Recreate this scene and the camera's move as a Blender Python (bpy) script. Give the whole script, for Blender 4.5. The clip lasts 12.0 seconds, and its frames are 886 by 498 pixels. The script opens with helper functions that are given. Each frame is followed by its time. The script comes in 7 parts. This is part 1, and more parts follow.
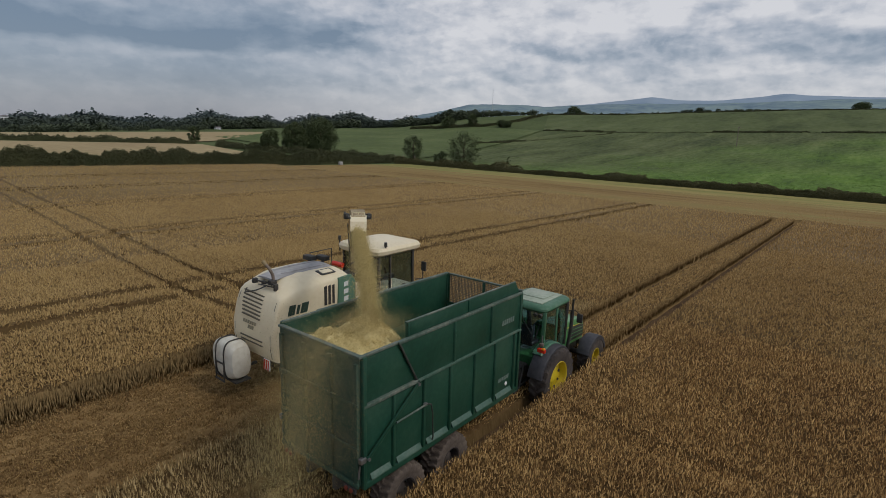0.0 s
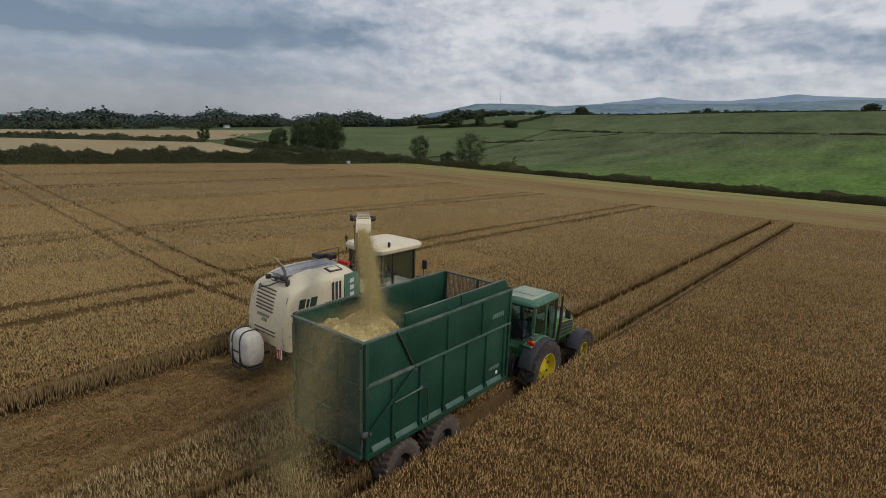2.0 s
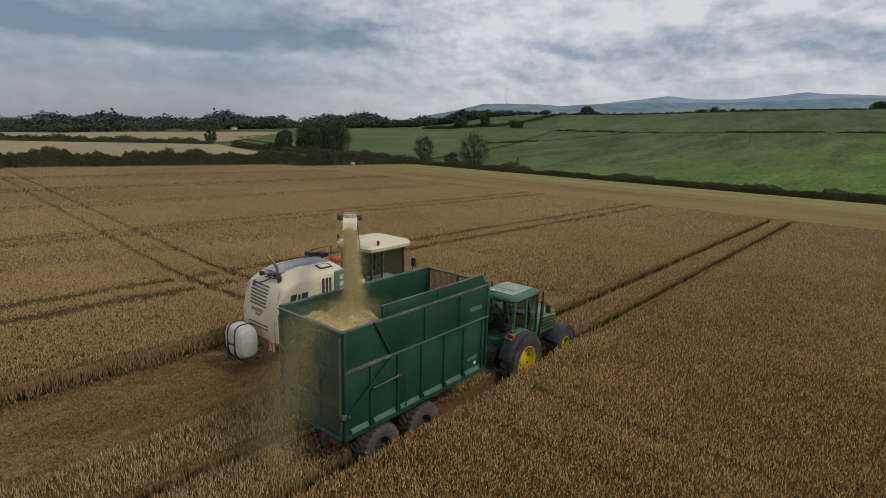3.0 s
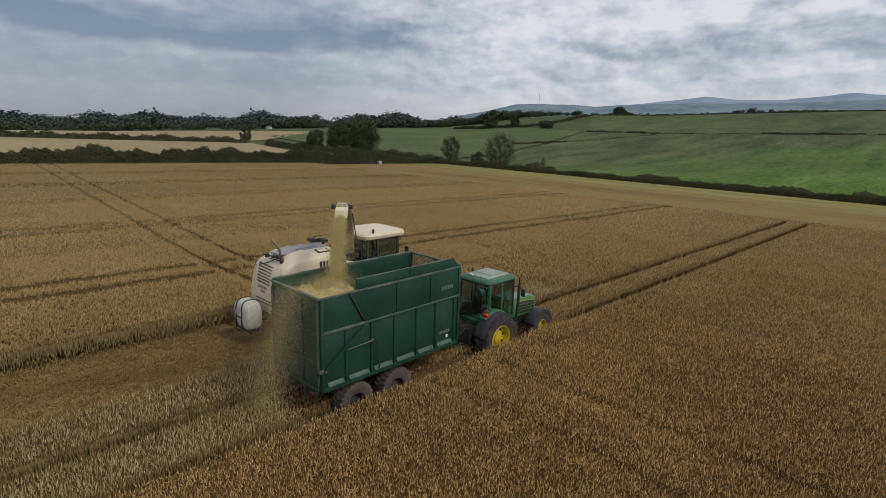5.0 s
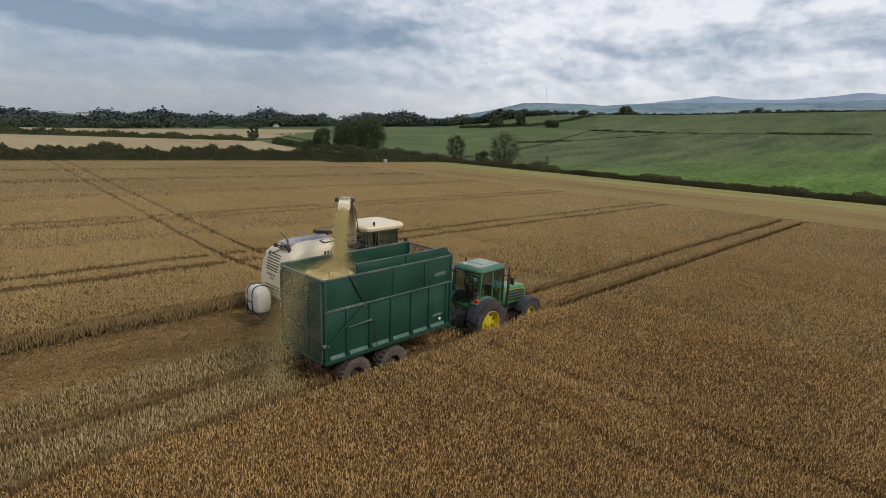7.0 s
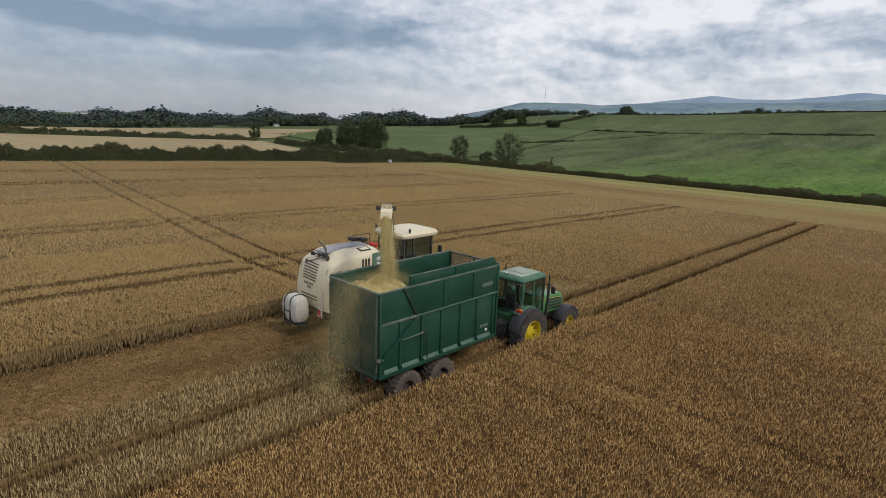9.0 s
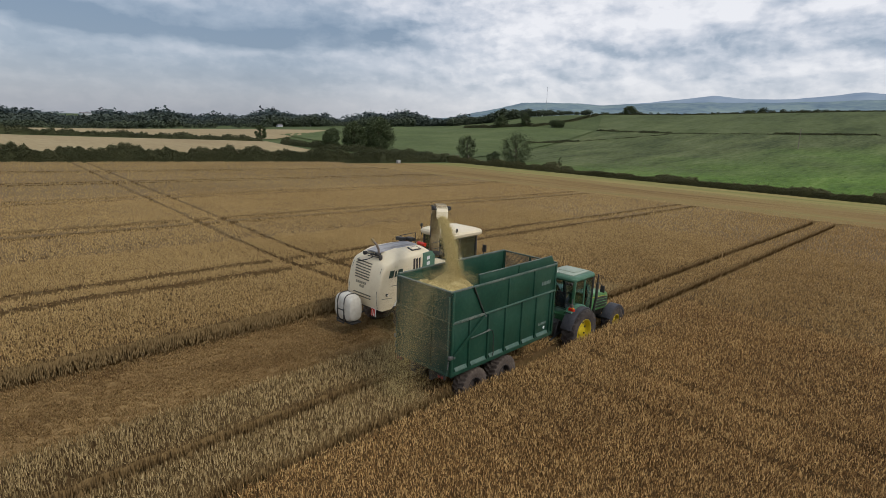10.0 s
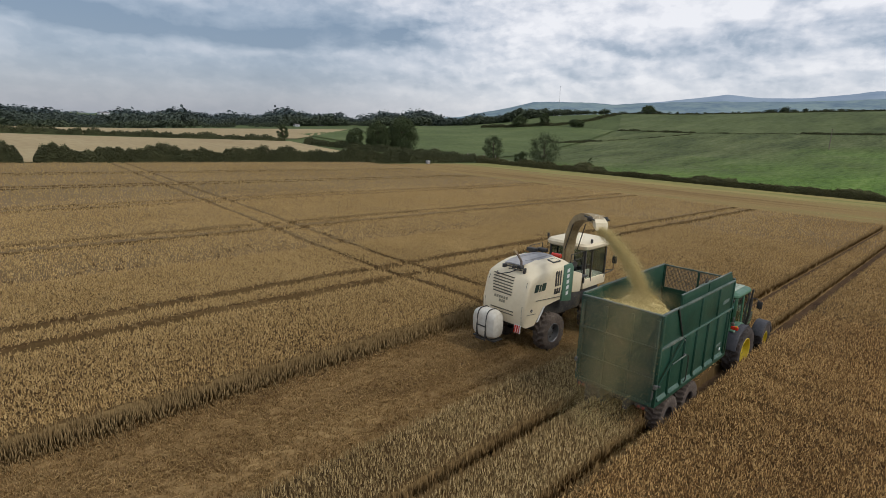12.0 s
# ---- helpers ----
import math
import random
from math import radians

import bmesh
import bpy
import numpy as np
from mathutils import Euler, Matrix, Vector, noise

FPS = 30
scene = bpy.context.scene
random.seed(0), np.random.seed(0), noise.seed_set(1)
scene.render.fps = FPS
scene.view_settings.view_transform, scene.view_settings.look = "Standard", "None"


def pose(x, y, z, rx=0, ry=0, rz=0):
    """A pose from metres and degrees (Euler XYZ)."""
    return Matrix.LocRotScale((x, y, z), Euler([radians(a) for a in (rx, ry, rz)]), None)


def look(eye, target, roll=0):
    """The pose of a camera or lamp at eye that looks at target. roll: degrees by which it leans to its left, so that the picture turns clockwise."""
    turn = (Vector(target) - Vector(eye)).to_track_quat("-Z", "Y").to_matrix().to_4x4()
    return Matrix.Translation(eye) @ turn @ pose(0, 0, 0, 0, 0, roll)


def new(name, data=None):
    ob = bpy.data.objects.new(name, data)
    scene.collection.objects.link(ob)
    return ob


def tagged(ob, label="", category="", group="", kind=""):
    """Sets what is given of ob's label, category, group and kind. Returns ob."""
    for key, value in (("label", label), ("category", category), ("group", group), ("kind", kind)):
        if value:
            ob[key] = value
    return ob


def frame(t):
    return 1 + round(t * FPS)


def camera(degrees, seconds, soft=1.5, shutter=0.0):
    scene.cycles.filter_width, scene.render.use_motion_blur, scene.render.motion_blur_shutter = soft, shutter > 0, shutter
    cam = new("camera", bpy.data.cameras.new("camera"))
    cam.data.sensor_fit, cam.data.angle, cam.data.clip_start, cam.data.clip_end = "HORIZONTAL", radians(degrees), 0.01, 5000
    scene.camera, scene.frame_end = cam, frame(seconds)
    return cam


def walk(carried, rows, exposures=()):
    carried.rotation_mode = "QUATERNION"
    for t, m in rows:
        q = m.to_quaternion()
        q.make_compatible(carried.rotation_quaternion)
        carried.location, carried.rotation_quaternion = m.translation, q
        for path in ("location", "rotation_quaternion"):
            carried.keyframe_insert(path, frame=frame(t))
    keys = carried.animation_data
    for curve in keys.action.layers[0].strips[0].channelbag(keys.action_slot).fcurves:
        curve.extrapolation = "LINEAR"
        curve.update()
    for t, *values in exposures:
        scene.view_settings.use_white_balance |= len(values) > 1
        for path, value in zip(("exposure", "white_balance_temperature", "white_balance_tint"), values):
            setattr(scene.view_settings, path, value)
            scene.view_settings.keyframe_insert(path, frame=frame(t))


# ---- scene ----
cam = camera(78.0, 12.0, soft=0.7)
PATH = [
    (0, (8.046, -6.297, 8.047), (6.824, -4.772, 7.616), 1.6),
    (0.5, (8.118, -6.549, 8.131), (6.892, -5.03, 7.697), 1.6),
    (1, (8.365, -6.83, 8.217), (7.135, -5.312, 7.783), 1.7),
    (1.5, (8.674, -7.026, 8.299), (7.439, -5.514, 7.865), 1.8),
    (2, (9.102, -7.183, 8.387), (7.863, -5.675, 7.952), 1.9),
    (2.5, (9.648, -7.303, 8.461), (8.402, -5.799, 8.026), 1.7),
    (4.5, (12.348, -7.617, 8.56), (11.024, -6.182, 8.124), 1.8),
    (5, (13.017, -7.82, 8.55), (11.675, -6.402, 8.113), 1.8),
    (5.5, (13.621, -8.05, 8.532), (12.271, -6.641, 8.095), 1.7),
    (6, (14.169, -8.351, 8.547), (12.814, -6.946, 8.108), 1.9),
    (6.5, (14.481, -8.612, 8.559), (13.126, -7.209, 8.119), 1.9),
    (7, (14.544, -8.76, 8.623), (13.188, -7.358, 8.181), 2),
    (8, (14.07, -9.102, 8.74), (12.717, -7.698, 8.297), 2.05),
    (9, (12.988, -9.68, 8.851), (11.637, -8.274, 8.407), 2.1),
    (9.5, (12.383, -10.491, 8.834), (11.032, -9.084, 8.39), 2.1),
    (10, (11.681, -11.345, 8.802), (10.328, -9.942, 8.359), 2),
    (10.5, (10.684, -12.095, 8.774), (9.327, -10.694, 8.33), 1.9),
    (11, (9.497, -12.715, 8.763), (8.137, -11.316, 8.32), 1.9),
    (11.5, (8.153, -13.36, 8.777), (6.783, -11.973, 8.331), 2),
    (12, (6.827, -14.083, 8.811), (5.449, -12.704, 8.364), 2),
]
walk(cam, [(t, look(eye, target, roll)) for t, eye, target, roll in PATH],
     exposures=[(0, -0.38), (2.5, -0.34), (4.5, -0.27), (5.5, -0.16), (6.5, -0.03), (7.0, 0.0), (9.5, 0.0), (12, 0.03)])

# ---- daylight: broken cloud, soft high sun from the right ----
SUN_EL, SUN_AZ = 46.0, -78.0          # degrees; azimuth from +y, positive towards -x
world = bpy.data.worlds.new("cloudy_sky")
scene.world = world
world.use_nodes = True
wn, wl = world.node_tree.nodes, world.node_tree.links
wn.clear()


def wnode(kind, **values):
    n = wn.new(kind)
    for k, v in values.items():
        n.inputs[k].default_value = v
    return n


def wmath(op, a, b=None, c=None):
    n = wn.new("ShaderNodeMath")
    n.operation = op
    for i, v in enumerate((a, b, c)):
        if v is None:
            continue
        if isinstance(v, (int, float)):
            n.inputs[i].default_value = v
        else:
            wl.new(v, n.inputs[i])
    return n.outputs[0]


def wramp(fac, stops):
    n = wn.new("ShaderNodeValToRGB")
    while len(n.color_ramp.elements) < len(stops):
        n.color_ramp.elements.new(0.5)
    for e, (p, c) in zip(n.color_ramp.elements, stops):
        e.position, e.color = p, (*c, 1)
    wl.new(fac, n.inputs[0])
    return n.outputs[0]


def wmix(fac, a, b):
    n = wn.new("ShaderNodeMix")
    n.data_type = "RGBA"
    wl.new(fac, n.inputs[0])
    for sock, v in ((n.inputs[6], a), (n.inputs[7], b)):
        if isinstance(v, tuple):
            sock.default_value = (*v, 1)
        else:
            wl.new(v, sock)
    return n.outputs[2]


coord = wn.new("ShaderNodeTexCoord")
sep = wn.new("ShaderNodeSeparateXYZ")
wl.new(coord.outputs["Generated"], sep.inputs[0])
azim = wmath("MULTIPLY", wmath("ARCTAN2", wmath("MULTIPLY", sep.outputs[0], -1.0), sep.outputs[1]), 57.2958)
elev = wmath("MULTIPLY", wmath("ARCSINE", sep.outputs[2]), 57.2958)


def wnoise(sx, sy, detail, rough, distort, shift):
    c = wn.new("ShaderNodeCombineXYZ")
    wl.new(wmath("MULTIPLY", azim, sx), c.inputs[0])
    wl.new(wmath("MULTIPLY", elev, sy), c.inputs[1])
    c.inputs[2].default_value = shift
    n = wnode("ShaderNodeTexNoise", Scale=1.0, Detail=detail, Roughness=rough, Distortion=distort)
    wl.new(c.outputs[0], n.inputs["Vector"])
    return n.outputs[0]


warp_a = wmath("MULTIPLY", wmath("SUBTRACT", wnoise(0.07, 0.20, 4.0, 0.45, 0.0, 3.1), 0.5), 16.0)
warp_e = wmath("MULTIPLY", wmath("SUBTRACT", wnoise(0.10, 0.26, 4.0, 0.48, 0.0, 8.4), 0.5), 4.0)
az_w, el_w = wmath("ADD", azim, warp_a), wmath("ADD", elev, warp_e)
def wstep(v, lo, hi):
    m = wn.new("ShaderNodeMapRange")
    m.interpolation_type = "SMOOTHSTEP"
    wl.new(v, m.inputs[0])
    m.inputs[1].default_value, m.inputs[2].default_value = lo, hi
    return m.outputs[0]


# cloud banks with torn edges: azimuth, elevation, half width, half height, how much lighter or darker
frays = [wmath("MULTIPLY", wmath("SUBTRACT", wnoise(sx, sy, 6.0, 0.52, 0.0, z), 0.5), 1.1) for sx, sy, z in ((0.11, 0.30, 2.3), (0.17, 0.34, 9.1))]
BANKS = [(68, 8.0, 20, 1.5, -0.27), (87, 8.4, 13, 1.6, -0.26), (62, 7.6, 14, 0.8, -0.14), (58, 10.4, 11, 1.3, -0.10), (96, 10.5, 12, 2.0, -0.3),
         (77.5, 5.4, 4.5, 1.0, -0.10), (59, 4.3, 16, 1.2, -0.14), (73, 3.2, 7, 0.7, -0.05), (66, 5.9, 6, 0.5, 0.05), (73, 10.2, 6, 0.45, 0.12), (83, 4.6, 3, 1.0, 0.06),
         (52.5, 11.3, 1.6, 0.8, 0.28), (44, 9.0, 7, 2.4, 0.06), (31, 10.2, 8, 2.3, 0.22), (22, 10.8, 5, 1.4, 0.16), (39.5, 6.3, 2.2, 0.9, 0.16),
         (26.5, 7.3, 6.0, 0.9, -0.11), (17, 7.2, 5, 1.9, -0.13), (8, 8.7, 4.5, 1.2, -0.14), (0, 7.0, 8, 1.5, -0.2), (11.5, 10.3, 2.4, 1.0, 0.20), (9, 6.1, 4.5, 0.6, 0.18),
         (33, 5.1, 7, 0.5, -0.08), (21, 5.0, 5, 0.5, 0.10)]
total = None
for a, e, ra, re_, w in BANKS:
    u = wmath("DIVIDE", wmath("SUBTRACT", az_w, a), ra)
    v = wmath("DIVIDE", wmath("SUBTRACT", el_w, e), re_)
    q = wmath("ADD", wmath("MULTIPLY", u, u), wmath("MULTIPLY", v, v))
    core = wmath("ADD", wmath("EXPONENT", wmath("MULTIPLY", q, -0.7)), frays[0 if w < 0 else 1])
    g = wmath("MULTIPLY", wstep(core, 0.12, 0.86), w)
    total = g if total is None else wmath("ADD", total, g)
puffs = wmath("MULTIPLY", wmath("SUBTRACT", wnoise(0.10, 0.24, 6.0, 0.55, 0.0, 1.7), 0.5), 0.36)


def billow(sx, sy, shift, lo, hi):
    """Rounded heaps with a firm edge: a noise pushed through a steep step."""
    c = wn.new("ShaderNodeCombineXYZ")
    wl.new(wmath("MULTIPLY", wmath("ADD", azim, wmath("MULTIPLY", warp_a, 0.10)), sx), c.inputs[0])
    wl.new(wmath("MULTIPLY", wmath("ADD", elev, wmath("MULTIPLY", warp_e, 0.15)), sy), c.inputs[1])
    c.inputs[2].default_value = shift
    n = wnode("ShaderNodeTexNoise", Scale=1.0, Detail=7.0, Roughness=0.55, Distortion=0.12)
    wl.new(c.outputs[0], n.inputs["Vector"])
    return wmath("SUBTRACT", wstep(n.outputs[0], lo, hi), 0.5)


right_part = wramp(wmath("DIVIDE", azim, 90.0), [(0.0, (1, 1, 1)), (0.42, (1, 1, 1)), (0.68, (0.46, 0.46, 0.46)), (1.0, (0.50, 0.50, 0.50))])
heaps = wmath("MULTIPLY", wmath("ADD", wmath("MULTIPLY", billow(0.16, 0.34, 4.2, 0.42, 0.58), 0.13), wmath("MULTIPLY", billow(0.50, 0.85, 7.7, 0.42, 0.60), 0.13)), right_part)


def relief(sx, sy, shift, da, de):
    """Lit and shaded flanks of the heaps: how much a noise changes towards the light."""
    ends = []
    for oa, oe in ((0.0, 0.0), (da, de)):
        c = wn.new("ShaderNodeCombineXYZ")
        wl.new(wmath("MULTIPLY", wmath("ADD", wmath("ADD", azim, wmath("MULTIPLY", warp_a, 0.15)), oa), sx), c.inputs[0])
        wl.new(wmath("MULTIPLY", wmath("ADD", wmath("ADD", elev, wmath("MULTIPLY", warp_e, 0.2)), oe), sy), c.inputs[1])
        c.inputs[2].default_value = shift
        n = wnode("ShaderNodeTexNoise", Scale=1.0, Detail=5.0, Roughness=0.5, Distortion=0.0)
        wl.new(c.outputs[0], n.inputs["Vector"])
        ends.append(n.outputs[0])
    return wmath("SUBTRACT", ends[0], ends[1])


lit = wmath("MULTIPLY", wmath("ADD", wmath("MULTIPLY", relief(0.24, 0.42, 5.5, -0.9, 0.6), 0.60), wmath("MULTIPLY", relief(0.60, 0.95, 6.6, -0.4, 0.3), 0.36)), wmath("MULTIPLY", right_part, right_part))
heaps = wmath("ADD", heaps, lit)


def heap_field(sx, sy, shift, oa, oe):
    """Overlapping round cloud heads with knobbly outlines."""
    c = wn.new("ShaderNodeCombineXYZ")
    wl.new(wmath("MULTIPLY", wmath("ADD", wmath("ADD", azim, wmath("MULTIPLY", warp_a, 0.22)), oa), sx), c.inputs[0])
    wl.new(wmath("MULTIPLY", wmath("ADD", wmath("ADD", elev, wmath("MULTIPLY", warp_e, 0.45)), oe), sy), c.inputs[1])
    c.inputs[2].default_value = shift
    n = wn.new("ShaderNodeTexVoronoi")
    n.feature = "SMOOTH_F1"
    n.inputs["Scale"].default_value, n.inputs["Detail"].default_value, n.inputs["Roughness"].default_value, n.inputs["Smoothness"].default_value = 1.0, 3.0, 0.5, 0.35
    wl.new(c.outputs[0], n.inputs["Vector"])
    return n.outputs["Distance"]


knobs = wmath("SUBTRACT", heap_field(0.17, 0.42, 3.3, -0.7, 0.75), heap_field(0.17, 0.42, 3.3, 0.0, 0.0))
heaps = wmath("ADD", heaps, wmath("MULTIPLY", wmath("MULTIPLY", knobs, 0.30), wmath("MULTIPLY", right_part, right_part)))
tone = wmath("ADD", wmath("ADD", wmath("ADD", total, puffs), wmath("ADD", wmath("MULTIPLY", right_part, 0.50), 0.22)), heaps)
cloud = wramp(tone, [(0.10, (0.195, 0.265, 0.365)), (0.36, (0.325, 0.39, 0.485)), (0.60, (0.52, 0.56, 0.64)), (0.80, (0.69, 0.705, 0.76)), (1.0, (0.83, 0.83, 0.865))])
haze_fac = wramp(sep.outputs[2], [(0.0, (1, 1, 1)), (0.035, (0.8, 0.8, 0.8)), (0.09, (0.2, 0.2, 0.2)), (0.16, (0, 0, 0))])
clouds = wmix(wmath("MULTIPLY", haze_fac, 0.75), cloud, wmix(right_part, (0.03, 0.035, 0.08), (0.63, 0.645, 0.70)))
sky = wn.new("ShaderNodeTexSky")
sky.sky_type = "NISHITA"
sky.sun_disc = False
sky.sun_elevation, sky.sun_rotation = radians(SUN_EL), radians(-SUN_AZ)
bg_sky, bg_cloud, add, wout = wn.new("ShaderNodeBackground"), wn.new("ShaderNodeBackground"), wn.new("ShaderNodeAddShader"), wn.new("ShaderNodeOutputWorld")
bg_sky.inputs[1].default_value = 0.015
bg_cloud.inputs[1].default_value = 0.95
wl.new(sky.outputs[0], bg_sky.inputs[0])
wl.new(clouds, bg_cloud.inputs[0])
wl.new(bg_sky.outputs[0], add.inputs[0])
wl.new(bg_cloud.outputs[0], add.inputs[1])
wl.new(add.outputs[0], wout.inputs[0])

sun_data = bpy.data.lights.new("sun", "SUN")
sun_data.energy, sun_data.angle, sun_data.color = 1.35, radians(12), (1.0, 0.94, 0.85)
sun = new("sun", sun_data)
_a, _e = radians(SUN_AZ), radians(SUN_EL)
sun.matrix_world = look((-60 * math.sin(_a) * math.cos(_e), 60 * math.cos(_a) * math.cos(_e), 60 * math.sin(_e)), (0, 0, 0))

# ---- materials ----
def material(name, colours, scale=3.0, rough=0.6, metal=0.0, bump=0.15, bump_scale=40.0, coarse=None, island=0.0, spread=0.0, coat=0.0, stretch=None, rough_var=0.12, spec=0.5, trans=0.0):
    """A principled material whose colour wanders through the given colours by two noises; island: share of the colour picked per loose piece."""
    m = bpy.data.materials.new(name)
    m.use_nodes = True
    n, l = m.node_tree.nodes, m.node_tree.links
    p = n["Principled BSDF"]
    geo = n.new("ShaderNodeNewGeometry")
    vec = geo.outputs["Position"]
    if stretch:
        mp = n.new("ShaderNodeMapping")
        mp.inputs["Scale"].default_value = stretch
        l.new(vec, mp.inputs[0])
        vec = mp.outputs[0]

    def noise_tex(s, d=4.0):
        t = n.new("ShaderNodeTexNoise")
        t.inputs["Scale"].default_value, t.inputs["Detail"].default_value = s, d
        l.new(vec, t.inputs["Vector"])
        return t.outputs[0]

    def op(kind, a, b):
        q = n.new("ShaderNodeMath")
        q.operation = kind
        for i, v in enumerate((a, b)):
            if isinstance(v, (int, float)):
                q.inputs[i].default_value = v
            else:
                l.new(v, q.inputs[i])
        return q.outputs[0]

    fac = op("ADD", op("MULTIPLY", noise_tex(scale), 0.6), op("MULTIPLY", noise_tex(coarse if coarse else scale * 6.0, 3.0), 0.4))
    fac = op("ADD", op("MULTIPLY", op("SUBTRACT", fac, 0.5), 2.2), 0.5)
    if island:
        fac = op("ADD", op("MULTIPLY", fac, 1.0 - island), op("MULTIPLY", geo.outputs["Random Per Island"], island))
    if spread:
        info = n.new("ShaderNodeObjectInfo")
        fac = op("ADD", op("MULTIPLY", fac, 1.0 - spread), op("MULTIPLY", info.outputs["Random"], spread))
    ramp = n.new("ShaderNodeValToRGB")
    while len(ramp.color_ramp.elements) < len(colours):
        ramp.color_ramp.elements.new(0.5)
    for i, (e, c) in enumerate(zip(ramp.color_ramp.elements, colours)):
        e.position, e.color = 0.12 + 0.76 * i / max(1, len(colours) - 1), (*c, 1)
    l.new(fac, ramp.inputs[0])
    l.new(ramp.outputs[0], p.inputs["Base Color"])
    p.inputs["Metallic"].default_value = metal
    p.inputs["Specular IOR Level"].default_value = spec
    p.inputs["Coat Weight"].default_value = coat
    if trans:
        p.inputs["Transmission Weight"].default_value = trans
    r = op("ADD", op("MULTIPLY", noise_tex(scale * 2.3), rough_var * 2), rough - rough_var)
    l.new(r, p.inputs["Roughness"])
    if bump:
        b = n.new("ShaderNodeBump")
        b.inputs["Strength"].default_value, b.inputs["Distance"].default_value = bump, 0.4 / bump_scale
        l.new(noise_tex(bump_scale, 3.0), b.inputs["Height"])
        l.new(b.outputs[0], p.inputs["Normal"])
    return m


M_SOIL = material("soil", [(0.062, 0.038, 0.021), (0.096, 0.060, 0.033), (0.135, 0.087, 0.047)], 0.8, 0.95, bump=0.6, bump_scale=9.0, spec=0.1)
M_GRASS = material("meadow_grass", [(0.050, 0.070, 0.026), (0.085, 0.110, 0.040), (0.115, 0.140, 0.055)], 0.02, 0.95, coarse=0.5, bump=0.3, bump_scale=1.5, spec=0.1)
def crop_green(name, dull, lush, dull_at, lush_at):
    """A green crop that turns from dull grey-green to lush green along x, in soft patches."""
    m = material(name, dull, 0.16, 0.9, coarse=1.1, bump=1.0, bump_scale=1.4, spec=0.1, stretch=(0.75, 0.14, 1.0))
    n, l = m.node_tree.nodes, m.node_tree.links
    first = next(q for q in n if q.type == "VALTORGB")
    second = n.new("ShaderNodeValToRGB")
    while len(second.color_ramp.elements) < len(lush):
        second.color_ramp.elements.new(0.5)
    for i, (e, c) in enumerate(zip(second.color_ramp.elements, lush)):
        e.position, e.color = 0.12 + 0.76 * i / (len(lush) - 1), (*c, 1)
    l.new(first.inputs[0].links[0].from_socket, second.inputs[0])
    geo, sep, patch = n.new("ShaderNodeNewGeometry"), n.new("ShaderNodeSeparateXYZ"), n.new("ShaderNodeTexNoise")
    squeeze = n.new("ShaderNodeMapping")
    squeeze.inputs["Scale"].default_value = (0.6, 1.0, 1.0)
    patch.inputs["Scale"].default_value, patch.inputs["Detail"].default_value = 0.030, 5.0
    l.new(geo.outputs["Position"], sep.inputs[0])
    l.new(geo.outputs["Position"], squeeze.inputs[0])
    l.new(squeeze.outputs[0], patch.inputs["Vector"])
    slant, add, span, mix = n.new("ShaderNodeMath"), n.new("ShaderNodeMath"), n.new("ShaderNodeMapRange"), n.new("ShaderNodeMix")
    slant.operation = add.operation = "MULTIPLY_ADD"
    l.new(sep.outputs[1], slant.inputs[0])
    slant.inputs[1].default_value = -0.45
    l.new(sep.outputs[0], slant.inputs[2])
    l.new(patch.outputs[0], add.inputs[0])
    add.inputs[1].default_value = 130.0
    l.new(slant.outputs[0], add.inputs[2])
    l.new(add.outputs[0], span.inputs[0])
    span.inputs[1].default_value, span.inputs[2].default_value = dull_at, lush_at
    mix.data_type = "RGBA"
    l.new(span.outputs[0], mix.inputs[0])
    l.new(first.outputs[0], mix.inputs[6])
    l.new(second.outputs[0], mix.inputs[7])
    l.new(mix.outputs[2], n["Principled BSDF"].inputs["Base Color"])
    return m


DULL, LUSH = [(0.052, 0.068, 0.028), (0.094, 0.114, 0.046), (0.150, 0.166, 0.074)], [(0.058, 0.104, 0.023), (0.112, 0.192, 0.037), (0.175, 0.262, 0.063)]
M_GREEN = crop_green("green_crop", DULL, LUSH, -90.0, 0.0)
M_GREEN_FAR = material("dull_green_slope", [(0.056, 0.074, 0.028), (0.092, 0.114, 0.044), (0.128, 0.150, 0.062)], 0.12, 0.9, coarse=0.8, bump=0.6, bump_scale=1.1, spec=0.1, stretch=(0.5, 0.10, 1.0))
M_PASTURE = material("pasture_grass", [(0.072, 0.096, 0.036), (0.100, 0.130, 0.047), (0.14, 0.165, 0.066)], 0.03, 0.9, coarse=0.3, bump=0.5, bump_scale=1.1, spec=0.1)
M_TUFT = material("green_crop_leaves", [(0.11, 0.180, 0.042), (0.155, 0.245, 0.056), (0.20, 0.30, 0.080)], 0.06, 0.8, coarse=0.6, bump=0.0, island=0.35, spec=0.2)
M_STUB_FIELD = material("pale_stubble", [(0.285, 0.212, 0.112), (0.355, 0.275, 0.152), (0.42, 0.335, 0.19)], 0.03, 0.95, coarse=0.6, bump=0.3, bump_scale=2.0, spec=0.1, stretch=(0.3, 1.0, 1.0))
# sheet under the ears, its colour darkened for the shade between them
M_CANOPY = material("shaded_wheat_canopy", [(0.075, 0.045, 0.019), (0.11, 0.068, 0.029), (0.15, 0.097, 0.042)], 0.13, 0.95, coarse=3.5, bump=0.9, bump_scale=7.0, spec=0.1)
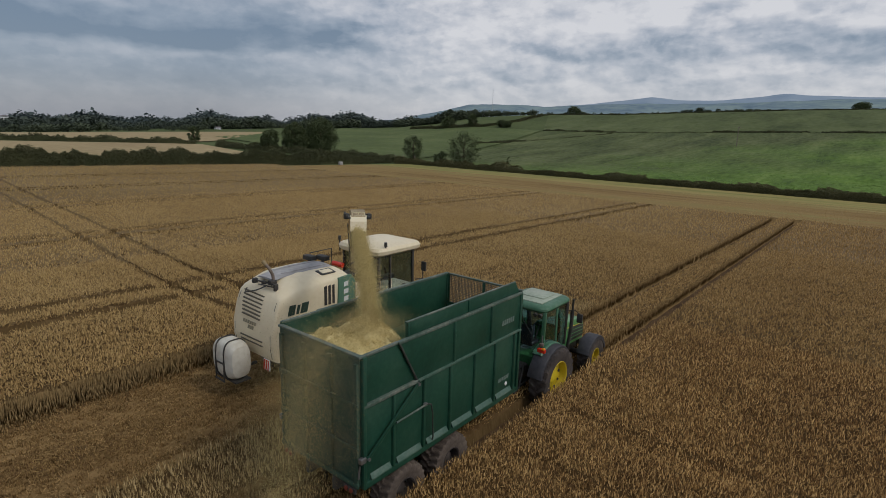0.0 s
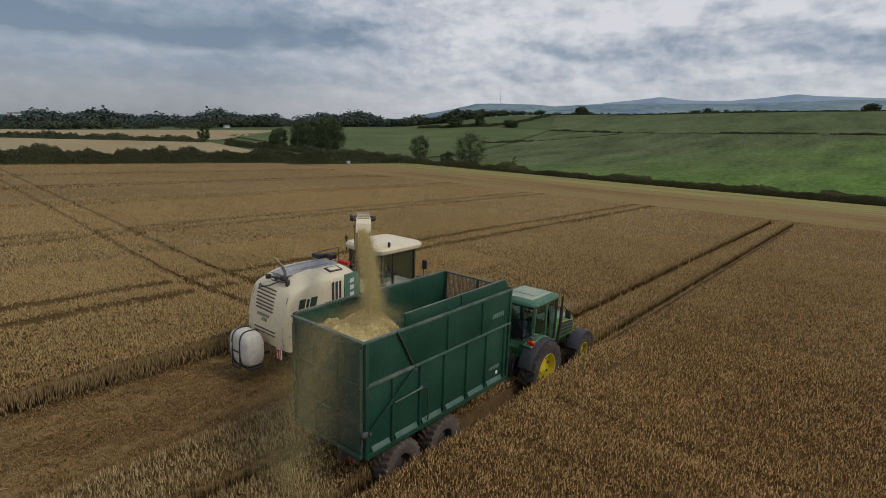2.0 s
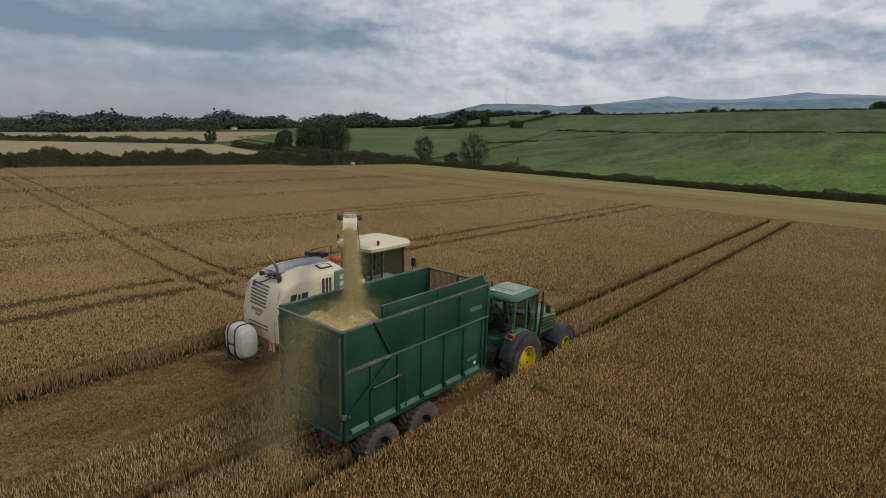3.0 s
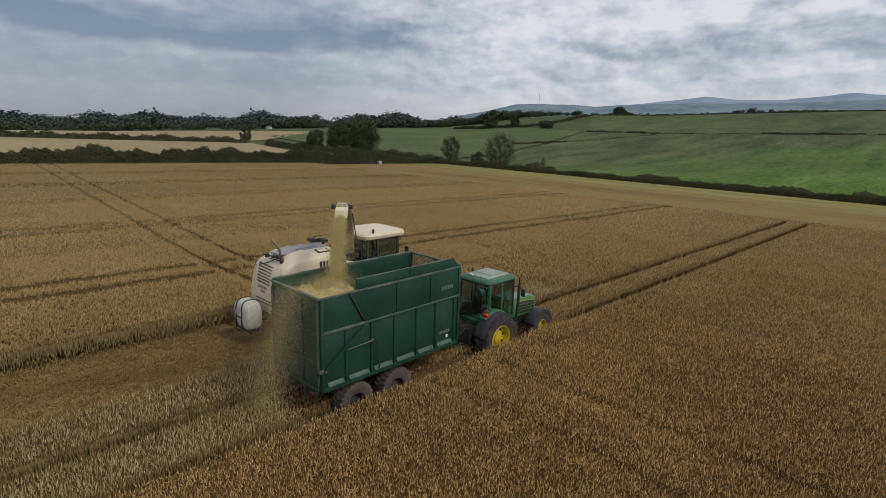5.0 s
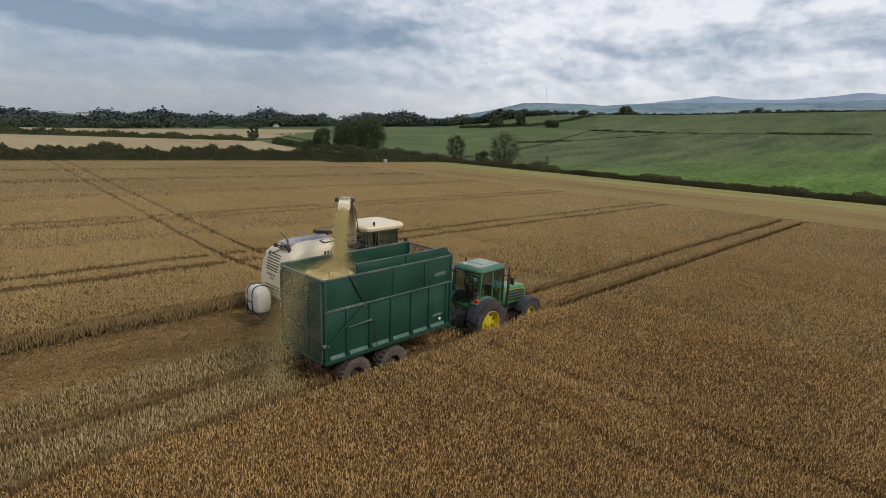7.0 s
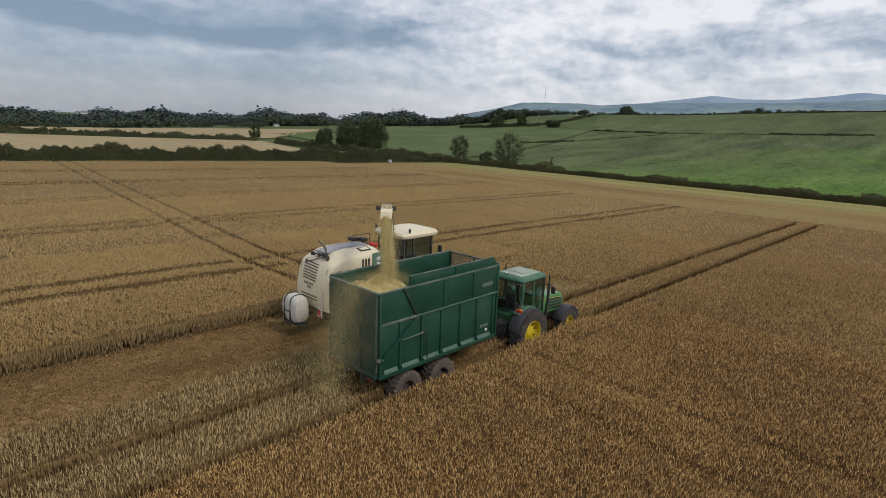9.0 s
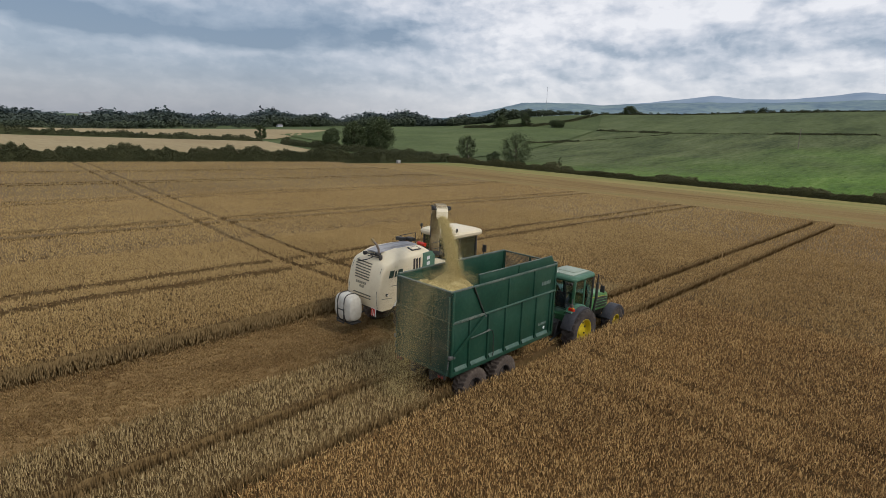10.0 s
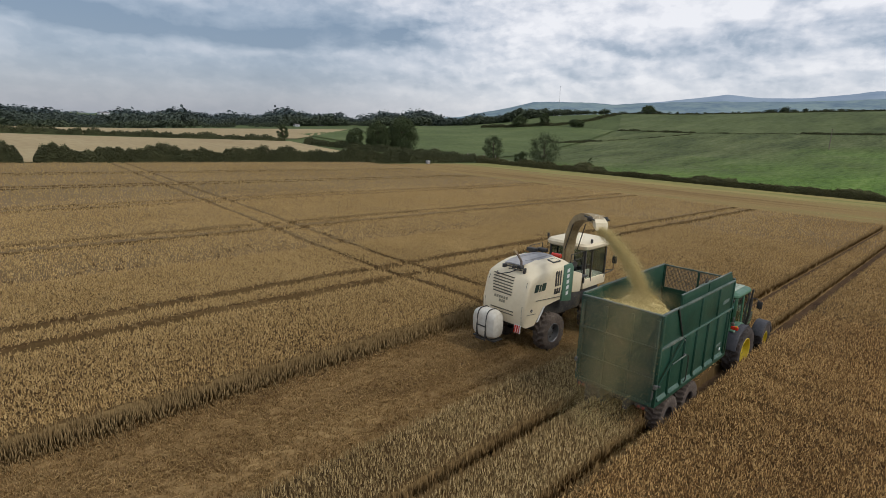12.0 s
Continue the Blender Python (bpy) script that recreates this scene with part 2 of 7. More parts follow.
def wheat_material(name, warm, pale, island, scale=0.13):
    """Ears that pass from warm brown to a paler straw colour across the field (towards -x), with soft patches."""
    m = material(name, warm, scale, 0.8, coarse=1.1, bump=0.0, island=island, spec=0.2)
    n, l = m.node_tree.nodes, m.node_tree.links
    first = next(q for q in n if q.type == "VALTORGB")
    second = n.new("ShaderNodeValToRGB")
    while len(second.color_ramp.elements) < len(pale):
        second.color_ramp.elements.new(0.5)
    for i, (e, c) in enumerate(zip(second.color_ramp.elements, pale)):
        e.position, e.color = 0.12 + 0.76 * i / (len(pale) - 1), (*c, 1)
    l.new(first.inputs[0].links[0].from_socket, second.inputs[0])
    geo, sep, patch = n.new("ShaderNodeNewGeometry"), n.new("ShaderNodeSeparateXYZ"), n.new("ShaderNodeTexNoise")
    patch.inputs["Scale"].default_value, patch.inputs["Detail"].default_value = 0.06, 3.0
    l.new(geo.outputs["Position"], sep.inputs[0])
    l.new(geo.outputs["Position"], patch.inputs["Vector"])
    add, rng_node, mix = n.new("ShaderNodeMath"), n.new("ShaderNodeMapRange"), n.new("ShaderNodeMix")
    add.operation = "MULTIPLY_ADD"
    l.new(patch.outputs[0], add.inputs[0])
    add.inputs[1].default_value = 14.0
    l.new(sep.outputs[0], add.inputs[2])
    l.new(add.outputs[0], rng_node.inputs[0])
    for i, v in enumerate((12.0, -9.0)):
        rng_node.inputs[1 + i].default_value = v
    mix.data_type = "RGBA"
    l.new(rng_node.outputs[0], mix.inputs[0])
    l.new(first.outputs[0], mix.inputs[6])
    l.new(second.outputs[0], mix.inputs[7])
    l.new(mix.outputs[2], n["Principled BSDF"].inputs["Base Color"])
    return m


WARM, PALE = [(0.068, 0.034, 0.011), (0.262, 0.143, 0.048), (0.66, 0.430, 0.175)], [(0.12, 0.078, 0.031), (0.36, 0.250, 0.107), (0.70, 0.525, 0.26)]
M_EAR = wheat_material("wheat_ears", WARM, PALE, 0.75)
M_EAR_MID = wheat_material("wheat_ears_out_in_the_field", [(0.17, 0.098, 0.034), (0.325, 0.198, 0.072), (0.50, 0.332, 0.138)], [(0.215, 0.136, 0.052), (0.395, 0.264, 0.106), (0.57, 0.405, 0.182)], 0.7)
M_EAR_PALE = wheat_material("paler_wheat_ears", *[[tuple(0.84 * q for q in c) for c in PALE]] * 2, 0.72)
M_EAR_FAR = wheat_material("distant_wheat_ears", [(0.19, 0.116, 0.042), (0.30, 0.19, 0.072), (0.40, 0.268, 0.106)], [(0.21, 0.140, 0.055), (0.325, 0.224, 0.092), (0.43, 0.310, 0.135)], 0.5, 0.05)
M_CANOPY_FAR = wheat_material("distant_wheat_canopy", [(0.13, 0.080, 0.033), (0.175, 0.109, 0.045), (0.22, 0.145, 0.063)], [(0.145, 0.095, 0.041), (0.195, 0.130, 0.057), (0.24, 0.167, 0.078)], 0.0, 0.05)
M_STALK_CUT = material("cut_edge_stalks", [(0.19, 0.128, 0.058), (0.265, 0.182, 0.084), (0.35, 0.25, 0.118)], 0.35, 0.9, coarse=5.0, bump=0.0, island=0.6, spec=0.1)
M_STALK_ED = material("wheat_stalk_edges", [(0.15, 0.096, 0.041), (0.23, 0.152, 0.067), (0.33, 0.226, 0.102)], 0.6, 0.9, coarse=5.0, bump=0.0, island=0.6, spec=0.1)
# wall faces of the standing crop, with the shade between stalks painted in dark
M_STALK_SHADED = material("shaded_wheat_stalk_sides", [(0.070, 0.044, 0.018), (0.11, 0.071, 0.030), (0.165, 0.108, 0.048)], 0.6, 0.95, coarse=14.0, bump=0.8, bump_scale=30.0, spec=0.1, stretch=(1.0, 1.0, 0.15))
M_STRAW = material("stubble_straw", [(0.15, 0.088, 0.036), (0.31, 0.195, 0.080), (0.50, 0.34, 0.15)], 0.5, 0.9, coarse=9.0, bump=0.5, bump_scale=14.0, island=0.5, spec=0.1)
M_CUT = material("cut_ground_straw", [(0.085, 0.050, 0.022), (0.185, 0.113, 0.047), (0.27, 0.172, 0.073), (0.37, 0.25, 0.11)], 0.9, 0.95, coarse=9.0, bump=1.0, bump_scale=11.0, spec=0.1, stretch=(1.0, 0.16, 1.0))
M_HEADLAND = material("mown_headland", [(0.175, 0.110, 0.044), (0.225, 0.145, 0.057), (0.275, 0.190, 0.076), (0.245, 0.195, 0.072), (0.36, 0.285, 0.125)], 0.10, 0.95, coarse=0.42, bump=0.9, bump_scale=5.0, spec=0.1, stretch=(0.10, 1.0, 1.0))
M_VERGE = material("yellow_green_verge", [(0.22, 0.160, 0.060), (0.32, 0.255, 0.098), (0.255, 0.230, 0.078), (0.190, 0.190, 0.060), (0.40, 0.32, 0.135)], 0.12, 0.95, coarse=0.5, bump=0.9, bump_scale=5.0, spec=0.1, stretch=(0.10, 1.0, 1.0))
M_HEDGE = material("hedge_leaves", [(0.062, 0.068, 0.034), (0.086, 0.094, 0.044), (0.124, 0.122, 0.060)], 0.12, 0.85, coarse=0.8, bump=0.0, island=0.4, spec=0.2)
M_BRAMBLE = material("bramble_and_dry_grass", [(0.072, 0.070, 0.032), (0.112, 0.110, 0.048), (0.185, 0.165, 0.078)], 0.3, 0.85, coarse=1.5, bump=0.0, island=0.45, spec=0.2)
M_TREE = material("tree_leaves", [(0.058, 0.078, 0.038), (0.082, 0.106, 0.048), (0.118, 0.142, 0.064)], 0.25, 0.8, coarse=2.0, bump=0.0, island=0.5, spec=0.2)
# distant haze is painted into these greens, greyer and bluer with distance
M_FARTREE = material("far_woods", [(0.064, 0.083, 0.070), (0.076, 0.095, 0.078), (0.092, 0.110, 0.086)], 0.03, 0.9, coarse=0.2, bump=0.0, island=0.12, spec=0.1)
M_FARTREE_HAZY = material("haze_tinted_farthest_woods", [(0.072, 0.096, 0.098), (0.082, 0.106, 0.106), (0.094, 0.117, 0.113)], 0.03, 0.9, coarse=0.2, bump=0.0, island=0.08, spec=0.1)
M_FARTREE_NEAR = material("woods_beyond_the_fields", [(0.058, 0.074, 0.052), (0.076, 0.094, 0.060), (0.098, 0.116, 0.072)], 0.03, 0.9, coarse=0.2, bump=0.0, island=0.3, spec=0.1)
M_BARK = material("bark", [(0.06, 0.045, 0.03), (0.11, 0.085, 0.06)], 3.0, 0.9, bump=0.6, bump_scale=12)
# the hills' blue is air haze painted into the colour
M_HILL = material("haze_blue_far_hills", [(0.23, 0.305, 0.40), (0.285, 0.355, 0.44), (0.33, 0.40, 0.46)], 0.0022, 1.0, coarse=0.009, bump=0.0, spec=0.0, stretch=(1.0, 1.0, 3.0))
M_HILLNEAR = material("haze_blue_nearer_hills", [(0.13, 0.185, 0.235), (0.175, 0.24, 0.285), (0.225, 0.295, 0.305), (0.275, 0.345, 0.33)], 0.006, 1.0, coarse=0.03, bump=0.0, spec=0.0, stretch=(1.0, 1.0, 4.0))

M_TRAILER = material("green_trailer_paint", [(0.006, 0.042, 0.026), (0.010, 0.060, 0.037), (0.024, 0.078, 0.050)], 0.9, 0.45, bump=0.06, bump_scale=5.0, coarse=9.0)
M_GATE = material("dust_caked_green_paint", [(0.012, 0.058, 0.038), (0.036, 0.072, 0.047), (0.12, 0.118, 0.072)], 1.2, 0.75, bump=0.2, bump_scale=30.0, coarse=26.0)
M_TRAILER_RIM = material("worn_top_rail", [(0.035, 0.075, 0.056), (0.085, 0.120, 0.098), (0.20, 0.21, 0.175)], 2.0, 0.6, bump=0.2, coarse=14.0)
# lighter than the panels: some dust, and top light painted into the green
M_LEDGE = material("dusty_top_lit_green_ledge", [(0.03, 0.085, 0.06), (0.06, 0.12, 0.09), (0.12, 0.16, 0.125)], 2.0, 0.6, bump=0.1, coarse=14.0)
M_RUBBER = material("dusty_tyre_rubber", [(0.070, 0.055, 0.046), (0.115, 0.092, 0.076), (0.17, 0.138, 0.112)], 2.2, 0.9, bump=0.3, bump_scale=60, spec=0.2)
M_RUBBER_DARK = material("tyre_rubber", [(0.034, 0.029, 0.027), (0.06, 0.05, 0.046), (0.10, 0.082, 0.070)], 2.2, 0.85, bump=0.3, bump_scale=60, spec=0.3)
M_DARK = material("dark_steel", [(0.022, 0.021, 0.020), (0.042, 0.040, 0.037), (0.085, 0.075, 0.062)], 3.0, 0.6, bump=0.15)
M_RUST = material("heat_browned_steel", [(0.12, 0.085, 0.065), (0.20, 0.155, 0.125), (0.30, 0.25, 0.21)], 5.0, 0.6, metal=0.3, bump=0.15)
M_STEEL = material("grey_steel", [(0.16, 0.16, 0.16), (0.25, 0.25, 0.25)], 4.0, 0.45, metal=0.7, bump=0.1)
M_CREAM = material("cream_paint", [(0.73, 0.625, 0.425), (0.79, 0.685, 0.48), (0.82, 0.73, 0.535)], 0.7, 0.45, bump=0.04, bump_scale=6.0, coarse=7.0)
M_CREAM_DIRTY = material("dusty_cream_spout", [(0.21, 0.148, 0.070), (0.32, 0.24, 0.122), (0.45, 0.355, 0.205)], 1.5, 0.6, bump=0.08, coarse=11.0)
M_ROOFGREY = material("grey_bonnet_top", [(0.24, 0.235, 0.235), (0.34, 0.33, 0.33), (0.47, 0.455, 0.44)], 0.8, 0.55, bump=0.05, coarse=6.0)
M_HGREEN = material("harvester_green", [(0.075, 0.165, 0.105), (0.11, 0.215, 0.145)], 1.2, 0.5, bump=0.05)
M_TANK = material("white_plastic_tank", [(0.50, 0.46, 0.37), (0.64, 0.61, 0.53), (0.72, 0.70, 0.62)], 1.0, 0.5, bump=0.05, coarse=6.0)
M_TRACTOR = material("tractor_green", [(0.012, 0.070, 0.024), (0.020, 0.100, 0.034), (0.055, 0.135, 0.065)], 1.0, 0.4, bump=0.04, coarse=8.0, coat=0.2)
# bright bonnet green, lightened further for the sky sheen on its top
M_BONNET = material("bright_green_bonnet_with_sheen", [(0.045, 0.17, 0.05), (0.075, 0.225, 0.075), (0.15, 0.30, 0.14)], 1.0, 0.35, bump=0.03, coarse=8.0, coat=0.3)
M_CABGREEN = material("cab_green", [(0.022, 0.092, 0.046), (0.038, 0.128, 0.066), (0.075, 0.165, 0.10)], 1.0, 0.45, bump=0.04, coarse=8.0, coat=0.2)
M_ROOFPANEL = material("pale_green_roof", [(0.22, 0.27, 0.20), (0.32, 0.37, 0.285), (0.44, 0.48, 0.39)], 1.0, 0.55, bump=0.05, coarse=7.0)
M_YELLOW = material("yellow_rim_paint", [(0.46, 0.35, 0.012), (0.62, 0.47, 0.018), (0.55, 0.42, 0.04)], 2.0, 0.45, bump=0.06, coarse=12.0)
M_FENDER = material("black_plastic_mudguard", [(0.018, 0.018, 0.022), (0.035, 0.035, 0.042), (0.06, 0.058, 0.06)], 1.6, 0.55, bump=0.1, coarse=10.0)
M_RED = material("red_lamp_lens", [(0.55, 0.025, 0.012), (0.70, 0.05, 0.02)], 6.0, 0.25, bump=0.0, coat=0.4)
M_RED_DULL = material("dull_dark_red_lens", [(0.16, 0.03, 0.02), (0.26, 0.05, 0.03)], 9.0, 0.5, bump=0.1)
M_ORANGE = material("orange_lens", [(0.65, 0.20, 0.01), (0.75, 0.27, 0.02)], 6.0, 0.25, bump=0.0, coat=0.4)
M_WHITE = material("white_paint", [(0.66, 0.66, 0.64), (0.80, 0.80, 0.78)], 3.0, 0.5, bump=0.05)
M_LETTER = material("dark_green_letters", [(0.025, 0.05, 0.035), (0.04, 0.07, 0.05)], 5.0, 0.5, bump=0.0)
M_LETTER_PALE = material("pale_letters", [(0.10, 0.16, 0.135), (0.17, 0.22, 0.19)], 8.0, 0.6, bump=0.0)
M_LETTER_FADED = material("faded_letters", [(0.25, 0.22, 0.15), (0.36, 0.32, 0.22)], 8.0, 0.6, bump=0.0)
M_SLAT = material("louvre_shadow_gap", [(0.10, 0.085, 0.06), (0.17, 0.145, 0.10)], 6.0, 0.8, bump=0.1)
M_MESH = material("dusty_wire_mesh", [(0.12, 0.105, 0.085), (0.20, 0.17, 0.13)], 5.0, 0.7, bump=0.2)
M_CHAFF = material("chopped_straw", [(0.41, 0.315, 0.125), (0.60, 0.48, 0.21), (0.76, 0.65, 0.34)], 3.0, 0.9, coarse=16.0, bump=0.6, bump_scale=25.0, island=0.6, spec=0.1)
M_CHAFF_DUST = material("drifting_chaff", [(0.30, 0.23, 0.10), (0.46, 0.36, 0.17), (0.64, 0.52, 0.27)], 3.0, 0.9, coarse=16.0, bump=0.0, island=0.7, spec=0.1)
M_FARWHITE = material("far_white_cladding", [(0.58, 0.60, 0.62), (0.68, 0.70, 0.72)], 0.1, 0.8, bump=0.0)
M_FARROOF = material("far_roof_slate", [(0.16, 0.15, 0.16), (0.22, 0.20, 0.20)], 0.3, 0.9, bump=0.0)
M_FARMAST = material("far_galvanised_steel", [(0.36, 0.38, 0.42), (0.46, 0.48, 0.52)], 0.2, 0.7, bump=0.0)
M_POST = material("weathered_post", [(0.16, 0.13, 0.10), (0.26, 0.22, 0.18)], 4.0, 0.9, bump=0.3)


def glass_material():
    m = bpy.data.materials.new("tinted_cab_glass")
    m.use_nodes = True
    p = m.node_tree.nodes["Principled BSDF"]
    p.inputs["Base Color"].default_value = (0.44, 0.54, 0.57, 1)
    p.inputs["Roughness"].default_value = 0.03
    p.inputs["IOR"].default_value = 1.45
    p.inputs["Transmission Weight"].default_value = 1.0
    return m


M_GLASS = glass_material()

# ---- mesh helpers ----
ORIGIN = {}


def thing(name, base, label, category, group="", kind=""):
    """An Empty at the base of a thing, which parents its parts. Parts are modelled in world metres."""
    ob = new(name)
    ob.location = base
    ob.empty_display_size = 0.3
    ORIGIN[ob.name] = Vector(base)
    return tagged(ob, label, category, group, kind)


def mesh_of(name, bm, mat, smooth=True):
    bmesh.ops.recalc_face_normals(bm, faces=bm.faces)
    me = bpy.data.meshes.new(name)
    bm.to_mesh(me)
    bm.free()
    me.materials.append(mat)
    if smooth:
        me.polygons.foreach_set("use_smooth", [True] * len(me.polygons))
        me.set_sharp_from_angle(angle=radians(35))
    return me


def part(name, bm, mat, parent, label="", smooth=True):
    """Links a bmesh, modelled in world metres, as one mesh under a thing or a part."""
    ob = new(name, mesh_of(name, bm, mat, smooth))
    ob.parent = parent
    ob.location = -ORIGIN.get(parent.name, Vector())
    ORIGIN[ob.name] = Vector()
    return tagged(ob, label)


def solo(name, bm, mat, label, category, kind="", group="", smooth=True):
    ob = new(name, mesh_of(name, bm, mat, smooth))
    ORIGIN[ob.name] = Vector()
    return tagged(ob, label, category, group, kind)


def fast_mesh(name, verts, faces, mat, smooth=False):
    """A mesh straight from arrays: verts n x 3, faces m x 3 or m x 4."""
    verts, faces = np.asarray(verts, dtype=np.float32), np.asarray(faces, dtype=np.int32)
    me = bpy.data.meshes.new(name)
    k = faces.shape[1]
    me.vertices.add(len(verts))
    me.vertices.foreach_set("co", verts.ravel())
    me.loops.add(faces.size)
    me.loops.foreach_set("vertex_index", faces.ravel())
    me.polygons.add(len(faces))
    me.polygons.foreach_set("loop_start", np.arange(0, faces.size, k, dtype=np.int32))
    me.polygons.foreach_set("loop_total", np.full(len(faces), k, dtype=np.int32))
    if smooth:
        me.polygons.foreach_set("use_smooth", np.ones(len(faces), dtype=bool))
    me.update(calc_edges=True)
    me.validate()
    me.materials.append(mat)
    return me


def bevel(bm, width, geom=None, seg=2):
    if width > 0:
        edges = geom if geom is not None else [e for e in bm.edges if len(e.link_faces) == 2 and e.calc_face_angle(0) > 0.5]
        bmesh.ops.bevel(bm, geom=edges, offset=width, segments=seg, affect="EDGES", profile=0.5, clamp_overlap=True)


def box(bm, c, s, bev=0.0, rot=None, taper=None):
    """A box of centre c and size s; taper: (x, y) scale of its top."""
    t = bmesh.new()
    bmesh.ops.create_cube(t, size=1.0)
    for v in t.verts:
        if taper and v.co.z > 0:
            v.co.x *= taper[0]
            v.co.y *= taper[1]
        v.co = Vector((v.co.x * s[0], v.co.y * s[1], v.co.z * s[2]))
    bevel(t, bev)
    m = Matrix.Translation(c) @ (rot if rot is not None else Matrix())
    t.transform(m)
    join(bm, t)
    return bm


def join(bm, t):
    me = bpy.data.meshes.new("scratch")
    t.to_mesh(me)
    t.free()
    bm.from_mesh(me)
    bpy.data.meshes.remove(me)


def rod(bm, a, b, r, r2=None, seg=10, cap=True):
    a, b = Vector(a), Vector(b)
    t = bmesh.new()
    bmesh.ops.create_cone(t, cap_ends=cap, segments=seg, radius1=r, radius2=r if r2 is None else r2, depth=(b - a).length)
    t.transform(Matrix.Translation((a + b) / 2) @ (b - a).to_track_quat("Z", "Y").to_matrix().to_4x4())
    join(bm, t)
    return bm


def tube(bm, pts, r, seg=8):
    """A round tube along points, with mitred rings."""
    pts = [Vector(p) for p in pts]
    rings = []
    for i, p in enumerate(pts):
        d = (pts[min(i + 1, len(pts) - 1)] - pts[max(i - 1, 0)]).normalized()
        q = d.to_track_quat("Z", "Y")
        rr = r[i] if isinstance(r, (list, tuple)) else r
        rings.append([bm.verts.new(p + q @ Vector((rr * math.cos(2 * math.pi * k / seg), rr * math.sin(2 * math.pi * k / seg), 0))) for k in range(seg)])
    for a, b in zip(rings, rings[1:]):
        for k in range(seg):
            bm.faces.new((a[k], a[(k + 1) % seg], b[(k + 1) % seg], b[k]))
    bm.faces.new(rings[0][::-1])
    bm.faces.new(rings[-1])
    return bm


def prism(bm, outline, axis, lo, hi, bev=0.0):
    """A polygon, given in the two other axes, pushed from lo to hi along an axis."""
    t = bmesh.new()
    order = {"x": lambda u, v, w: (w, u, v), "y": lambda u, v, w: (u, w, v), "z": lambda u, v, w: (u, v, w)}[axis]
    a = [t.verts.new(order(u, v, lo)) for u, v in outline]
    b = [t.verts.new(order(u, v, hi)) for u, v in outline]
    n = len(outline)
    t.faces.new(a)
    t.faces.new(b[::-1])
    for i in range(n):
        t.faces.new((a[i], b[i], b[(i + 1) % n], a[(i + 1) % n]))
    bmesh.ops.recalc_face_normals(t, faces=t.faces)
    bevel(t, bev)
    join(bm, t)
    return bm


def lathe(bm, profile, c, axis="x", seg=40, cap=True):
    """Turns (along, radius) pairs round an axis through c."""
    c = Vector(c)
    rings = []
    for u, r in profile:
        ring = []
        for k in range(seg):
            a = 2 * math.pi * k / seg
            p = {"x": (u, r * math.cos(a), r * math.sin(a)), "y": (r * math.cos(a), u, r * math.sin(a)), "z": (r * math.cos(a), r * math.sin(a), u)}[axis]
            ring.append(bm.verts.new(c + Vector(p)))
        rings.append(ring)
    for a, b in zip(rings, rings[1:]):
        for k in range(seg):
            bm.faces.new((a[k], a[(k + 1) % seg], b[(k + 1) % seg], b[k]))
    if cap and profile[0][1] > 0:
        bm.faces.new(rings[0][::-1])
    if cap and profile[-1][1] > 0:
        bm.faces.new(rings[-1])
    return bm


def loft(bm, sections, cap=True):
    """Skins closed sections, each a list of as many points."""
    rings = [[bm.verts.new(p) for p in s] for s in sections]
    n = len(rings[0])
    for a, b in zip(rings, rings[1:]):
        for k in range(n):
            bm.faces.new((a[k], a[(k + 1) % n], b[(k + 1) % n], b[k]))
    if cap:
        bm.faces.new(rings[0][::-1])
        bm.faces.new(rings[-1])
    return bm


def panel(bm, quad, thick):
    """A plate on four corners, thickened along its normal."""
    q = [Vector(p) for p in quad]
    n = (q[1] - q[0]).cross(q[3] - q[0]).normalized() * thick
    a, b = [bm.verts.new(p) for p in q], [bm.verts.new(p + n) for p in q]
    bm.faces.new(a[::-1])
    bm.faces.new(b)
    for i in range(4):
        bm.faces.new((a[i], a[(i + 1) % 4], b[(i + 1) % 4], b[i]))
    return bm


# ---- the lie of the land ----
FALL = 0.022                                   # the field falls gently ahead
RISE_AZ = [-180, -90, -60, -20, 0, 6.8, 13, 22, 27, 32, 36, 40, 45, 53, 60, 75, 82, 100, 180]
RISE_EL = [0, 0, 1, 2.4, 2.4, 2.31, 2.13, 1.76, 1.64, 1.5, 1.2, 0.4, -0.2, -0.45, -0.7, -1.3, -1.4, -1.2, 0]


def land(x, y):
    """Height of the ground: the falling wheat field, and the slopes that rise beyond its hedges."""
    x, y = np.asarray(x, dtype=float), np.asarray(y, dtype=float)
    d = np.hypot(np.maximum(0, np.maximum(-104 - x, x - 70)), np.maximum(0, np.maximum(y - 112, -70 - y)))
    s = np.minimum(1, d / 340)
    s = s * s * (3 - 2 * s)
    base = -FALL * np.clip(y, -60, 112)
    r, az = np.hypot(x - 12, y + 8), np.degrees(np.arctan2(-(x - 12), y + 8))
    far = 8.5 + np.minimum(r, 460) * np.tan(np.radians(np.interp(az, RISE_AZ, RISE_EL)))
    return base * (1 - s) + far * s


def soil(y):
    return -FALL * y


rng = np.random.default_rng(5)

# ground: one sheet to the horizon
rad = np.concatenate([[0.5], np.linspace(6, 470, 90), np.geomspace(500, 4700, 18)])
ang = np.linspace(0, 2 * np.pi, 181)[:-1]
R, A = np.meshgrid(rad, ang, indexing="ij")
GX, GY = 12 - R * np.sin(A), -8 + R * np.cos(A)
GZ = land(GX, GY) - 0.05
idx = np.arange(GX.size).reshape(GX.shape)
nxt = np.roll(idx, -1, axis=1)
gf = np.stack([idx[:-1], nxt[:-1], nxt[1:], idx[1:]], axis=-1).reshape(-1, 4)
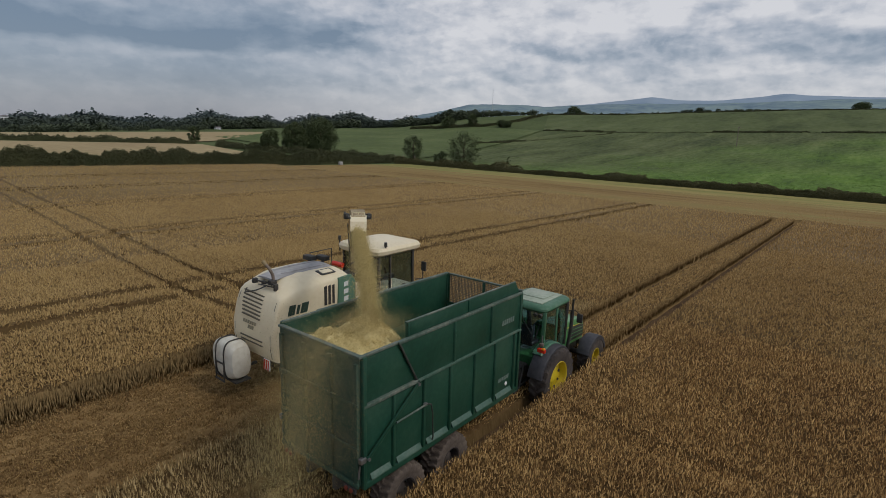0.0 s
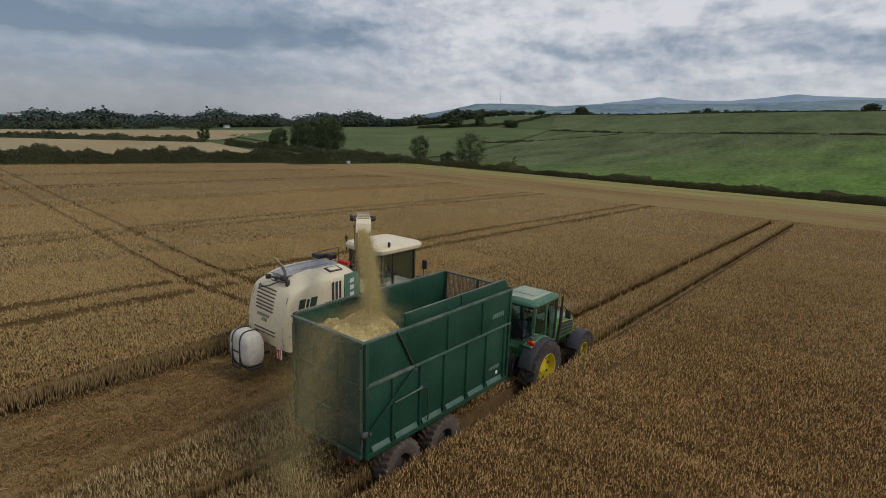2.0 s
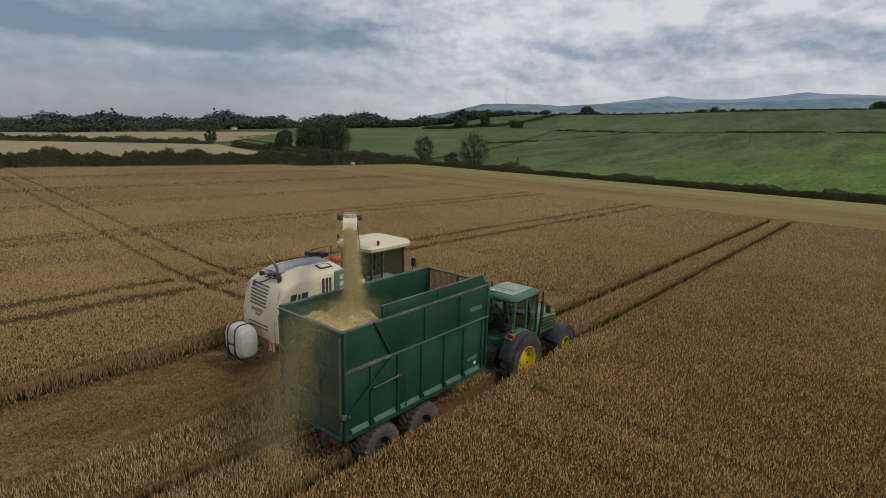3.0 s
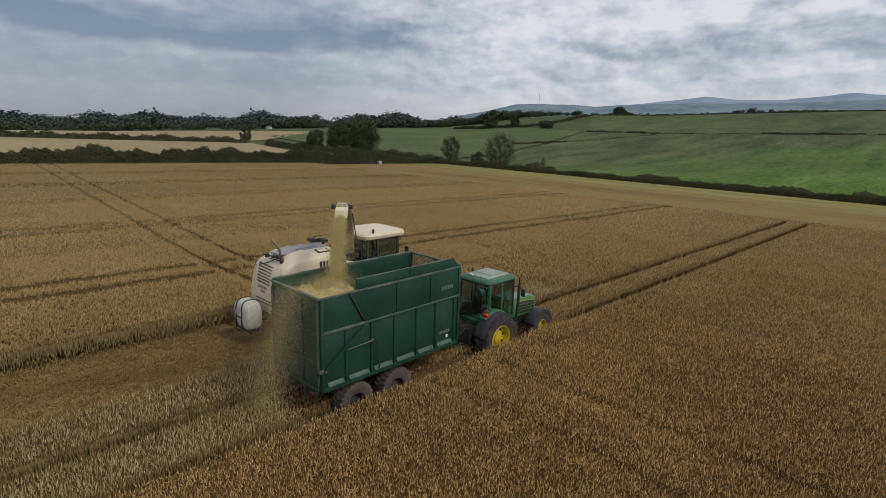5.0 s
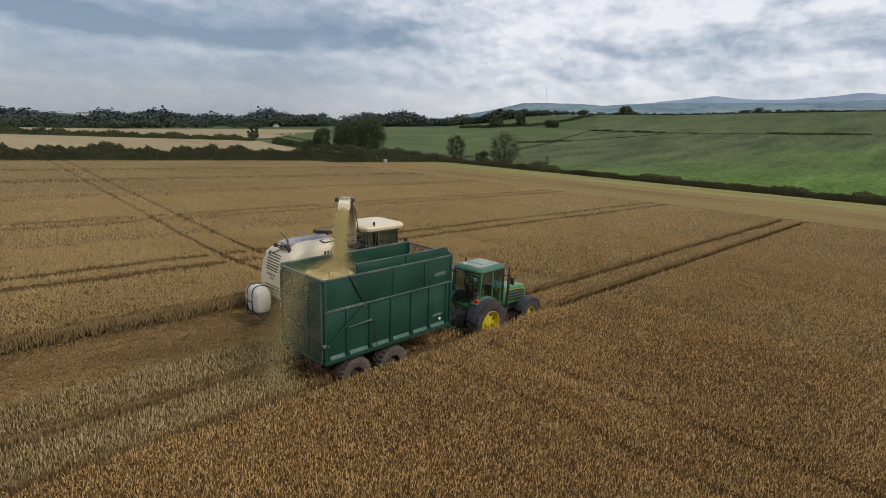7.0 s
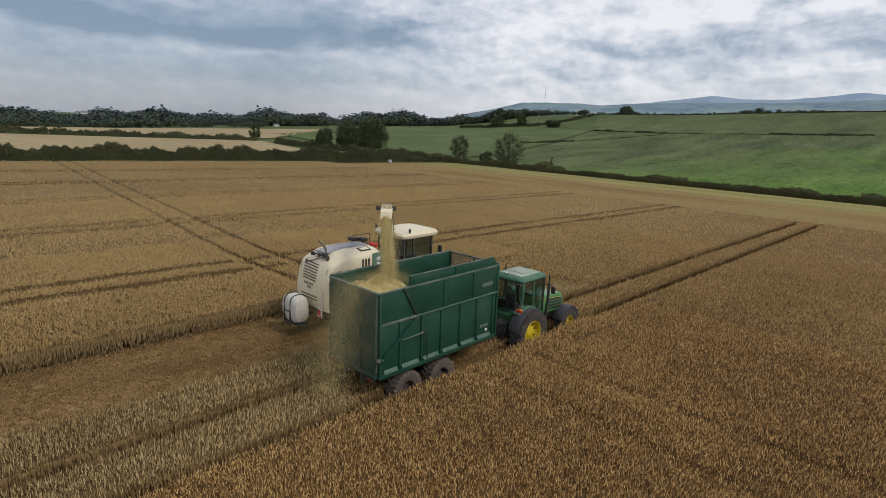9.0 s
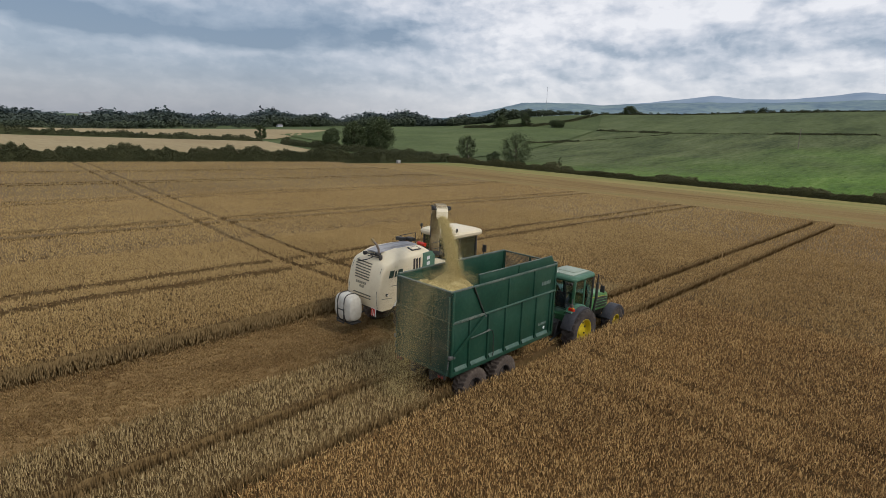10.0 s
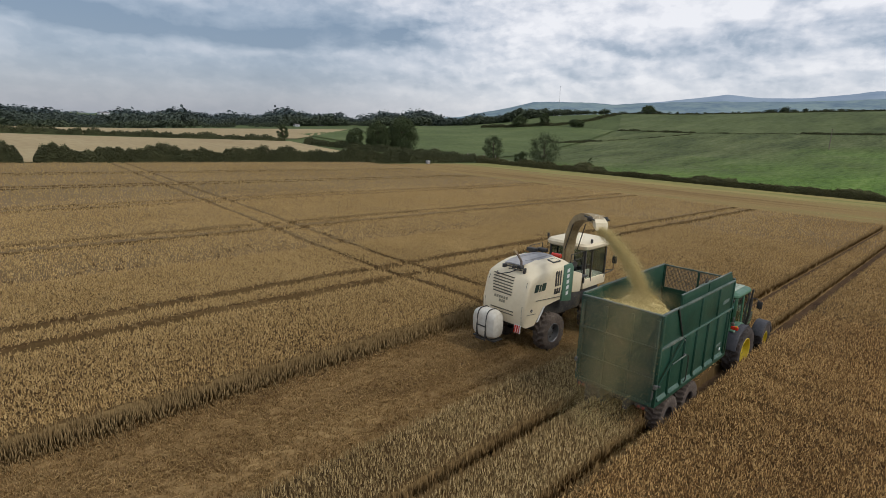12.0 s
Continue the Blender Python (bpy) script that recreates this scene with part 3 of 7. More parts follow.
ground = new("ground", fast_mesh("ground", np.stack([GX, GY, GZ], -1).reshape(-1, 3), gf, M_GRASS, True))
tagged(ground, "rolling green farmland that reaches the horizon", "ground", kind="structure")


def drape(name, corners, mat, lift, label, category, nu=40, nv=40, wobble=0.0, lumps=0.0):
    """A field: a four-cornered patch laid over the ground."""
    a, b, c, d = [np.array(p, dtype=float) for p in corners]
    u, v = np.meshgrid(np.linspace(0, 1, nu), np.linspace(0, 1, nv), indexing="ij")
    p = (a * ((1 - u) * (1 - v))[..., None] + b * (u * (1 - v))[..., None] + c * (u * v)[..., None] + d * ((1 - u) * v)[..., None])
    x, y = p[..., 0], p[..., 1]
    z = land(x, y) + lift + wobble * np.sin(x * 0.9 + y * 0.3) * np.sin(y * 1.1) + np.abs(rng.normal(0, 1, x.shape)) * lumps * (0.55 + 0.45 * np.sin(x * 0.11 + np.sin(y * 0.05)) * np.sin(y * 0.17 + 1.5 * np.sin(x * 0.04)))
    i = np.arange(x.size).reshape(x.shape)
    f = np.stack([i[:-1, :-1], i[1:, :-1], i[1:, 1:], i[:-1, 1:]], -1).reshape(-1, 4)
    return tagged(new(name, fast_mesh(name, np.stack([x, y, z], -1).reshape(-1, 3), f, mat, True)), label, category, kind="structure")


drape("green_field", [(110, 114), (-104, 114), (-150, 280), (120, 306)], M_GREEN, 0.35, "broad patchy green crop field beyond the headland hedge", "field", 330, 260, 0.10, 0.17)
drape("green_field", [(120, 306.3), (-150, 280.3), (-212, 400), (150, 440)], M_GREEN_FAR, 0.34, "dull green slope rising to the skyline", "field", 200, 110, 0.08, 0.16)
drape("green_field", [(-112, 116), (-258, 140), (-350, 305), (-152, 280)], M_PASTURE, 0.22, "green pasture beyond the hedge corner", "field", 110, 110, 0.08, 0.14)
drape("stubble_field", [(-108, -70), (-108, 86), (-204, 104), (-244, -70)], M_STUB_FIELD, 0.2, "pale harvested stubble field behind the hedge", "field")
drape("stubble_field", [(-246, -70), (-222, 118), (-300, 200), (-470, -70)], M_STUB_FIELD, 0.25, "far pale stubble field", "field")

# ---- the wheat: grooves of tramlines, the cut swath and the mown headland ----
PAIRS = [32.6, 16.3, 0.0, -16.3, -32.6, -48.9, -65.2, -81.5]
HALF, TRACK, OLD_TRACK, REAR_TRACK = 1.07, 0.46, 0.46, 0.28
OUTER = 1.36                                   # the crop closes in on the wheels on the uncut side
CUT_L, CUT_R, CUT_END = -9.1, -3.2, 10.6
BEHIND = 0.6                                   # the wheel tracks are narrower behind the trailer's axles
CROSS, CROSS_W = (4.9, 7.1), 0.32
HEAD_Y, WEST, EAST, SOUTH = 66.0, -101.0, 62.0, -62.0


def shear(x, y):
    """The cross tramlines run a little askew."""
    return 0.085 * np.maximum(0, -20 - x) * np.exp(-((y - 6) / 26.0) ** 2)


def crop_height(x, y0):
    """Height of the crop over the soil on the grid before shearing: 0 in wheel tracks and where it is cut."""
    h = np.full(np.broadcast(x, y0).shape, 0.63)
    for c in PAIRS:
        for s in (-1, 1):
            half = np.where(y0 < BEHIND, REAR_TRACK, TRACK) if c == 0 else OLD_TRACK
            h = np.where((np.abs(x - c - s * HALF) < half) & (y0 < HEAD_Y), 0.03, h)
    h = np.where((x > OUTER) & (x < 2.6) & (y0 < 12.4), 0.61 + 0.08 * np.clip((y0 - 4.5) / 2, 0, 1) + 0.10 * np.clip((y0 - 8.8) / 1.2, 0, 1), h)
    for c, k in zip(CROSS, (3.85, 6.5)):
        h = np.where((np.abs(y0 - c) < CROSS_W) & (x < -9), np.minimum(h, 0.41), h)
        h = np.where((np.abs(y0 - k + 0.03 * (x - 3)) < 0.36) & (x > 2.3), np.minimum(h, 0.53), h)
    h = np.where((np.abs(x) < HALF - TRACK) & (y0 < 11.2), np.minimum(h, np.where(y0 < -0.4, 0.54, 0.42)), h)
    h = np.where((np.abs(x) < HALF - REAR_TRACK) & (y0 < -0.4), np.minimum(h, 0.54), h)
    h = np.where((x > CUT_L) & (x < CUT_R) & (y0 < CUT_END), 0.07, h)
    return h


def steps(lo, hi, pitch, edges):
    base = np.arange(lo, hi, pitch)
    edges = np.array([e for e in edges if lo < e < hi])
    if len(edges):
        base = base[np.min(np.abs(base[:, None] - edges[None]), axis=1) > 0.08]
    return np.concatenate([base, edges - 0.035, edges + 0.035])


xe = [OUTER] + [s * HALF + q * REAR_TRACK for s in (-1, 1) for q in (-1, 1)] + [c + s * HALF + q * (TRACK if c == 0 else OLD_TRACK) for c in PAIRS for s in (-1, 1) for q in (-1, 1)] + [CUT_L, CUT_R]
ye = [c + q * CROSS_W for c in CROSS for q in (-1, 1)] + [CUT_END, BEHIND]
gx = np.unique(np.concatenate([steps(WEST, -26, 1.6, xe), steps(-26, -12, 0.5, xe), steps(-12, 24, 0.2, xe), steps(24, EAST, 1.5, xe), [EAST]]))
gy = np.unique(np.concatenate([steps(SOUTH, -18, 2.0, ye), steps(-18, 18, 0.2, ye), steps(18, 34, 0.5, ye), steps(34, HEAD_Y, 1.5, ye), [HEAD_Y]]))
X, Y = np.meshgrid(gx, gy, indexing="ij")
HC = crop_height(X, Y)
rough = rng.normal(0, 1, X.shape)
Zc = HC + np.where(HC > 0.3, 0.055, 0.03) * rough * np.where((X > -26) & (X < 26) & (Y > -18) & (Y < 34), 1.0, 0.6)
YS = Y + shear(X, Y)
Zc = soil(YS) + np.maximum(np.where(HC > 0.3, Zc - 0.07, Zc), 0.01)
ci = np.arange(X.size).reshape(X.shape)
cf = np.stack([ci[:-1, :-1], ci[1:, :-1], ci[1:, 1:], ci[:-1, 1:]], -1).reshape(-1, 4)
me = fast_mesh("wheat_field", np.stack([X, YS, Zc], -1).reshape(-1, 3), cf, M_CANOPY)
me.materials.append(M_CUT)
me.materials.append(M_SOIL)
me.materials.append(M_STALK_SHADED)
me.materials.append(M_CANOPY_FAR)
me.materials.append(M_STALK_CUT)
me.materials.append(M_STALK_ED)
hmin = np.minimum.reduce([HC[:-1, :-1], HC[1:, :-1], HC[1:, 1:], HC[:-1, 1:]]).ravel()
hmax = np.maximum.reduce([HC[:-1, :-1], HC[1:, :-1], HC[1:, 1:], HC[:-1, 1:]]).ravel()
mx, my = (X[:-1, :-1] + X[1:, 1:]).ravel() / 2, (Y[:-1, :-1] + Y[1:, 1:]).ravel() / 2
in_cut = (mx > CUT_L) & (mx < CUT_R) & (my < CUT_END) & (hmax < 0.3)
# painted wall shade: index 3 dark, 6 lighter on track clear of the machines
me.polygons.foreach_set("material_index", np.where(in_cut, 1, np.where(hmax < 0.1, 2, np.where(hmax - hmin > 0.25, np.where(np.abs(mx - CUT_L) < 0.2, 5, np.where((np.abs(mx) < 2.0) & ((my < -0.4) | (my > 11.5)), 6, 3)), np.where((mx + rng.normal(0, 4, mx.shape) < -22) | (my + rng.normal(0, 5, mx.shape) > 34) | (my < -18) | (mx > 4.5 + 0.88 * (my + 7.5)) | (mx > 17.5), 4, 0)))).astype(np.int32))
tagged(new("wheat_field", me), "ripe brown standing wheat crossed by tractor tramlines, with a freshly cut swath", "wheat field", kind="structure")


def spindles(x, y, z0, length, radius, lean, slim=False):
    """Thin three-sided spindles, one for each point: stalk tops with their ears."""
    n = len(x)
    a, t = rng.uniform(0, 2 * np.pi, n), rng.uniform(0, 2 * np.pi, n)
    tilt = np.abs(rng.normal(0, lean, n))
    dx, dy = np.cos(t) * tilt, np.sin(t) * tilt
    v = np.zeros((n, 5, 3))
    v[:, 0] = np.stack([x, y, z0], -1)
    for k in range(3):
        b = a + k * 2.0944
        v[:, 1 + k] = np.stack([x + dx * length * 0.62 + radius * np.cos(b), y + dy * length * 0.62 + radius * np.sin(b), z0 + length * 0.66], -1)
    v[:, 4] = np.stack([x + dx * length * 1.15, y + dy * length * 1.15, z0 + length * (1 - 0.3 * tilt)], -1)
    if slim:                                   # only the ear itself shows over the canopy
        v = v[:, 1:]
        v[:, :3, 2] -= (length * 0.22)[:, None]
        f = np.array([[0, 1, 3], [1, 2, 3], [2, 0, 3]])[None] + (np.arange(n) * 4)[:, None, None]
        return v.reshape(-1, 3), f.reshape(-1, 3)
    o = (np.arange(n) * 5)[:, None, None]
    f = np.array([[0, 2, 1], [0, 3, 2], [0, 1, 3], [1, 2, 4], [2, 3, 4], [3, 1, 4]])[None] + o
    return v.reshape(-1, 3), f.reshape(-1, 3)


def ears(name, x0, x1, y0, y1, density, radius, length, label, mat=M_EAR, stretch=0, slim=True, feather=0.0, droop=0.27):
    """Wheat ears over a stretch of the plan, none in tracks or on cut ground."""
    n = int((x1 - x0) * (y1 - y0) * density)
    x, y = rng.uniform(x0, x1, n), rng.uniform(y0, y1, n)
    if feather:                                # no hard seam between two stretches
        x, y = x + rng.normal(0, feather, n), y + rng.normal(0, feather, n)
        fit = (y < HEAD_Y - 0.2) & (x > WEST + 0.3)
        x, y = x[fit], y[fit]
    h = crop_height(x, y)
    thick = crop_height(x + 0.05, y) + crop_height(x - 0.05, y)
    keep = (h > 0.38) & (thick > 0.5)
    if stretch:
        keep &= (x < 3.2 + 0.88 * (y + 7.5)) == (stretch > 0)
    x, y, h = x[keep], y[keep], h[keep]
    m = len(x)
    ys = y + shear(x, y)
    ln = length * rng.uniform(0.75, 1.25, m)
    patch = 0.035 * np.sin(x * 0.7 + 1.3 * np.sin(y * 0.5)) * np.sin(y * 0.9)
    z = soil(ys) + h + patch + 0.15 - ln * 0.92 + rng.normal(0, 0.05, m)
    v, f = spindles(x, ys, z, ln, radius * rng.uniform(0.7, 1.3, m), droop, slim)
    return tagged(new(name, fast_mesh(name, v, f, mat)), label, "wheat", kind="stuff")


ears("wheat_ears", OUTER, 17, -14, 9, 740, 0.0140, 0.20, "ripe golden brown wheat ears in dense standing rows", stretch=1, droop=0.45)
ears("wheat_ears", OUTER, 17, 9, 17, 480, 0.015, 0.22, "ripe golden brown wheat ears in dense standing rows", stretch=1, droop=0.5)
ears("wheat_ears", OUTER, 24, -14, 17, 220, 0.0165, 0.22, "ripe golden brown wheat ears in dense standing rows", stretch=-1, droop=0.5)
ears("wheat_ears", CUT_R, OUTER, -14, -0.4, 430, 0.0135, 0.27, "paler wheat ears left between the wheel tracks", M_EAR_PALE)
ears("wheat_ears", CUT_R, -0.62, -0.4, 17, 430, 0.0135, 0.27, "paler wheat ears left beside the wheel tracks", M_EAR_PALE)
ears("wheat_ears", -0.62, OUTER, -0.4, 17, 520, 0.0135, 0.22, "brown wheat ears brushed down between the wheel tracks", M_EAR, droop=0.5)
ears("wheat_ears", -24, -9.1, -16, 22, 290, 0.019, 0.23, "ripe wheat ears beside the cut swath", M_EAR_MID, droop=0.6)
ears("wheat_ears", -9.1, 17, 17, 40, 150, 0.023, 0.26, "ripe wheat ears ahead of the tractor", M_EAR_MID, feather=1.2, droop=0.6)
ears("wheat_ears", -9.1, -3.2, 10.6, 17, 150, 0.020, 0.38, "ripe wheat ears ahead of the harvester", M_EAR_MID)
ears("wheat_ears", -50, -24, -16, 40, 84, 0.028, 0.26, "ripe wheat ears out in the field", M_EAR_MID, feather=2.5, droop=0.6)
ears("wheat_ears", -24, -9.1, 22, 40, 150, 0.023, 0.26, "ripe wheat ears out in the field", M_EAR_MID, feather=1.2, droop=0.6)
ears("wheat_ears", -50, 17, 40, 65.8, 28, 0.034, 0.36, "ripe wheat ears towards the headland", M_EAR_MID, feather=2.5)
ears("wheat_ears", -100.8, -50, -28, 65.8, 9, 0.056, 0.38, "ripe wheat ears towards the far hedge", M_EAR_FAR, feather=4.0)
ears("wheat_ears", -50, 20, -40, -16, 9, 0.04, 0.38, "ripe wheat ears behind the machines")

# stalks along the standing walls beside tracks and the cut
def wall_stalks(name, x, y0, y1, per_m, radius, label, spread=0.03, mat=M_STALK_ED):
    n = int((y1 - y0) * per_m)
    yy, off = rng.uniform(y0, y1, n), np.abs(rng.normal(0, spread, n)) if spread > 0.1 else rng.normal(0, spread, n)
    xx = x + off
    keep = np.min(np.abs(yy[:, None] - np.array(CROSS)[None]), axis=1) > CROSS_W
    xx, yy = xx[keep], yy[keep]
    ys = yy + shear(xx, yy)
    ln = rng.uniform(0.5, 0.78, len(xx)) * np.clip(1.1 - (xx - x) / 0.9, 0.25, 1)
    v, f = spindles(xx, ys, soil(ys) + 0.02, ln, np.full(len(xx), radius), 0.12)
    return tagged(new(name, fast_mesh(name, v, f, mat)), label, "wheat", kind="stuff")


wall_stalks("wheat_stalks", CUT_L - 0.04, -20, 10.6, 260, 0.015, "bare upright wheat stalks along the cut edge", 0.34, M_STALK_CUT)
wall_stalks("wheat_stalks", CUT_R + 0.02, -14, 10.6, 130, 0.013, "bare upright wheat stalks along the cut edge")
for edge in (-HALF - TRACK, -HALF + TRACK, HALF - TRACK, HALF + TRACK):
    if edge > HALF:
        wall_stalks("wheat_stalks", OUTER, -14, 12.4, 80, 0.013, "wheat stalks leaning over the wheel track")
    wall_stalks("wheat_stalks", edge, 12.4 if edge > HALF else 11.2 if abs(edge) < HALF else BEHIND, 30, 80, 0.013, "wheat stalks leaning over the wheel track")
    wall_stalks("wheat_stalks", edge, 30, 65.8, 40, 0.022, "wheat stalks leaning over the wheel track")
for edge in (-HALF - REAR_TRACK, -HALF + REAR_TRACK, HALF - REAR_TRACK):
    wall_stalks("wheat_stalks", edge, -14, BEHIND, 130, 0.013, "wheat stalks leaning over the trailer's wheel track")
for pair in PAIRS[1:2] + PAIRS[3:6]:
    for edge in (-HALF - OLD_TRACK, -HALF + OLD_TRACK, HALF - OLD_TRACK, HALF + OLD_TRACK):
        wall_stalks("wheat_stalks", pair + edge, 0, 65.8, 6, 0.032, "wheat stalks leaning over an older wheel track")
wall_stalks("wheat_stalks", CUT_L, -20, 10.4, 90, 0.015, "bent wheat stalks along the cut edge", 0.03, M_STALK_CUT)

# stubble left on the cut ground: broken rows, thinned where the harvester's wheels ran
n = 88000
sx, sy = rng.uniform(CUT_L, CUT_R, n), rng.uniform(-16, CUT_END, n)
sx = np.where(rng.random(n) < 0.3, np.round(sx / 0.5) * 0.5 + rng.normal(0, 0.12, n), sx)
worn = np.exp(-((np.abs(sx + 6.0) - 1.1) / 0.30) ** 2) + 0.30 * np.sin(sx * 2.1 + 0.8 * np.sin(sy * 0.4)) * np.sin(sy * 0.33)
left = rng.random(n) > 0.6 * worn
sx, sy = sx[left], sy[left]
v, f = spindles(sx, sy, soil(sy) + 0.02, rng.uniform(0.09, 0.20, len(sx)), np.full(len(sx), 0.0105), 0.6)
tagged(new("stubble", fast_mesh("stubble", v, f, M_STRAW)), "short trampled straw stubble on the cut swath", "stubble", kind="stuff")


def litter(x, y, z, lo, hi, wide, along):
    """Loose straws lying about, thin blades that lie mostly along y."""
    n = len(x)
    a = rng.normal(0, along, n)
    d = np.stack([np.sin(a), np.cos(a), rng.normal(0, 0.16, n)], -1) * (rng.uniform(lo, hi, n) / 2)[:, None]
    e = np.stack([np.cos(a), -np.sin(a), rng.normal(0, 0.5, n)], -1) * wide
    p = np.stack([x, y, z], -1)
    v = np.stack([p - d - e, p + d - e, p + d + e, p - d + e], 1)
    return v.reshape(-1, 3), np.arange(n * 4).reshape(-1, 4)


n = 36000
sx, sy = rng.uniform(CUT_L + 0.05, CUT_R - 0.05, n), rng.uniform(-16, CUT_END - 1, n)
held = rng.random(n) < 0.55 + 0.45 * np.sin(sx * 1.7 + 0.5 * np.sin(sy * 0.6))
sx, sy = sx[held], sy[held]
v, f = litter(sx, sy, soil(sy) + rng.uniform(0.05, 0.15, len(sx)), 0.06, 0.20, 0.0065, 0.8)
tagged(new("straw_litter", fast_mesh("straw_litter", v, f, M_STRAW)), "loose straws lying along the cut swath", "straw", kind="stuff")
n = 5000
sx, sy = rng.choice([-HALF, HALF], n) + rng.uniform(-0.3, 0.3, n), rng.uniform(-14, 4, n)
v, f = litter(sx, sy, soil(sy) + rng.uniform(0.03, 0.12, n), 0.2, 0.6, 0.008, 0.4)
tagged(new("straw_litter", fast_mesh("straw_litter", v, f, M_STALK_ED)), "flattened wheat stalks in the wheel tracks", "straw", kind="stuff")

# mown headland along the far hedge
drape("headland", [(EAST, HEAD_Y), (WEST, HEAD_Y), (WEST, 97), (EAST, 95)], M_HEADLAND, 0.14, "cut brown headland strip along the hedge", "headland", 110, 60, 0.03)
drape("grass_verge", [(EAST, 95), (WEST, 97), (WEST, 111), (EAST, 111)], M_VERGE, 0.15, "yellow-green rough verge along the hedge", "verge", 110, 40, 0.03)
n = 26000
bx, by = rng.uniform(-95, 40, n), HEAD_Y + 30 * rng.random(n) ** 3.0
v, f = spindles(bx, by, soil(by) + 0.1, rng.uniform(0.12, 0.22, n), np.full(n, 0.05), 0.8, True)
tagged(new("stubble", fast_mesh("stubble", v, f, M_EAR_FAR)), "tufts of straw stubble on the headland", "stubble", kind="stuff")


# ---- leaves, hedges and trees ----
def leaves(points, size, lift=0.35, spread=1.0):
    """Small leaf sprays, one folded blade for each point; spread: how steeply they may stand, 1 being any way round."""
    n = len(points)
    d = rng.normal(0, 1, (n, 3)) * np.array([1, 1, spread])
    d /= np.linalg.norm(d, axis=1)[:, None]
    e = np.cross(d, rng.normal(0, 1, (n, 3)) * np.array([1, 1, 1 / spread]))
    e /= np.linalg.norm(e, axis=1)[:, None]
    s = (size * rng.uniform(0.6, 1.4, n))[:, None]
    up = np.cross(d, e) * s * lift
    v = np.stack([points - d * s, points + e * s * 0.6 + up, points + d * s, points - e * s * 0.6 + up], 1)
    o = (np.arange(n) * 4)[:, None, None]
    f = np.array([[0, 1, 2], [0, 2, 3]])[None] + o
    return v.reshape(-1, 3), f.reshape(-1, 3)


def hedge(a, b, height, width, per_m, size, label, name="hedge", ragged=0.35, mat=M_HEDGE):
    a, b = np.array(a, dtype=float), np.array(b, dtype=float)
    length = np.linalg.norm(b - a)
    along = (b - a) / length
    side = np.array([-along[1], along[0]])
    n = int(length * per_m)
    t = rng.uniform(0, length, n)
    ph = rng.uniform(0, 6.28, 5)

    def rise(q):
        """Uneven top: broad swells, bushes, and rounded-off ends."""
        wave = 0.32 * np.sin(q * 0.31 + ph[0]) + 0.30 * np.sin(q * 0.83 + ph[1] + np.sin(q * 0.21)) + 0.22 * np.abs(np.sin(q * 1.27 + ph[2])) + 0.14 * np.sin(q * 3.9 + ph[3])
        return height * (1 + ragged * wave) * np.clip(0.45 + np.minimum(q, length - q) / (0.6 * height), 0.45, 1)

    top = rise(t) * (1 + rng.normal(0, 0.045, n))
    u = rng.random(n) ** 0.6
    w = width * (0.5 - 0.30 * u ** 2.5) * rng.choice([-1, 1], n) * rng.random(n) ** 0.35 * (1 + 0.2 * np.sin(t * 1.9 + ph[4]))
    x, y = a[0] + along[0] * t + side[0] * w, a[1] + along[1] * t + side[1] * w
    p = np.stack([x, y, land(x, y) + 0.05 + u * top], -1)
    v, f = leaves(p, size, spread=0.45)
    # woody core that closes the view through
    m = max(3, int(length / 0.8))
    tt = np.linspace(0.3, length - 0.3, m)
    hc = rise(tt) * 0.80
    ring = []
    for w2, z2 in ((-0.34, 0.0), (-0.30, 0.6), (-0.16, 0.92), (0.0, 1.0), (0.16, 0.92), (0.30, 0.6), (0.34, 0.0)):
        cx, cy = a[0] + along[0] * tt + side[0] * w2 * width, a[1] + along[1] * tt + side[1] * w2 * width
        ring.append(np.stack([cx, cy, land(cx, cy) + z2 * hc], -1))
    cv = np.stack(ring, 1).reshape(-1, 3)
    q = np.arange(m * 7).reshape(m, 7)
    qf = np.stack([q[:-1, :-1], q[1:, :-1], q[1:, 1:], q[:-1, 1:]], -1).reshape(-1, 4)
    cf2 = np.concatenate([qf[:, [0, 1, 2]], qf[:, [0, 2, 3]]]) + len(v)
    v, f = np.concatenate([v, cv]), np.concatenate([f, cf2])
    return tagged(new(name, fast_mesh(name, v, f, mat)), label, "hedge", kind="stuff")


TALL, LOW = "tall dark green field hedge along the far side of the wheat", "low ragged hedge with brambles along the headland"
hedge((-103, -62), (-103, -12), 3.0, 3.4, 60, 0.3, TALL)
hedge((-103, -12), (-103, 0.2), 2.8, 3.4, 900, 0.13, TALL, ragged=0.5)
hedge((-103, 1.8), (-103.5, 43.2), 2.7, 3.4, 950, 0.13, TALL, ragged=0.5)
hedge((-103.5, 42.6), (-106, 84), 2.7, 3.4, 950, 0.13, TALL, ragged=0.5)
hedge((-106, 83), (-107, 99), 2.3, 2.8, 620, 0.13, "lower ragged hedge at the field corner", ragged=0.5)
hedge((-107, 98), (-108, 112), 1.6, 2.6, 560, 0.12, "low dry bramble hedge at the field corner", ragged=0.7)
hedge((-106, 112), (-72, 112.5), 1.5, 2.2, 520, 0.12, LOW, ragged=0.6, mat=M_BRAMBLE)
hedge((-73, 112.5), (-20, 112.5), 1.1, 2.0, 620, 0.11, LOW, ragged=0.4, mat=M_BRAMBLE)
hedge((-21, 112.5), (30, 112.5), 1.25, 2.2, 720, 0.11, LOW, ragged=0.35, mat=M_BRAMBLE)
hedge((30, 112.5), (66, 112.5), 1.5, 2.2, 100, 0.2, LOW, ragged=0.35, mat=M_BRAMBLE)
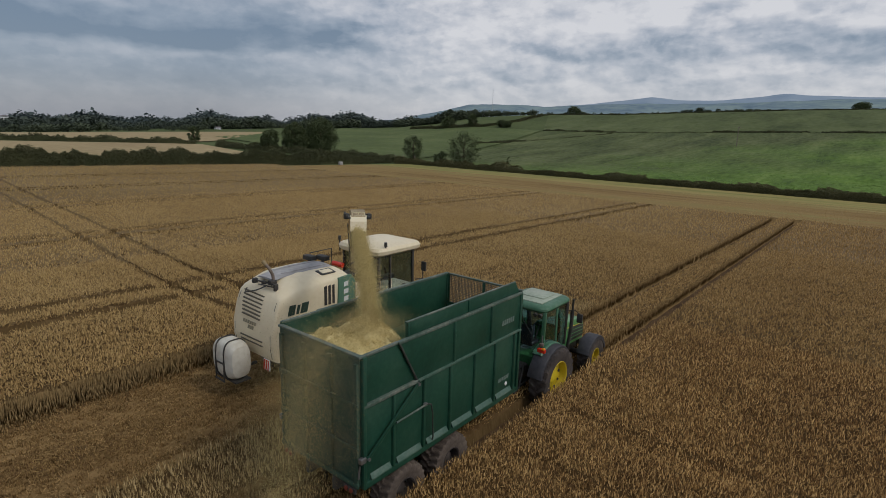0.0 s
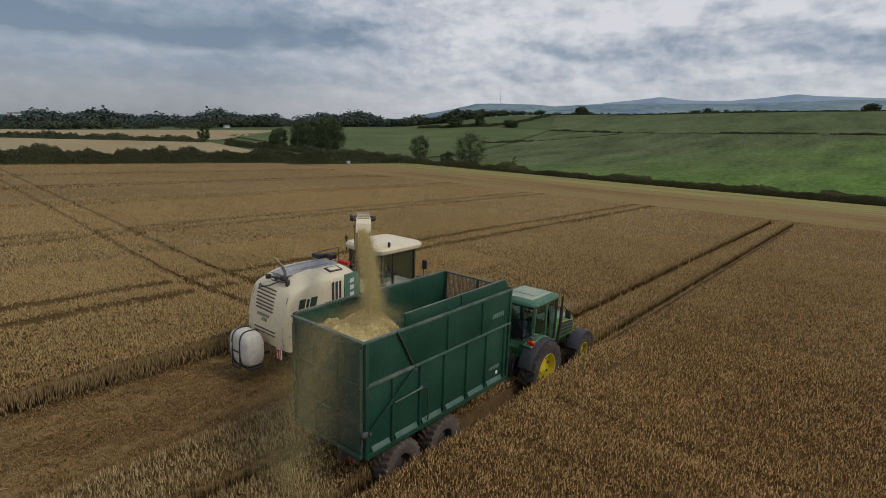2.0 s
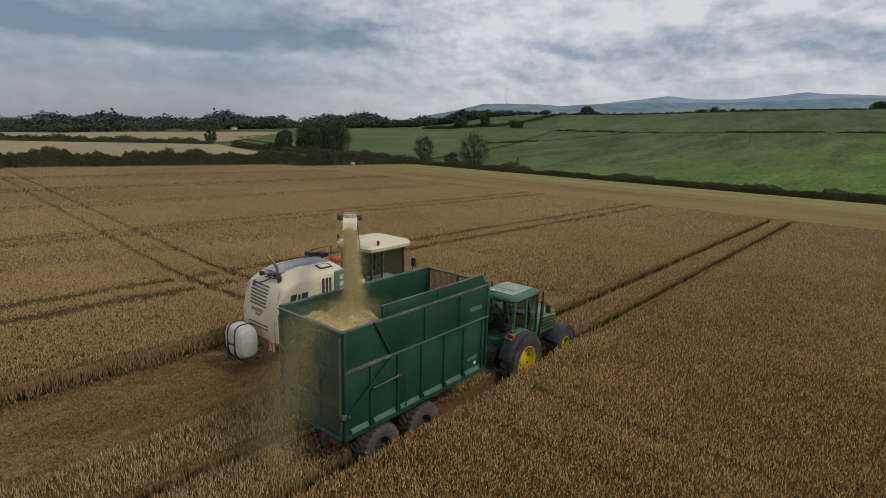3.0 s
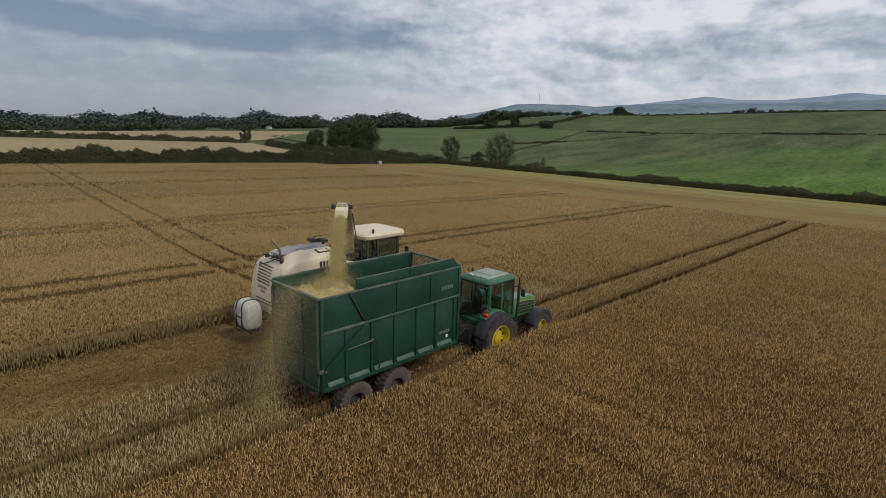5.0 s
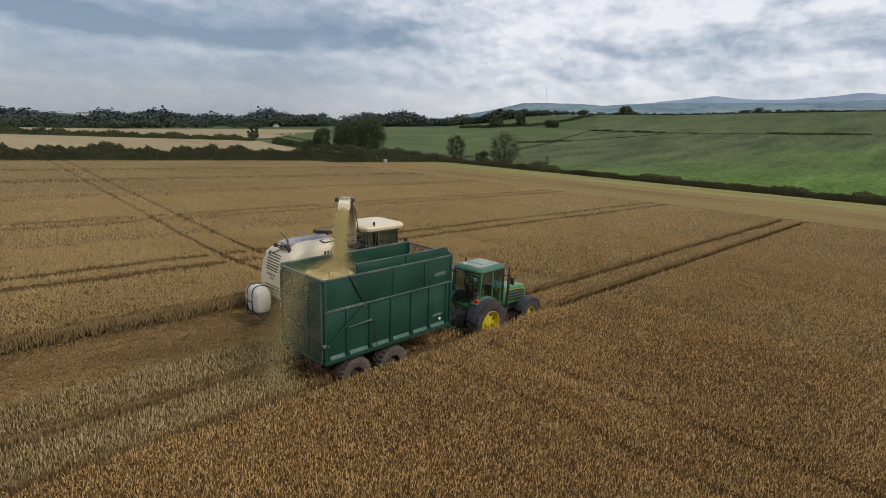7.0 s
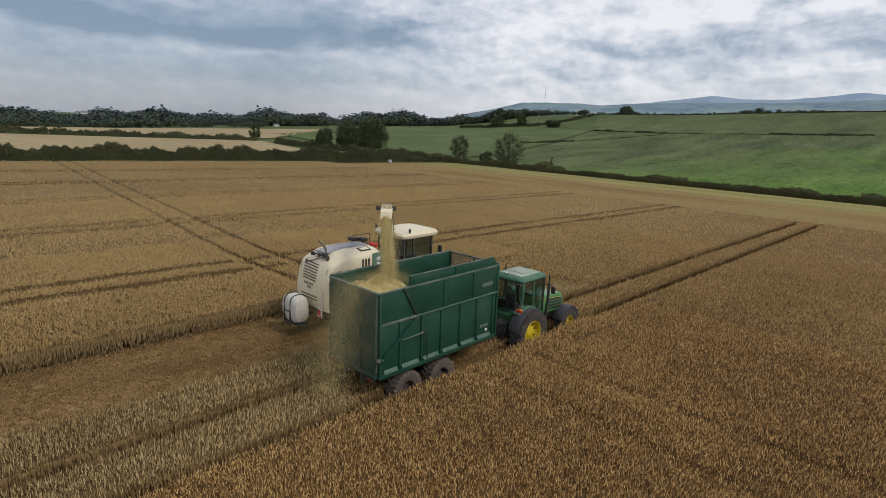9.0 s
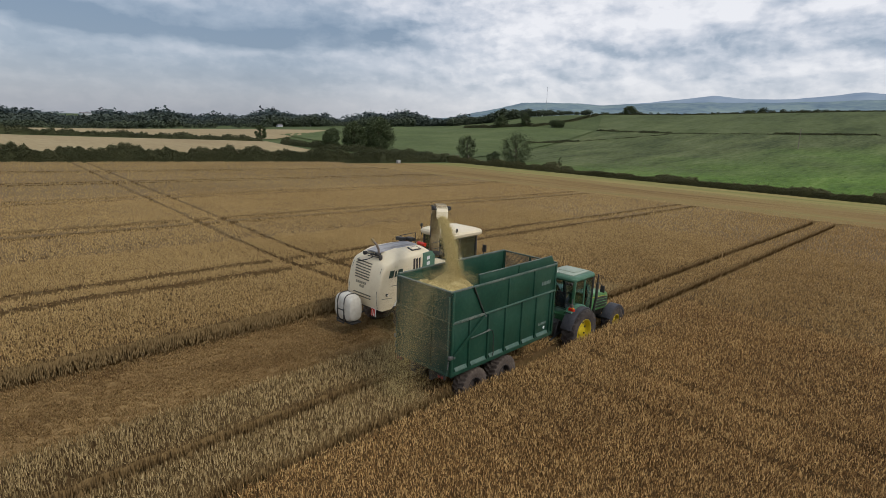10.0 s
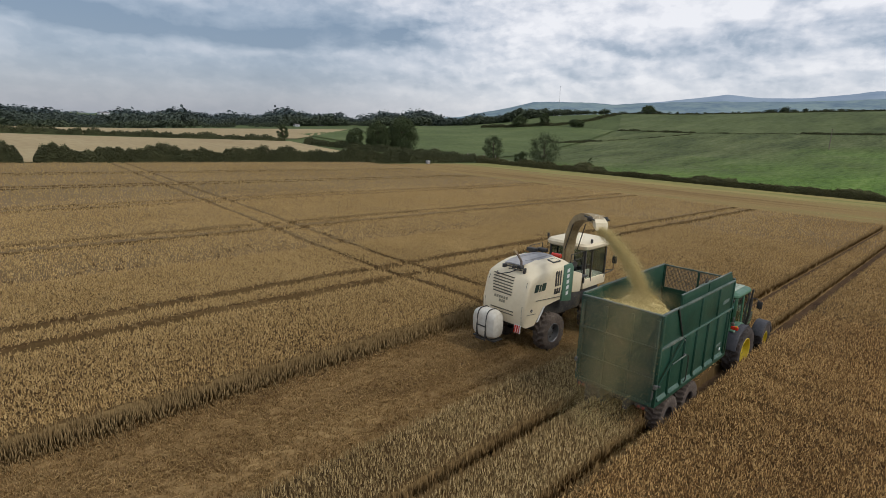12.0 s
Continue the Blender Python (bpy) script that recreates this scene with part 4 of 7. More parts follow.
SCRUB = "bushy scrub behind the headland hedge"
hedge((-74, 115.5), (-65, 116), 2.1, 3.0, 320, 0.13, SCRUB, name="scrub", ragged=0.6, mat=M_BRAMBLE)
hedge((-43, 116), (-33, 116), 1.3, 2.6, 320, 0.12, SCRUB, name="scrub", ragged=0.5, mat=M_BRAMBLE)
hedge((-26, 116), (-8, 116), 1.15, 2.6, 320, 0.12, SCRUB, name="scrub", ragged=0.6, mat=M_BRAMBLE)
hedge((-2, 116), (8, 116), 1.3, 2.6, 320, 0.12, SCRUB, name="scrub", ragged=0.5, mat=M_BRAMBLE)
hedge((-246, -70), (-240, -10), 2.2, 3.0, 20, 0.5, "low dark hedge between two stubble fields")
hedge((-240, -10), (-232, 36), 2.2, 3.0, 140, 0.22, "low dark hedge between two stubble fields", ragged=0.6)
hedge((-232, 36), (-204, 102), 1.8, 2.6, 130, 0.2, "low dark hedge between two stubble fields", ragged=0.7)
hedge((-190, 103), (-112, 118), 2.0, 3.0, 170, 0.19, "dark hedge beside the pasture", ragged=0.5)
hedge((-146, 206), (-130, 228), 1.0, 1.6, 90, 0.18, "thin hedge line across the green field", ragged=0.6)
hedge((-130, 228), (-108, 278), 0.5, 1.2, 60, 0.18, "thin hedge line across the green field", ragged=0.8)
hedge((-150, 279), (-108, 283.5), 1.0, 1.6, 90, 0.2, "thin hedge line across the green field", ragged=0.9)
hedge((-108, 283.5), (-62, 288.5), 0.5, 1.4, 70, 0.2, "thin hedge line across the green field", ragged=0.9)
hedge((-62, 288.5), (-22, 292.5), 1.0, 1.8, 90, 0.2, "thin hedge line across the green field", ragged=0.5)
hedge((-18, 293), (60, 300.5), 1.0, 1.8, 90, 0.2, "thin hedge line across the green field", ragged=0.6)
hedge((-262, 290), (-200, 288), 2.0, 3.0, 80, 0.3, "dark hedge along the pasture's far edge")
hedge((-200, 288), (-196, 330), 1.3, 3.0, 80, 0.3, "dark hedge climbing the slope")
hedge((-196, 330), (-208, 382), 1.6, 3.0, 80, 0.3, "dark hedge climbing the slope")
hedge((-215, 392), (-60, 425), 0.9, 3.0, 60, 0.35, "dark hedge along the skyline", ragged=0.7)
hedge((-60, 425), (30, 433), 0.7, 3.0, 60, 0.35, "dark hedge along the skyline", ragged=0.7)

# lush leaf clumps standing in the nearer part of the green field
n = 60000
cx, cy = rng.uniform(-95, 45, n), 116.5 + 120 * rng.random(n) ** 1.5
lush = 0.35 * np.sin(cx * 0.13 + 1.7 * np.sin(cy * 0.07)) * np.sin(cy * 0.11 + 1.4 * np.sin(cx * 0.06)) + 0.012 * (cx + 40) - 0.008 * (cy - 150)
held = lush + rng.normal(0, 0.5, n) > 0.25
cx, cy = cx[held], cy[held]
v, f = leaves(np.stack([cx, cy, land(cx, cy) + 0.40 + 0.05 * rng.random(len(cx)) ** 2], -1), 0.17, 0.15, 0.2)
tagged(new("crop_leaves", fast_mesh("crop_leaves", v, f, M_TUFT)), "lush green leaf clumps in the crop field", "crop", kind="stuff")


def tree(x, y, height, width, label, per=2400, size=0.30, clumps=16, trunk=0.25, sparse=0.0, group="", low=0.0):
    z = float(land(x, y))
    t = thing("tree", (x, y, z), label, "tree", group)
    bm = bmesh.new()
    lean = rng.normal(0, 0.03, 2) * height
    top = (x + lean[0], y + lean[1], z + height * 0.72)
    tube(bm, [(x, y, z - 0.2), (x + lean[0] * 0.3, y + lean[1] * 0.3, z + height * 0.3), top], [trunk, trunk * 0.75, trunk * 0.25], 9)
    cs, rs = [], []
    for k in range(clumps):
        u = 1 - 2 * (k + 0.5) / clumps
        a, mid, half = k * 2.4 + rng.uniform(-0.3, 0.3), (1 + low) / 2, (1 - low) / 2
        h = mid + half * 0.74 * u + rng.uniform(-0.04, 0.04)
        reach = width * 0.5 * 0.74 * math.sqrt(max(0.0, 1 - u * u)) * rng.uniform(0.75, 1.05)
        c = np.array([x + math.cos(a) * reach, y + math.sin(a) * reach, z + h * height])
        cs.append(c)
        rs.append(width * rng.uniform(0.10, 0.23))
        if k % 2 == 0:
            root = Vector((x, y, z + height * max(0.18, h * 0.55)))
            tube(bm, [root, root.lerp(Vector(c), 0.5) + Vector((0, 0, 0.05 * height)), Vector(c)], [trunk * 0.4, trunk * 0.25, trunk * 0.08], 6)
    part("trunk", bm, M_BARK, t)
    cs, rs = np.array(cs), np.array(rs)
    pick = rng.integers(0, clumps, per)
    d = rng.normal(0, 1, (per, 3))
    d /= np.linalg.norm(d, axis=1)[:, None]
    p = cs[pick] + d * (rs[pick] * rng.random(per) ** (0.4 + sparse))[:, None] * np.array([1, 1, 0.85]) * rng.uniform(0.8, 1.25, (per, 1))
    v, f = leaves(p, size, spread=0.45)
    ob = new("crown", fast_mesh("crown", v, f, M_TREE))
    ob.parent, ob.location = t, (-x, -y, -z)
    return t


# trees round the field's far corner
tree(-160, 128, 13.0, 13.0, "tall dense dark green oak beyond the hedge corner", 26000, 0.21, 40, 0.5, low=-0.2)
tree(-164, 119, 11.2, 10.5, "broad dark green oak beside a taller one", 19000, 0.21, 34, 0.45, low=-0.2)
tree(-166, 110, 8.4, 8.0, "smaller dark green field tree", 9000, 0.21, 22, 0.35, low=-0.1)
tree(-113, 128, 8.6, 7.4, "slim upright light green ash tree", 6500, 0.15, 26, 0.18, 0.2, low=-0.15)
tree(-93, 128.5, 9.8, 12.0, "open airy ash tree with gaps in its crown", 9000, 0.15, 38, 0.22, 0.45, low=-0.15)
tree(-100, 126, 3.8, 5.0, "low bushy thorn beside an ash tree", 2600, 0.15, 14, 0.15, low=-0.3)
tree(-219, 109, 6.8, 5.6, "small round field oak beside the stubble", 4000, 0.2, 14, 0.3)
tree(-76, 127, 3.6, 1.5, "thin young sapling by the hedge", 700, 0.12, 8, 0.07, 0.2)
tree(-206, 288, 9.0, 8.0, "dark round tree by the pasture edge", 3000, 0.3, 14, 0.35)
tree(-186, 291, 4.6, 7.0, "low dark thorn bush by the pasture edge", 2200, 0.3, 12, 0.3)
tree(-181, 290, 4.2, 6.0, "low dark thorn bush by the pasture edge", 2200, 0.3, 12, 0.3)
tree(-228, 290, 8.0, 12.0, "dark round tree by the pasture edge", 3600, 0.3, 16, 0.35)
tree(-198, 415, 6.8, 12.0, "lone oak on the skyline", 4200, 0.32, 18, 0.5, low=-0.1)
tree(-12, 437, 4.2, 11.0, "round oak on the skyline", 3000, 0.36, 14, 0.5)
tree(24, 437, 9.0, 14.0, "tall dark oak on the skyline", 4000, 0.38, 16, 0.5)


# far woods: belts of many crowns of coarse leaf sprays
def woods(name, ranges, label, mat=M_FARTREE):
    """Rounded crowns of unlike size, each a shell of small leaf sprays over a closed body."""
    pts, sizes = [], []
    for az0, az1, r0, r1, low, high, count in ranges:
        az, r = np.radians(rng.uniform(az0, az1, count)), rng.uniform(r0, r1, count)
        x, y = 12 - r * np.sin(az), -8 + r * np.cos(az)
        hgt = rng.uniform(low, high, count) * np.where(rng.random(count) < 0.08, 1.3, 1.0) * (0.85 + 0.2 * np.sin(az * 31) + 0.12 * np.sin(az * 77))
        for k in range(count):
            z0, m = float(land(x[k], y[k])), 210
            w = hgt[k] * rng.uniform(0.6, 1.15)
            d = rng.normal(0, 1, (m, 3))
            d /= np.linalg.norm(d, axis=1)[:, None]
            lobe = 1 + 0.16 * np.sin(d[:, 0] * 5 + k) * np.sin(d[:, 1] * 5 + 2 * k)
            pts.append(np.array([x[k], y[k], z0 + hgt[k] * 0.45]) + d * np.array([w, w, hgt[k] * 0.52]) * (np.minimum(lobe, 1.08) * rng.uniform(0.4, 1.0, m))[:, None])
            sizes.append(np.full(m, hgt[k] * 0.12))
    v, f = leaves(np.concatenate(pts), np.concatenate(sizes), 0.2, 0.35)
    return tagged(new(name, fast_mesh(name, v, f, mat)), label, "woods", kind="stuff")


woods("far_woods", [(40, 92, 660, 800, 10, 16, 420)], "belt of woodland along the skyline, grey-green with painted haze", M_FARTREE_HAZY)
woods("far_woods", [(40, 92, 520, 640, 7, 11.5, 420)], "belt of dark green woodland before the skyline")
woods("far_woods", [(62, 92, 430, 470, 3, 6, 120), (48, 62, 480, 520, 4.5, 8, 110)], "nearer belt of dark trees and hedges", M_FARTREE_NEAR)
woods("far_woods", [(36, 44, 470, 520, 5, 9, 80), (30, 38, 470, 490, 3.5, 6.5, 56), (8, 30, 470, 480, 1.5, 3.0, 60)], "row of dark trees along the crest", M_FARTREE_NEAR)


# hills on the horizon
def hills(name, profile, dist, mat, label, wob):
    az = np.linspace(-75, 100, 420)
    el = np.interp(az, [p[0] for p in profile], [p[1] for p in profile])
    el = el + wob * (np.sin(az * 1.7) * 0.5 + np.sin(az * 4.3 + 1) * 0.3 + np.sin(az * 9.1) * 0.2)
    rows = []
    for k, u in enumerate(np.linspace(0, 1, 14)):
        r = dist * (0.72 + 0.28 * u)
        z = 8.5 + dist * np.tan(np.radians(el)) * np.sin(u * math.pi / 2) ** 1.3 - 60 * (1 - u)
        a = np.radians(az)
        rows.append(np.stack([12 - r * np.sin(a), -8 + r * np.cos(a), z], -1))
    v = np.stack(rows, 0)
    i = np.arange(v.shape[0] * v.shape[1]).reshape(v.shape[:2])
    f = np.stack([i[:-1, :-1], i[1:, :-1], i[1:, 1:], i[:-1, 1:]], -1).reshape(-1, 4)
    return tagged(new(name, fast_mesh(name, v.reshape(-1, 3), f, mat, True)), label, "hills", kind="structure")


hills("backdrop_hills", [(-75, 2.0), (-20, 3.2), (0, 3.3), (6.4, 3.57), (8, 3.72), (9.6, 3.5), (12.8, 3.15), (16.2, 3.12), (18.8, 3.42), (21.8, 3.04), (24.3, 2.72), (28.9, 2.3), (34, 2.1), (37, 1.6), (42, 0.7), (49, 0.2), (70, -0.2), (100, -0.3)], 4600, M_HILL, "hills on the horizon, painted haze-blue", 0.02)
hills("backdrop_hills", [(-75, 1.5), (0, 3.2), (4, 3.25), (10, 3.0), (14, 2.85), (20, 2.8), (24, 2.66), (28.9, 2.36), (31.6, 2.5), (36.4, 2.44), (38.2, 1.95), (40.5, 1.45), (44, 0.7), (49.5, 0.3), (60, 0.0), (100, -0.4)], 3300, M_HILLNEAR, "nearer ridge painted slate-blue with haze, with dark woods below the hills", 0.035)


# ---- far buildings, posts ----
def far_house(az, r, size, wall_h, label, mat, roof_pitch=0.35, name="farmhouse"):
    a = radians(az)
    x, y = 12 - r * math.sin(a), -8 + r * math.cos(a)
    z = float(land(x, y))
    t = thing(name, (x, y, z), label, "building")
    w, d = size
    bm = bmesh.new()
    box(bm, (x, y, z + wall_h / 2), (d, w, wall_h))
    body = part("wall", bm, mat, t)
    bm = bmesh.new()
    prism(bm, [(x - d * 0.55, z + wall_h), (x + d * 0.55, z + wall_h), (x, z + wall_h + d * roof_pitch)], "y", y - w * 0.53, y + w * 0.53)
    part("roof", bm, M_FARROOF, t)
    for k in range(3):
        bm = bmesh.new()
        box(bm, (x + d * 0.5, y + (k - 1) * w * 0.3, z + wall_h * 0.55), (0.2, w * 0.12, wall_h * 0.3))
        part("window", bm, M_DARK, body)
    return t


far_house(77.1, 660, (9, 9), 10.0, "white industrial building far off among trees", M_FARWHITE, 0.1, "factory_building")
far_house(75.9, 665, (12, 8), 6.0, "low white industrial shed far off", M_FARWHITE, 0.1, "factory_building")
far_house(58.6, 500, (9, 5), 2.6, "low white farm shed before the woods", M_FARWHITE)
far_house(61.0, 470, (4, 3), 1.0, "small white cottage by the far stubble", M_FARWHITE)
far_house(36.3, 480, (5, 5), 2.4, "white farmhouse among trees on the crest", M_FARWHITE)
far_house(35.0, 480, (4, 5), 2.6, "white farmhouse among trees on the crest", M_FARWHITE)
px_, py_ = -40.0, 236.0
bm = bmesh.new()
rod(bm, (px_, py_, float(land(px_, py_)) - 0.2), (px_, py_, float(land(px_, py_)) + 8.2), 0.16, 0.11)
box(bm, (px_, py_, float(land(px_, py_)) + 7.8), (1.4, 0.1, 0.1))
solo("utility_pole", bm, M_POST, "thin weathered wooden pole in the green field", "pole")
mast_x, mast_y = 12 - 1400 * math.sin(radians(34.2)), -8 + 1400 * math.cos(radians(34.2))
mast_z = float(land(mast_x, mast_y))
radio_mast = thing("radio_mast", (mast_x, mast_y, mast_z), "thin grey radio mast far off on the skyline", "mast")
bm = bmesh.new()
rod(bm, (mast_x, mast_y, mast_z - 0.5), (mast_x, mast_y, 8.5 + 1400 * math.tan(radians(4.0))), 0.50, 0.22, seg=8)
part("pole", bm, M_FARMAST, radio_mast)
for k in range(3):
    bm = bmesh.new()
    lathe(bm, [(-0.4, 0.0), (-0.4, 0.9), (0.4, 0.9), (0.4, 0.0)], (mast_x, mast_y, mast_z + 70 + 8 * k), "z", 10, False)
    part("antenna_ring", bm, M_FARMAST, radio_mast)
bm = bmesh.new()
tz_ = float(land(-103.6, 87.0))
box(bm, (-101.0, 87.0, tz_ + 0.50), (0.8, 1.0, 0.9), 0.12)
water_butt = solo("water_butt", bm, M_ROOFGREY, "pale square plastic water butt beside the corner hedge", "water butt")
bm = bmesh.new()
rod(bm, (-101.0, 87.0, tz_ + 0.94), (-101.0, 87.0, tz_ + 1.02), 0.2, seg=14)
part("lid", bm, M_POST, water_butt)
for x, y, h in ((-119, 122, 1.9), (-116.5, 123, 1.7), (-113.5, 124, 1.6), (-107, 122, 1.9)):
    bm = bmesh.new()
    rod(bm, (x, y, float(land(x, y)) - 0.1), (x, y, float(land(x, y)) + h), 0.20, 0.17, seg=8)
    solo("gate_post", bm, M_POST, "pale weathered gatepost at the field corner", "post", group="gateposts at the corner")


# ---- wheels, shared by the machines ----
def wheel(parent, c, r, w, rim_r, tyre_mat, rim_mat, side, lugs=22, lug_h=0.035, chevron=True):
    """A farm wheel about an axle along x: hub > tyre, rim. side: +1 faces +x."""
    c = Vector(c)
    bm = bmesh.new()
    lathe(bm, [(-0.14 * w * side, 0.20 * r), (0.16 * w * side, 0.20 * r), (0.20 * w * side, 0.15 * r), (0.20 * w * side, 0.0)], c, "x", 20)
    for k in range(8):
        a = k * math.pi / 4
        p = c + Vector((0.13 * w * side, 0.155 * r * math.cos(a), 0.155 * r * math.sin(a)))
        rod(bm, p, p + Vector((0.06 * w * side, 0, 0)), 0.014 * r / 0.6, seg=6)
    hub = part("wheel", bm, rim_mat, parent)
    bm = bmesh.new()
    h = w / 2
    prof = [(-0.86, rim_r, 0), (-0.98, rim_r + (r - rim_r) * 0.35, 0), (-1.0, r - 0.13, 0), (-0.97, r - 0.09, 1)] + [(q, r - lug_h * (0.75 + 0.45 * q * q) - 0.012, 1) for q in (-0.9, -0.66, -0.42, -0.2, -0.05, 0.05, 0.2, 0.42, 0.66, 0.9)] + [(0.97, r - 0.09, 1), (1.0, r - 0.13, 0), (0.98, rim_r + (r - rim_r) * 0.35, 0), (0.86, rim_r, 0)]
    steps_round = lugs * 6
    rings = []
    for k in range(steps_round):
        ring, ang = [], 2 * math.pi * k / steps_round
        for q, rad, tread in prof:
            bar = (k / 6 + (0.55 if chevron else 0.1) * abs(q) + (0.5 if q > 0 else 0)) % 1.0
            rr = rad + (lug_h * 1.25 if tread and bar < 0.42 and abs(q) > 0.03 else 0)
            ring.append(bm.verts.new(c + Vector((q * h, rr * math.cos(ang), rr * math.sin(ang)))))
        rings.append(ring)
    for k in range(steps_round):
        ra, rb = rings[k], rings[(k + 1) % steps_round]
        for j in range(len(prof)):
            bm.faces.new((ra[j], ra[(j + 1) % len(prof)], rb[(j + 1) % len(prof)], rb[j]))
    part("tyre", bm, tyre_mat, hub)
    bm = bmesh.new()
    s = side
    lathe(bm, [(-h * 0.84, rim_r + 0.01), (-h * 0.80, rim_r - 0.03), (0.02 * s, rim_r * 0.86), (0.05 * s * w, rim_r * 0.80), (0.10 * s * w, rim_r * 0.36), (0.0, rim_r * 0.34)], c, "x", 40, False)
    lathe(bm, [(s * h * 0.84, rim_r + 0.012), (s * h * 0.90, rim_r - 0.012), (s * h * 0.80, rim_r - 0.04), (s * h * 0.42, rim_r * 0.90), (0.04 * s * w, rim_r * 0.84)], c, "x", 40, False)
    part("rim", bm, rim_mat, hub)
    for k in range(8):
        bm = bmesh.new()
        a = k * math.pi / 4 + 0.3
        p = c + Vector((0.085 * w * s, 0.66 * rim_r * math.cos(a), 0.66 * rim_r * math.sin(a)))
        box(bm, p, (0.05, 0.12 * rim_r, 0.16 * rim_r), 0.006, Matrix.Rotation(a - math.pi / 2, 4, "X"))
        part("rim_slot", bm, M_DARK, hub)
    return hub


# ---- the green grain trailer ----
LEN, HALF_W, FLOOR, MID, TOP = 5.5, 1.25, 1.30, 3.0, 3.98
trailer = thing("silage_trailer", (0, 2.0, soil(2.0)), "tall green steel silage trailer on two axles, loaded with chopped straw", "trailer")

for s, tag in ((1, "right"), (-1, "left")):
    top = TOP if s > 0 else 4.05
    bm = bmesh.new()
    prism(bm, [(0.0, FLOOR + 0.12), (LEN, FLOOR + 0.12), (LEN, MID), (0.0, MID)], "x", s * 1.17, s * 1.215, 0.004)
    part("lower_side", bm, M_TRAILER, trailer)
    bm = bmesh.new()
    prism(bm, [(1.46, MID), (LEN, MID), (LEN + 0.02, top), (0.94, top)], "x", s * 1.185, s * 1.232, 0.004)
    part("upper_side", bm, M_TRAILER, trailer)
    bm = bmesh.new()
    prism(bm, [(0.0, MID), (1.455, MID), (0.935, top), (0.0, top)], "x", s * 1.165, s * 1.198, 0.004)
    part("rear_upper_side", bm, M_TRAILER, trailer)
    bm = bmesh.new()
    rod(bm, (s * 1.235, 1.47, MID + 0.03), (s * 1.235, 0.95, top - 0.02), 0.022, seg=8)
    part("folding_edge", bm, M_DARK, trailer)
    # rails: a thicker ledge along the middle and a rolled top
    bm = bmesh.new()
    box(bm, (s * 1.235, LEN / 2 + 0.75, MID), (0.10, LEN - 1.5, 0.055), 0.012)
    part("mid_rail", bm, M_LEDGE, trailer, "scuffed green middle rail")
    bm = bmesh.new()
    box(bm, (s * 1.225, 0.74, MID - 0.005), (0.085, 1.5, 0.07), 0.012)
    part("mid_rail", bm, M_TRAILER_RIM, trailer, "scuffed middle rail")
    bm = bmesh.new()
    box(bm, (s * 1.215, 0.94 + (LEN - 0.94) / 2, top), (0.09, LEN - 0.90, 0.06), 0.012)
    part("top_rail", bm, M_TRAILER_RIM, trailer, "worn pale top rail")
    bm = bmesh.new()
    box(bm, (s * 1.19, 0.465, top + 0.002), (0.07, 0.95, 0.05), 0.01)
    part("top_rail", bm, M_TRAILER_RIM, trailer, "worn pale top rail")
    posts = [0.80, 1.71, 2.60, 3.52, 4.38, 5.26]
    for y in posts:
        bm = bmesh.new()
        prism(bm, [(s * 1.212, y - 0.045), (s * 1.268, y - 0.030), (s * 1.268, y + 0.030), (s * 1.212, y + 0.045)], "z", FLOOR + 0.10, MID - 0.045, 0.006)
        part("side_post", bm, M_TRAILER, trailer)
    for y in (2.69, 4.13):
        bm = bmesh.new()
        prism(bm, [(s * 1.23, y - 0.04), (s * 1.272, y - 0.026), (s * 1.272, y + 0.026), (s * 1.23, y + 0.04)], "z", MID + 0.045, top - 0.03, 0.006)
        part("side_post", bm, M_TRAILER, trailer)
    for y in (0.02, LEN - 0.03):
        bm = bmesh.new()
        box(bm, (s * 1.215, y, (FLOOR + top) / 2), (0.10, 0.09, top - FLOOR), 0.012)
        part("corner_post", bm, M_TRAILER, trailer)
    # sloping ledges between the posts
    ends = [0.08] + posts + [LEN - 0.09]
    for a, b in zip(ends, ends[1:]):
        if b - a < 0.3:
            continue
        bm = bmesh.new()
        prism(bm, [(s * 1.21, FLOOR + 0.24), (s * 1.275, FLOOR + 0.13), (s * 1.275, FLOOR + 0.10), (s * 1.21, FLOOR + 0.10)], "y", a + 0.10, b - 0.08, 0.006)
        part("floor_ledge", bm, M_LEDGE, trailer, "dusty ledge, painted paler for top light")
    bm = bmesh.new()
    box(bm, (s * 1.19, LEN / 2, FLOOR + 0.04), (0.13, LEN, 0.14), 0.012)
    part("floor_rail", bm, M_TRAILER, trailer)
    # diagonal ram arm of the tailgate
    bm = bmesh.new()
    d = Vector((0, 1.40, 1.02))
    box(bm, (s * 1.285, 0.76, 2.44), (0.04, d.length, 0.075), 0.008, Matrix.Rotation(math.atan2(1.02, 1.40), 4, "X"))
    part("tailgate_arm", bm, M_TRAILER, trailer)
    for y, z in ((0.07, 1.93), (1.46, 2.95)):
        bm = bmesh.new()
        rod(bm, (s * 1.23, y, z), (s * 1.33, y, z), 0.035, seg=12)
        part("arm_pin", bm, M_STEEL, trailer)

bm = bmesh.new()
tube(bm, [(1.29, 0.82, 2.36), (1.30, 1.2, 2.38), (1.31, 1.66, 2.41)], 0.022)
part("hydraulic_pipe", bm, M_TRAILER_RIM, trailer)
bm = bmesh.new()
box(bm, (1.29, 1.69, 2.41), (0.07, 0.09, 0.07), 0.012)
part("pipe_clamp", bm, M_STEEL, trailer)
bm = bmesh.new()
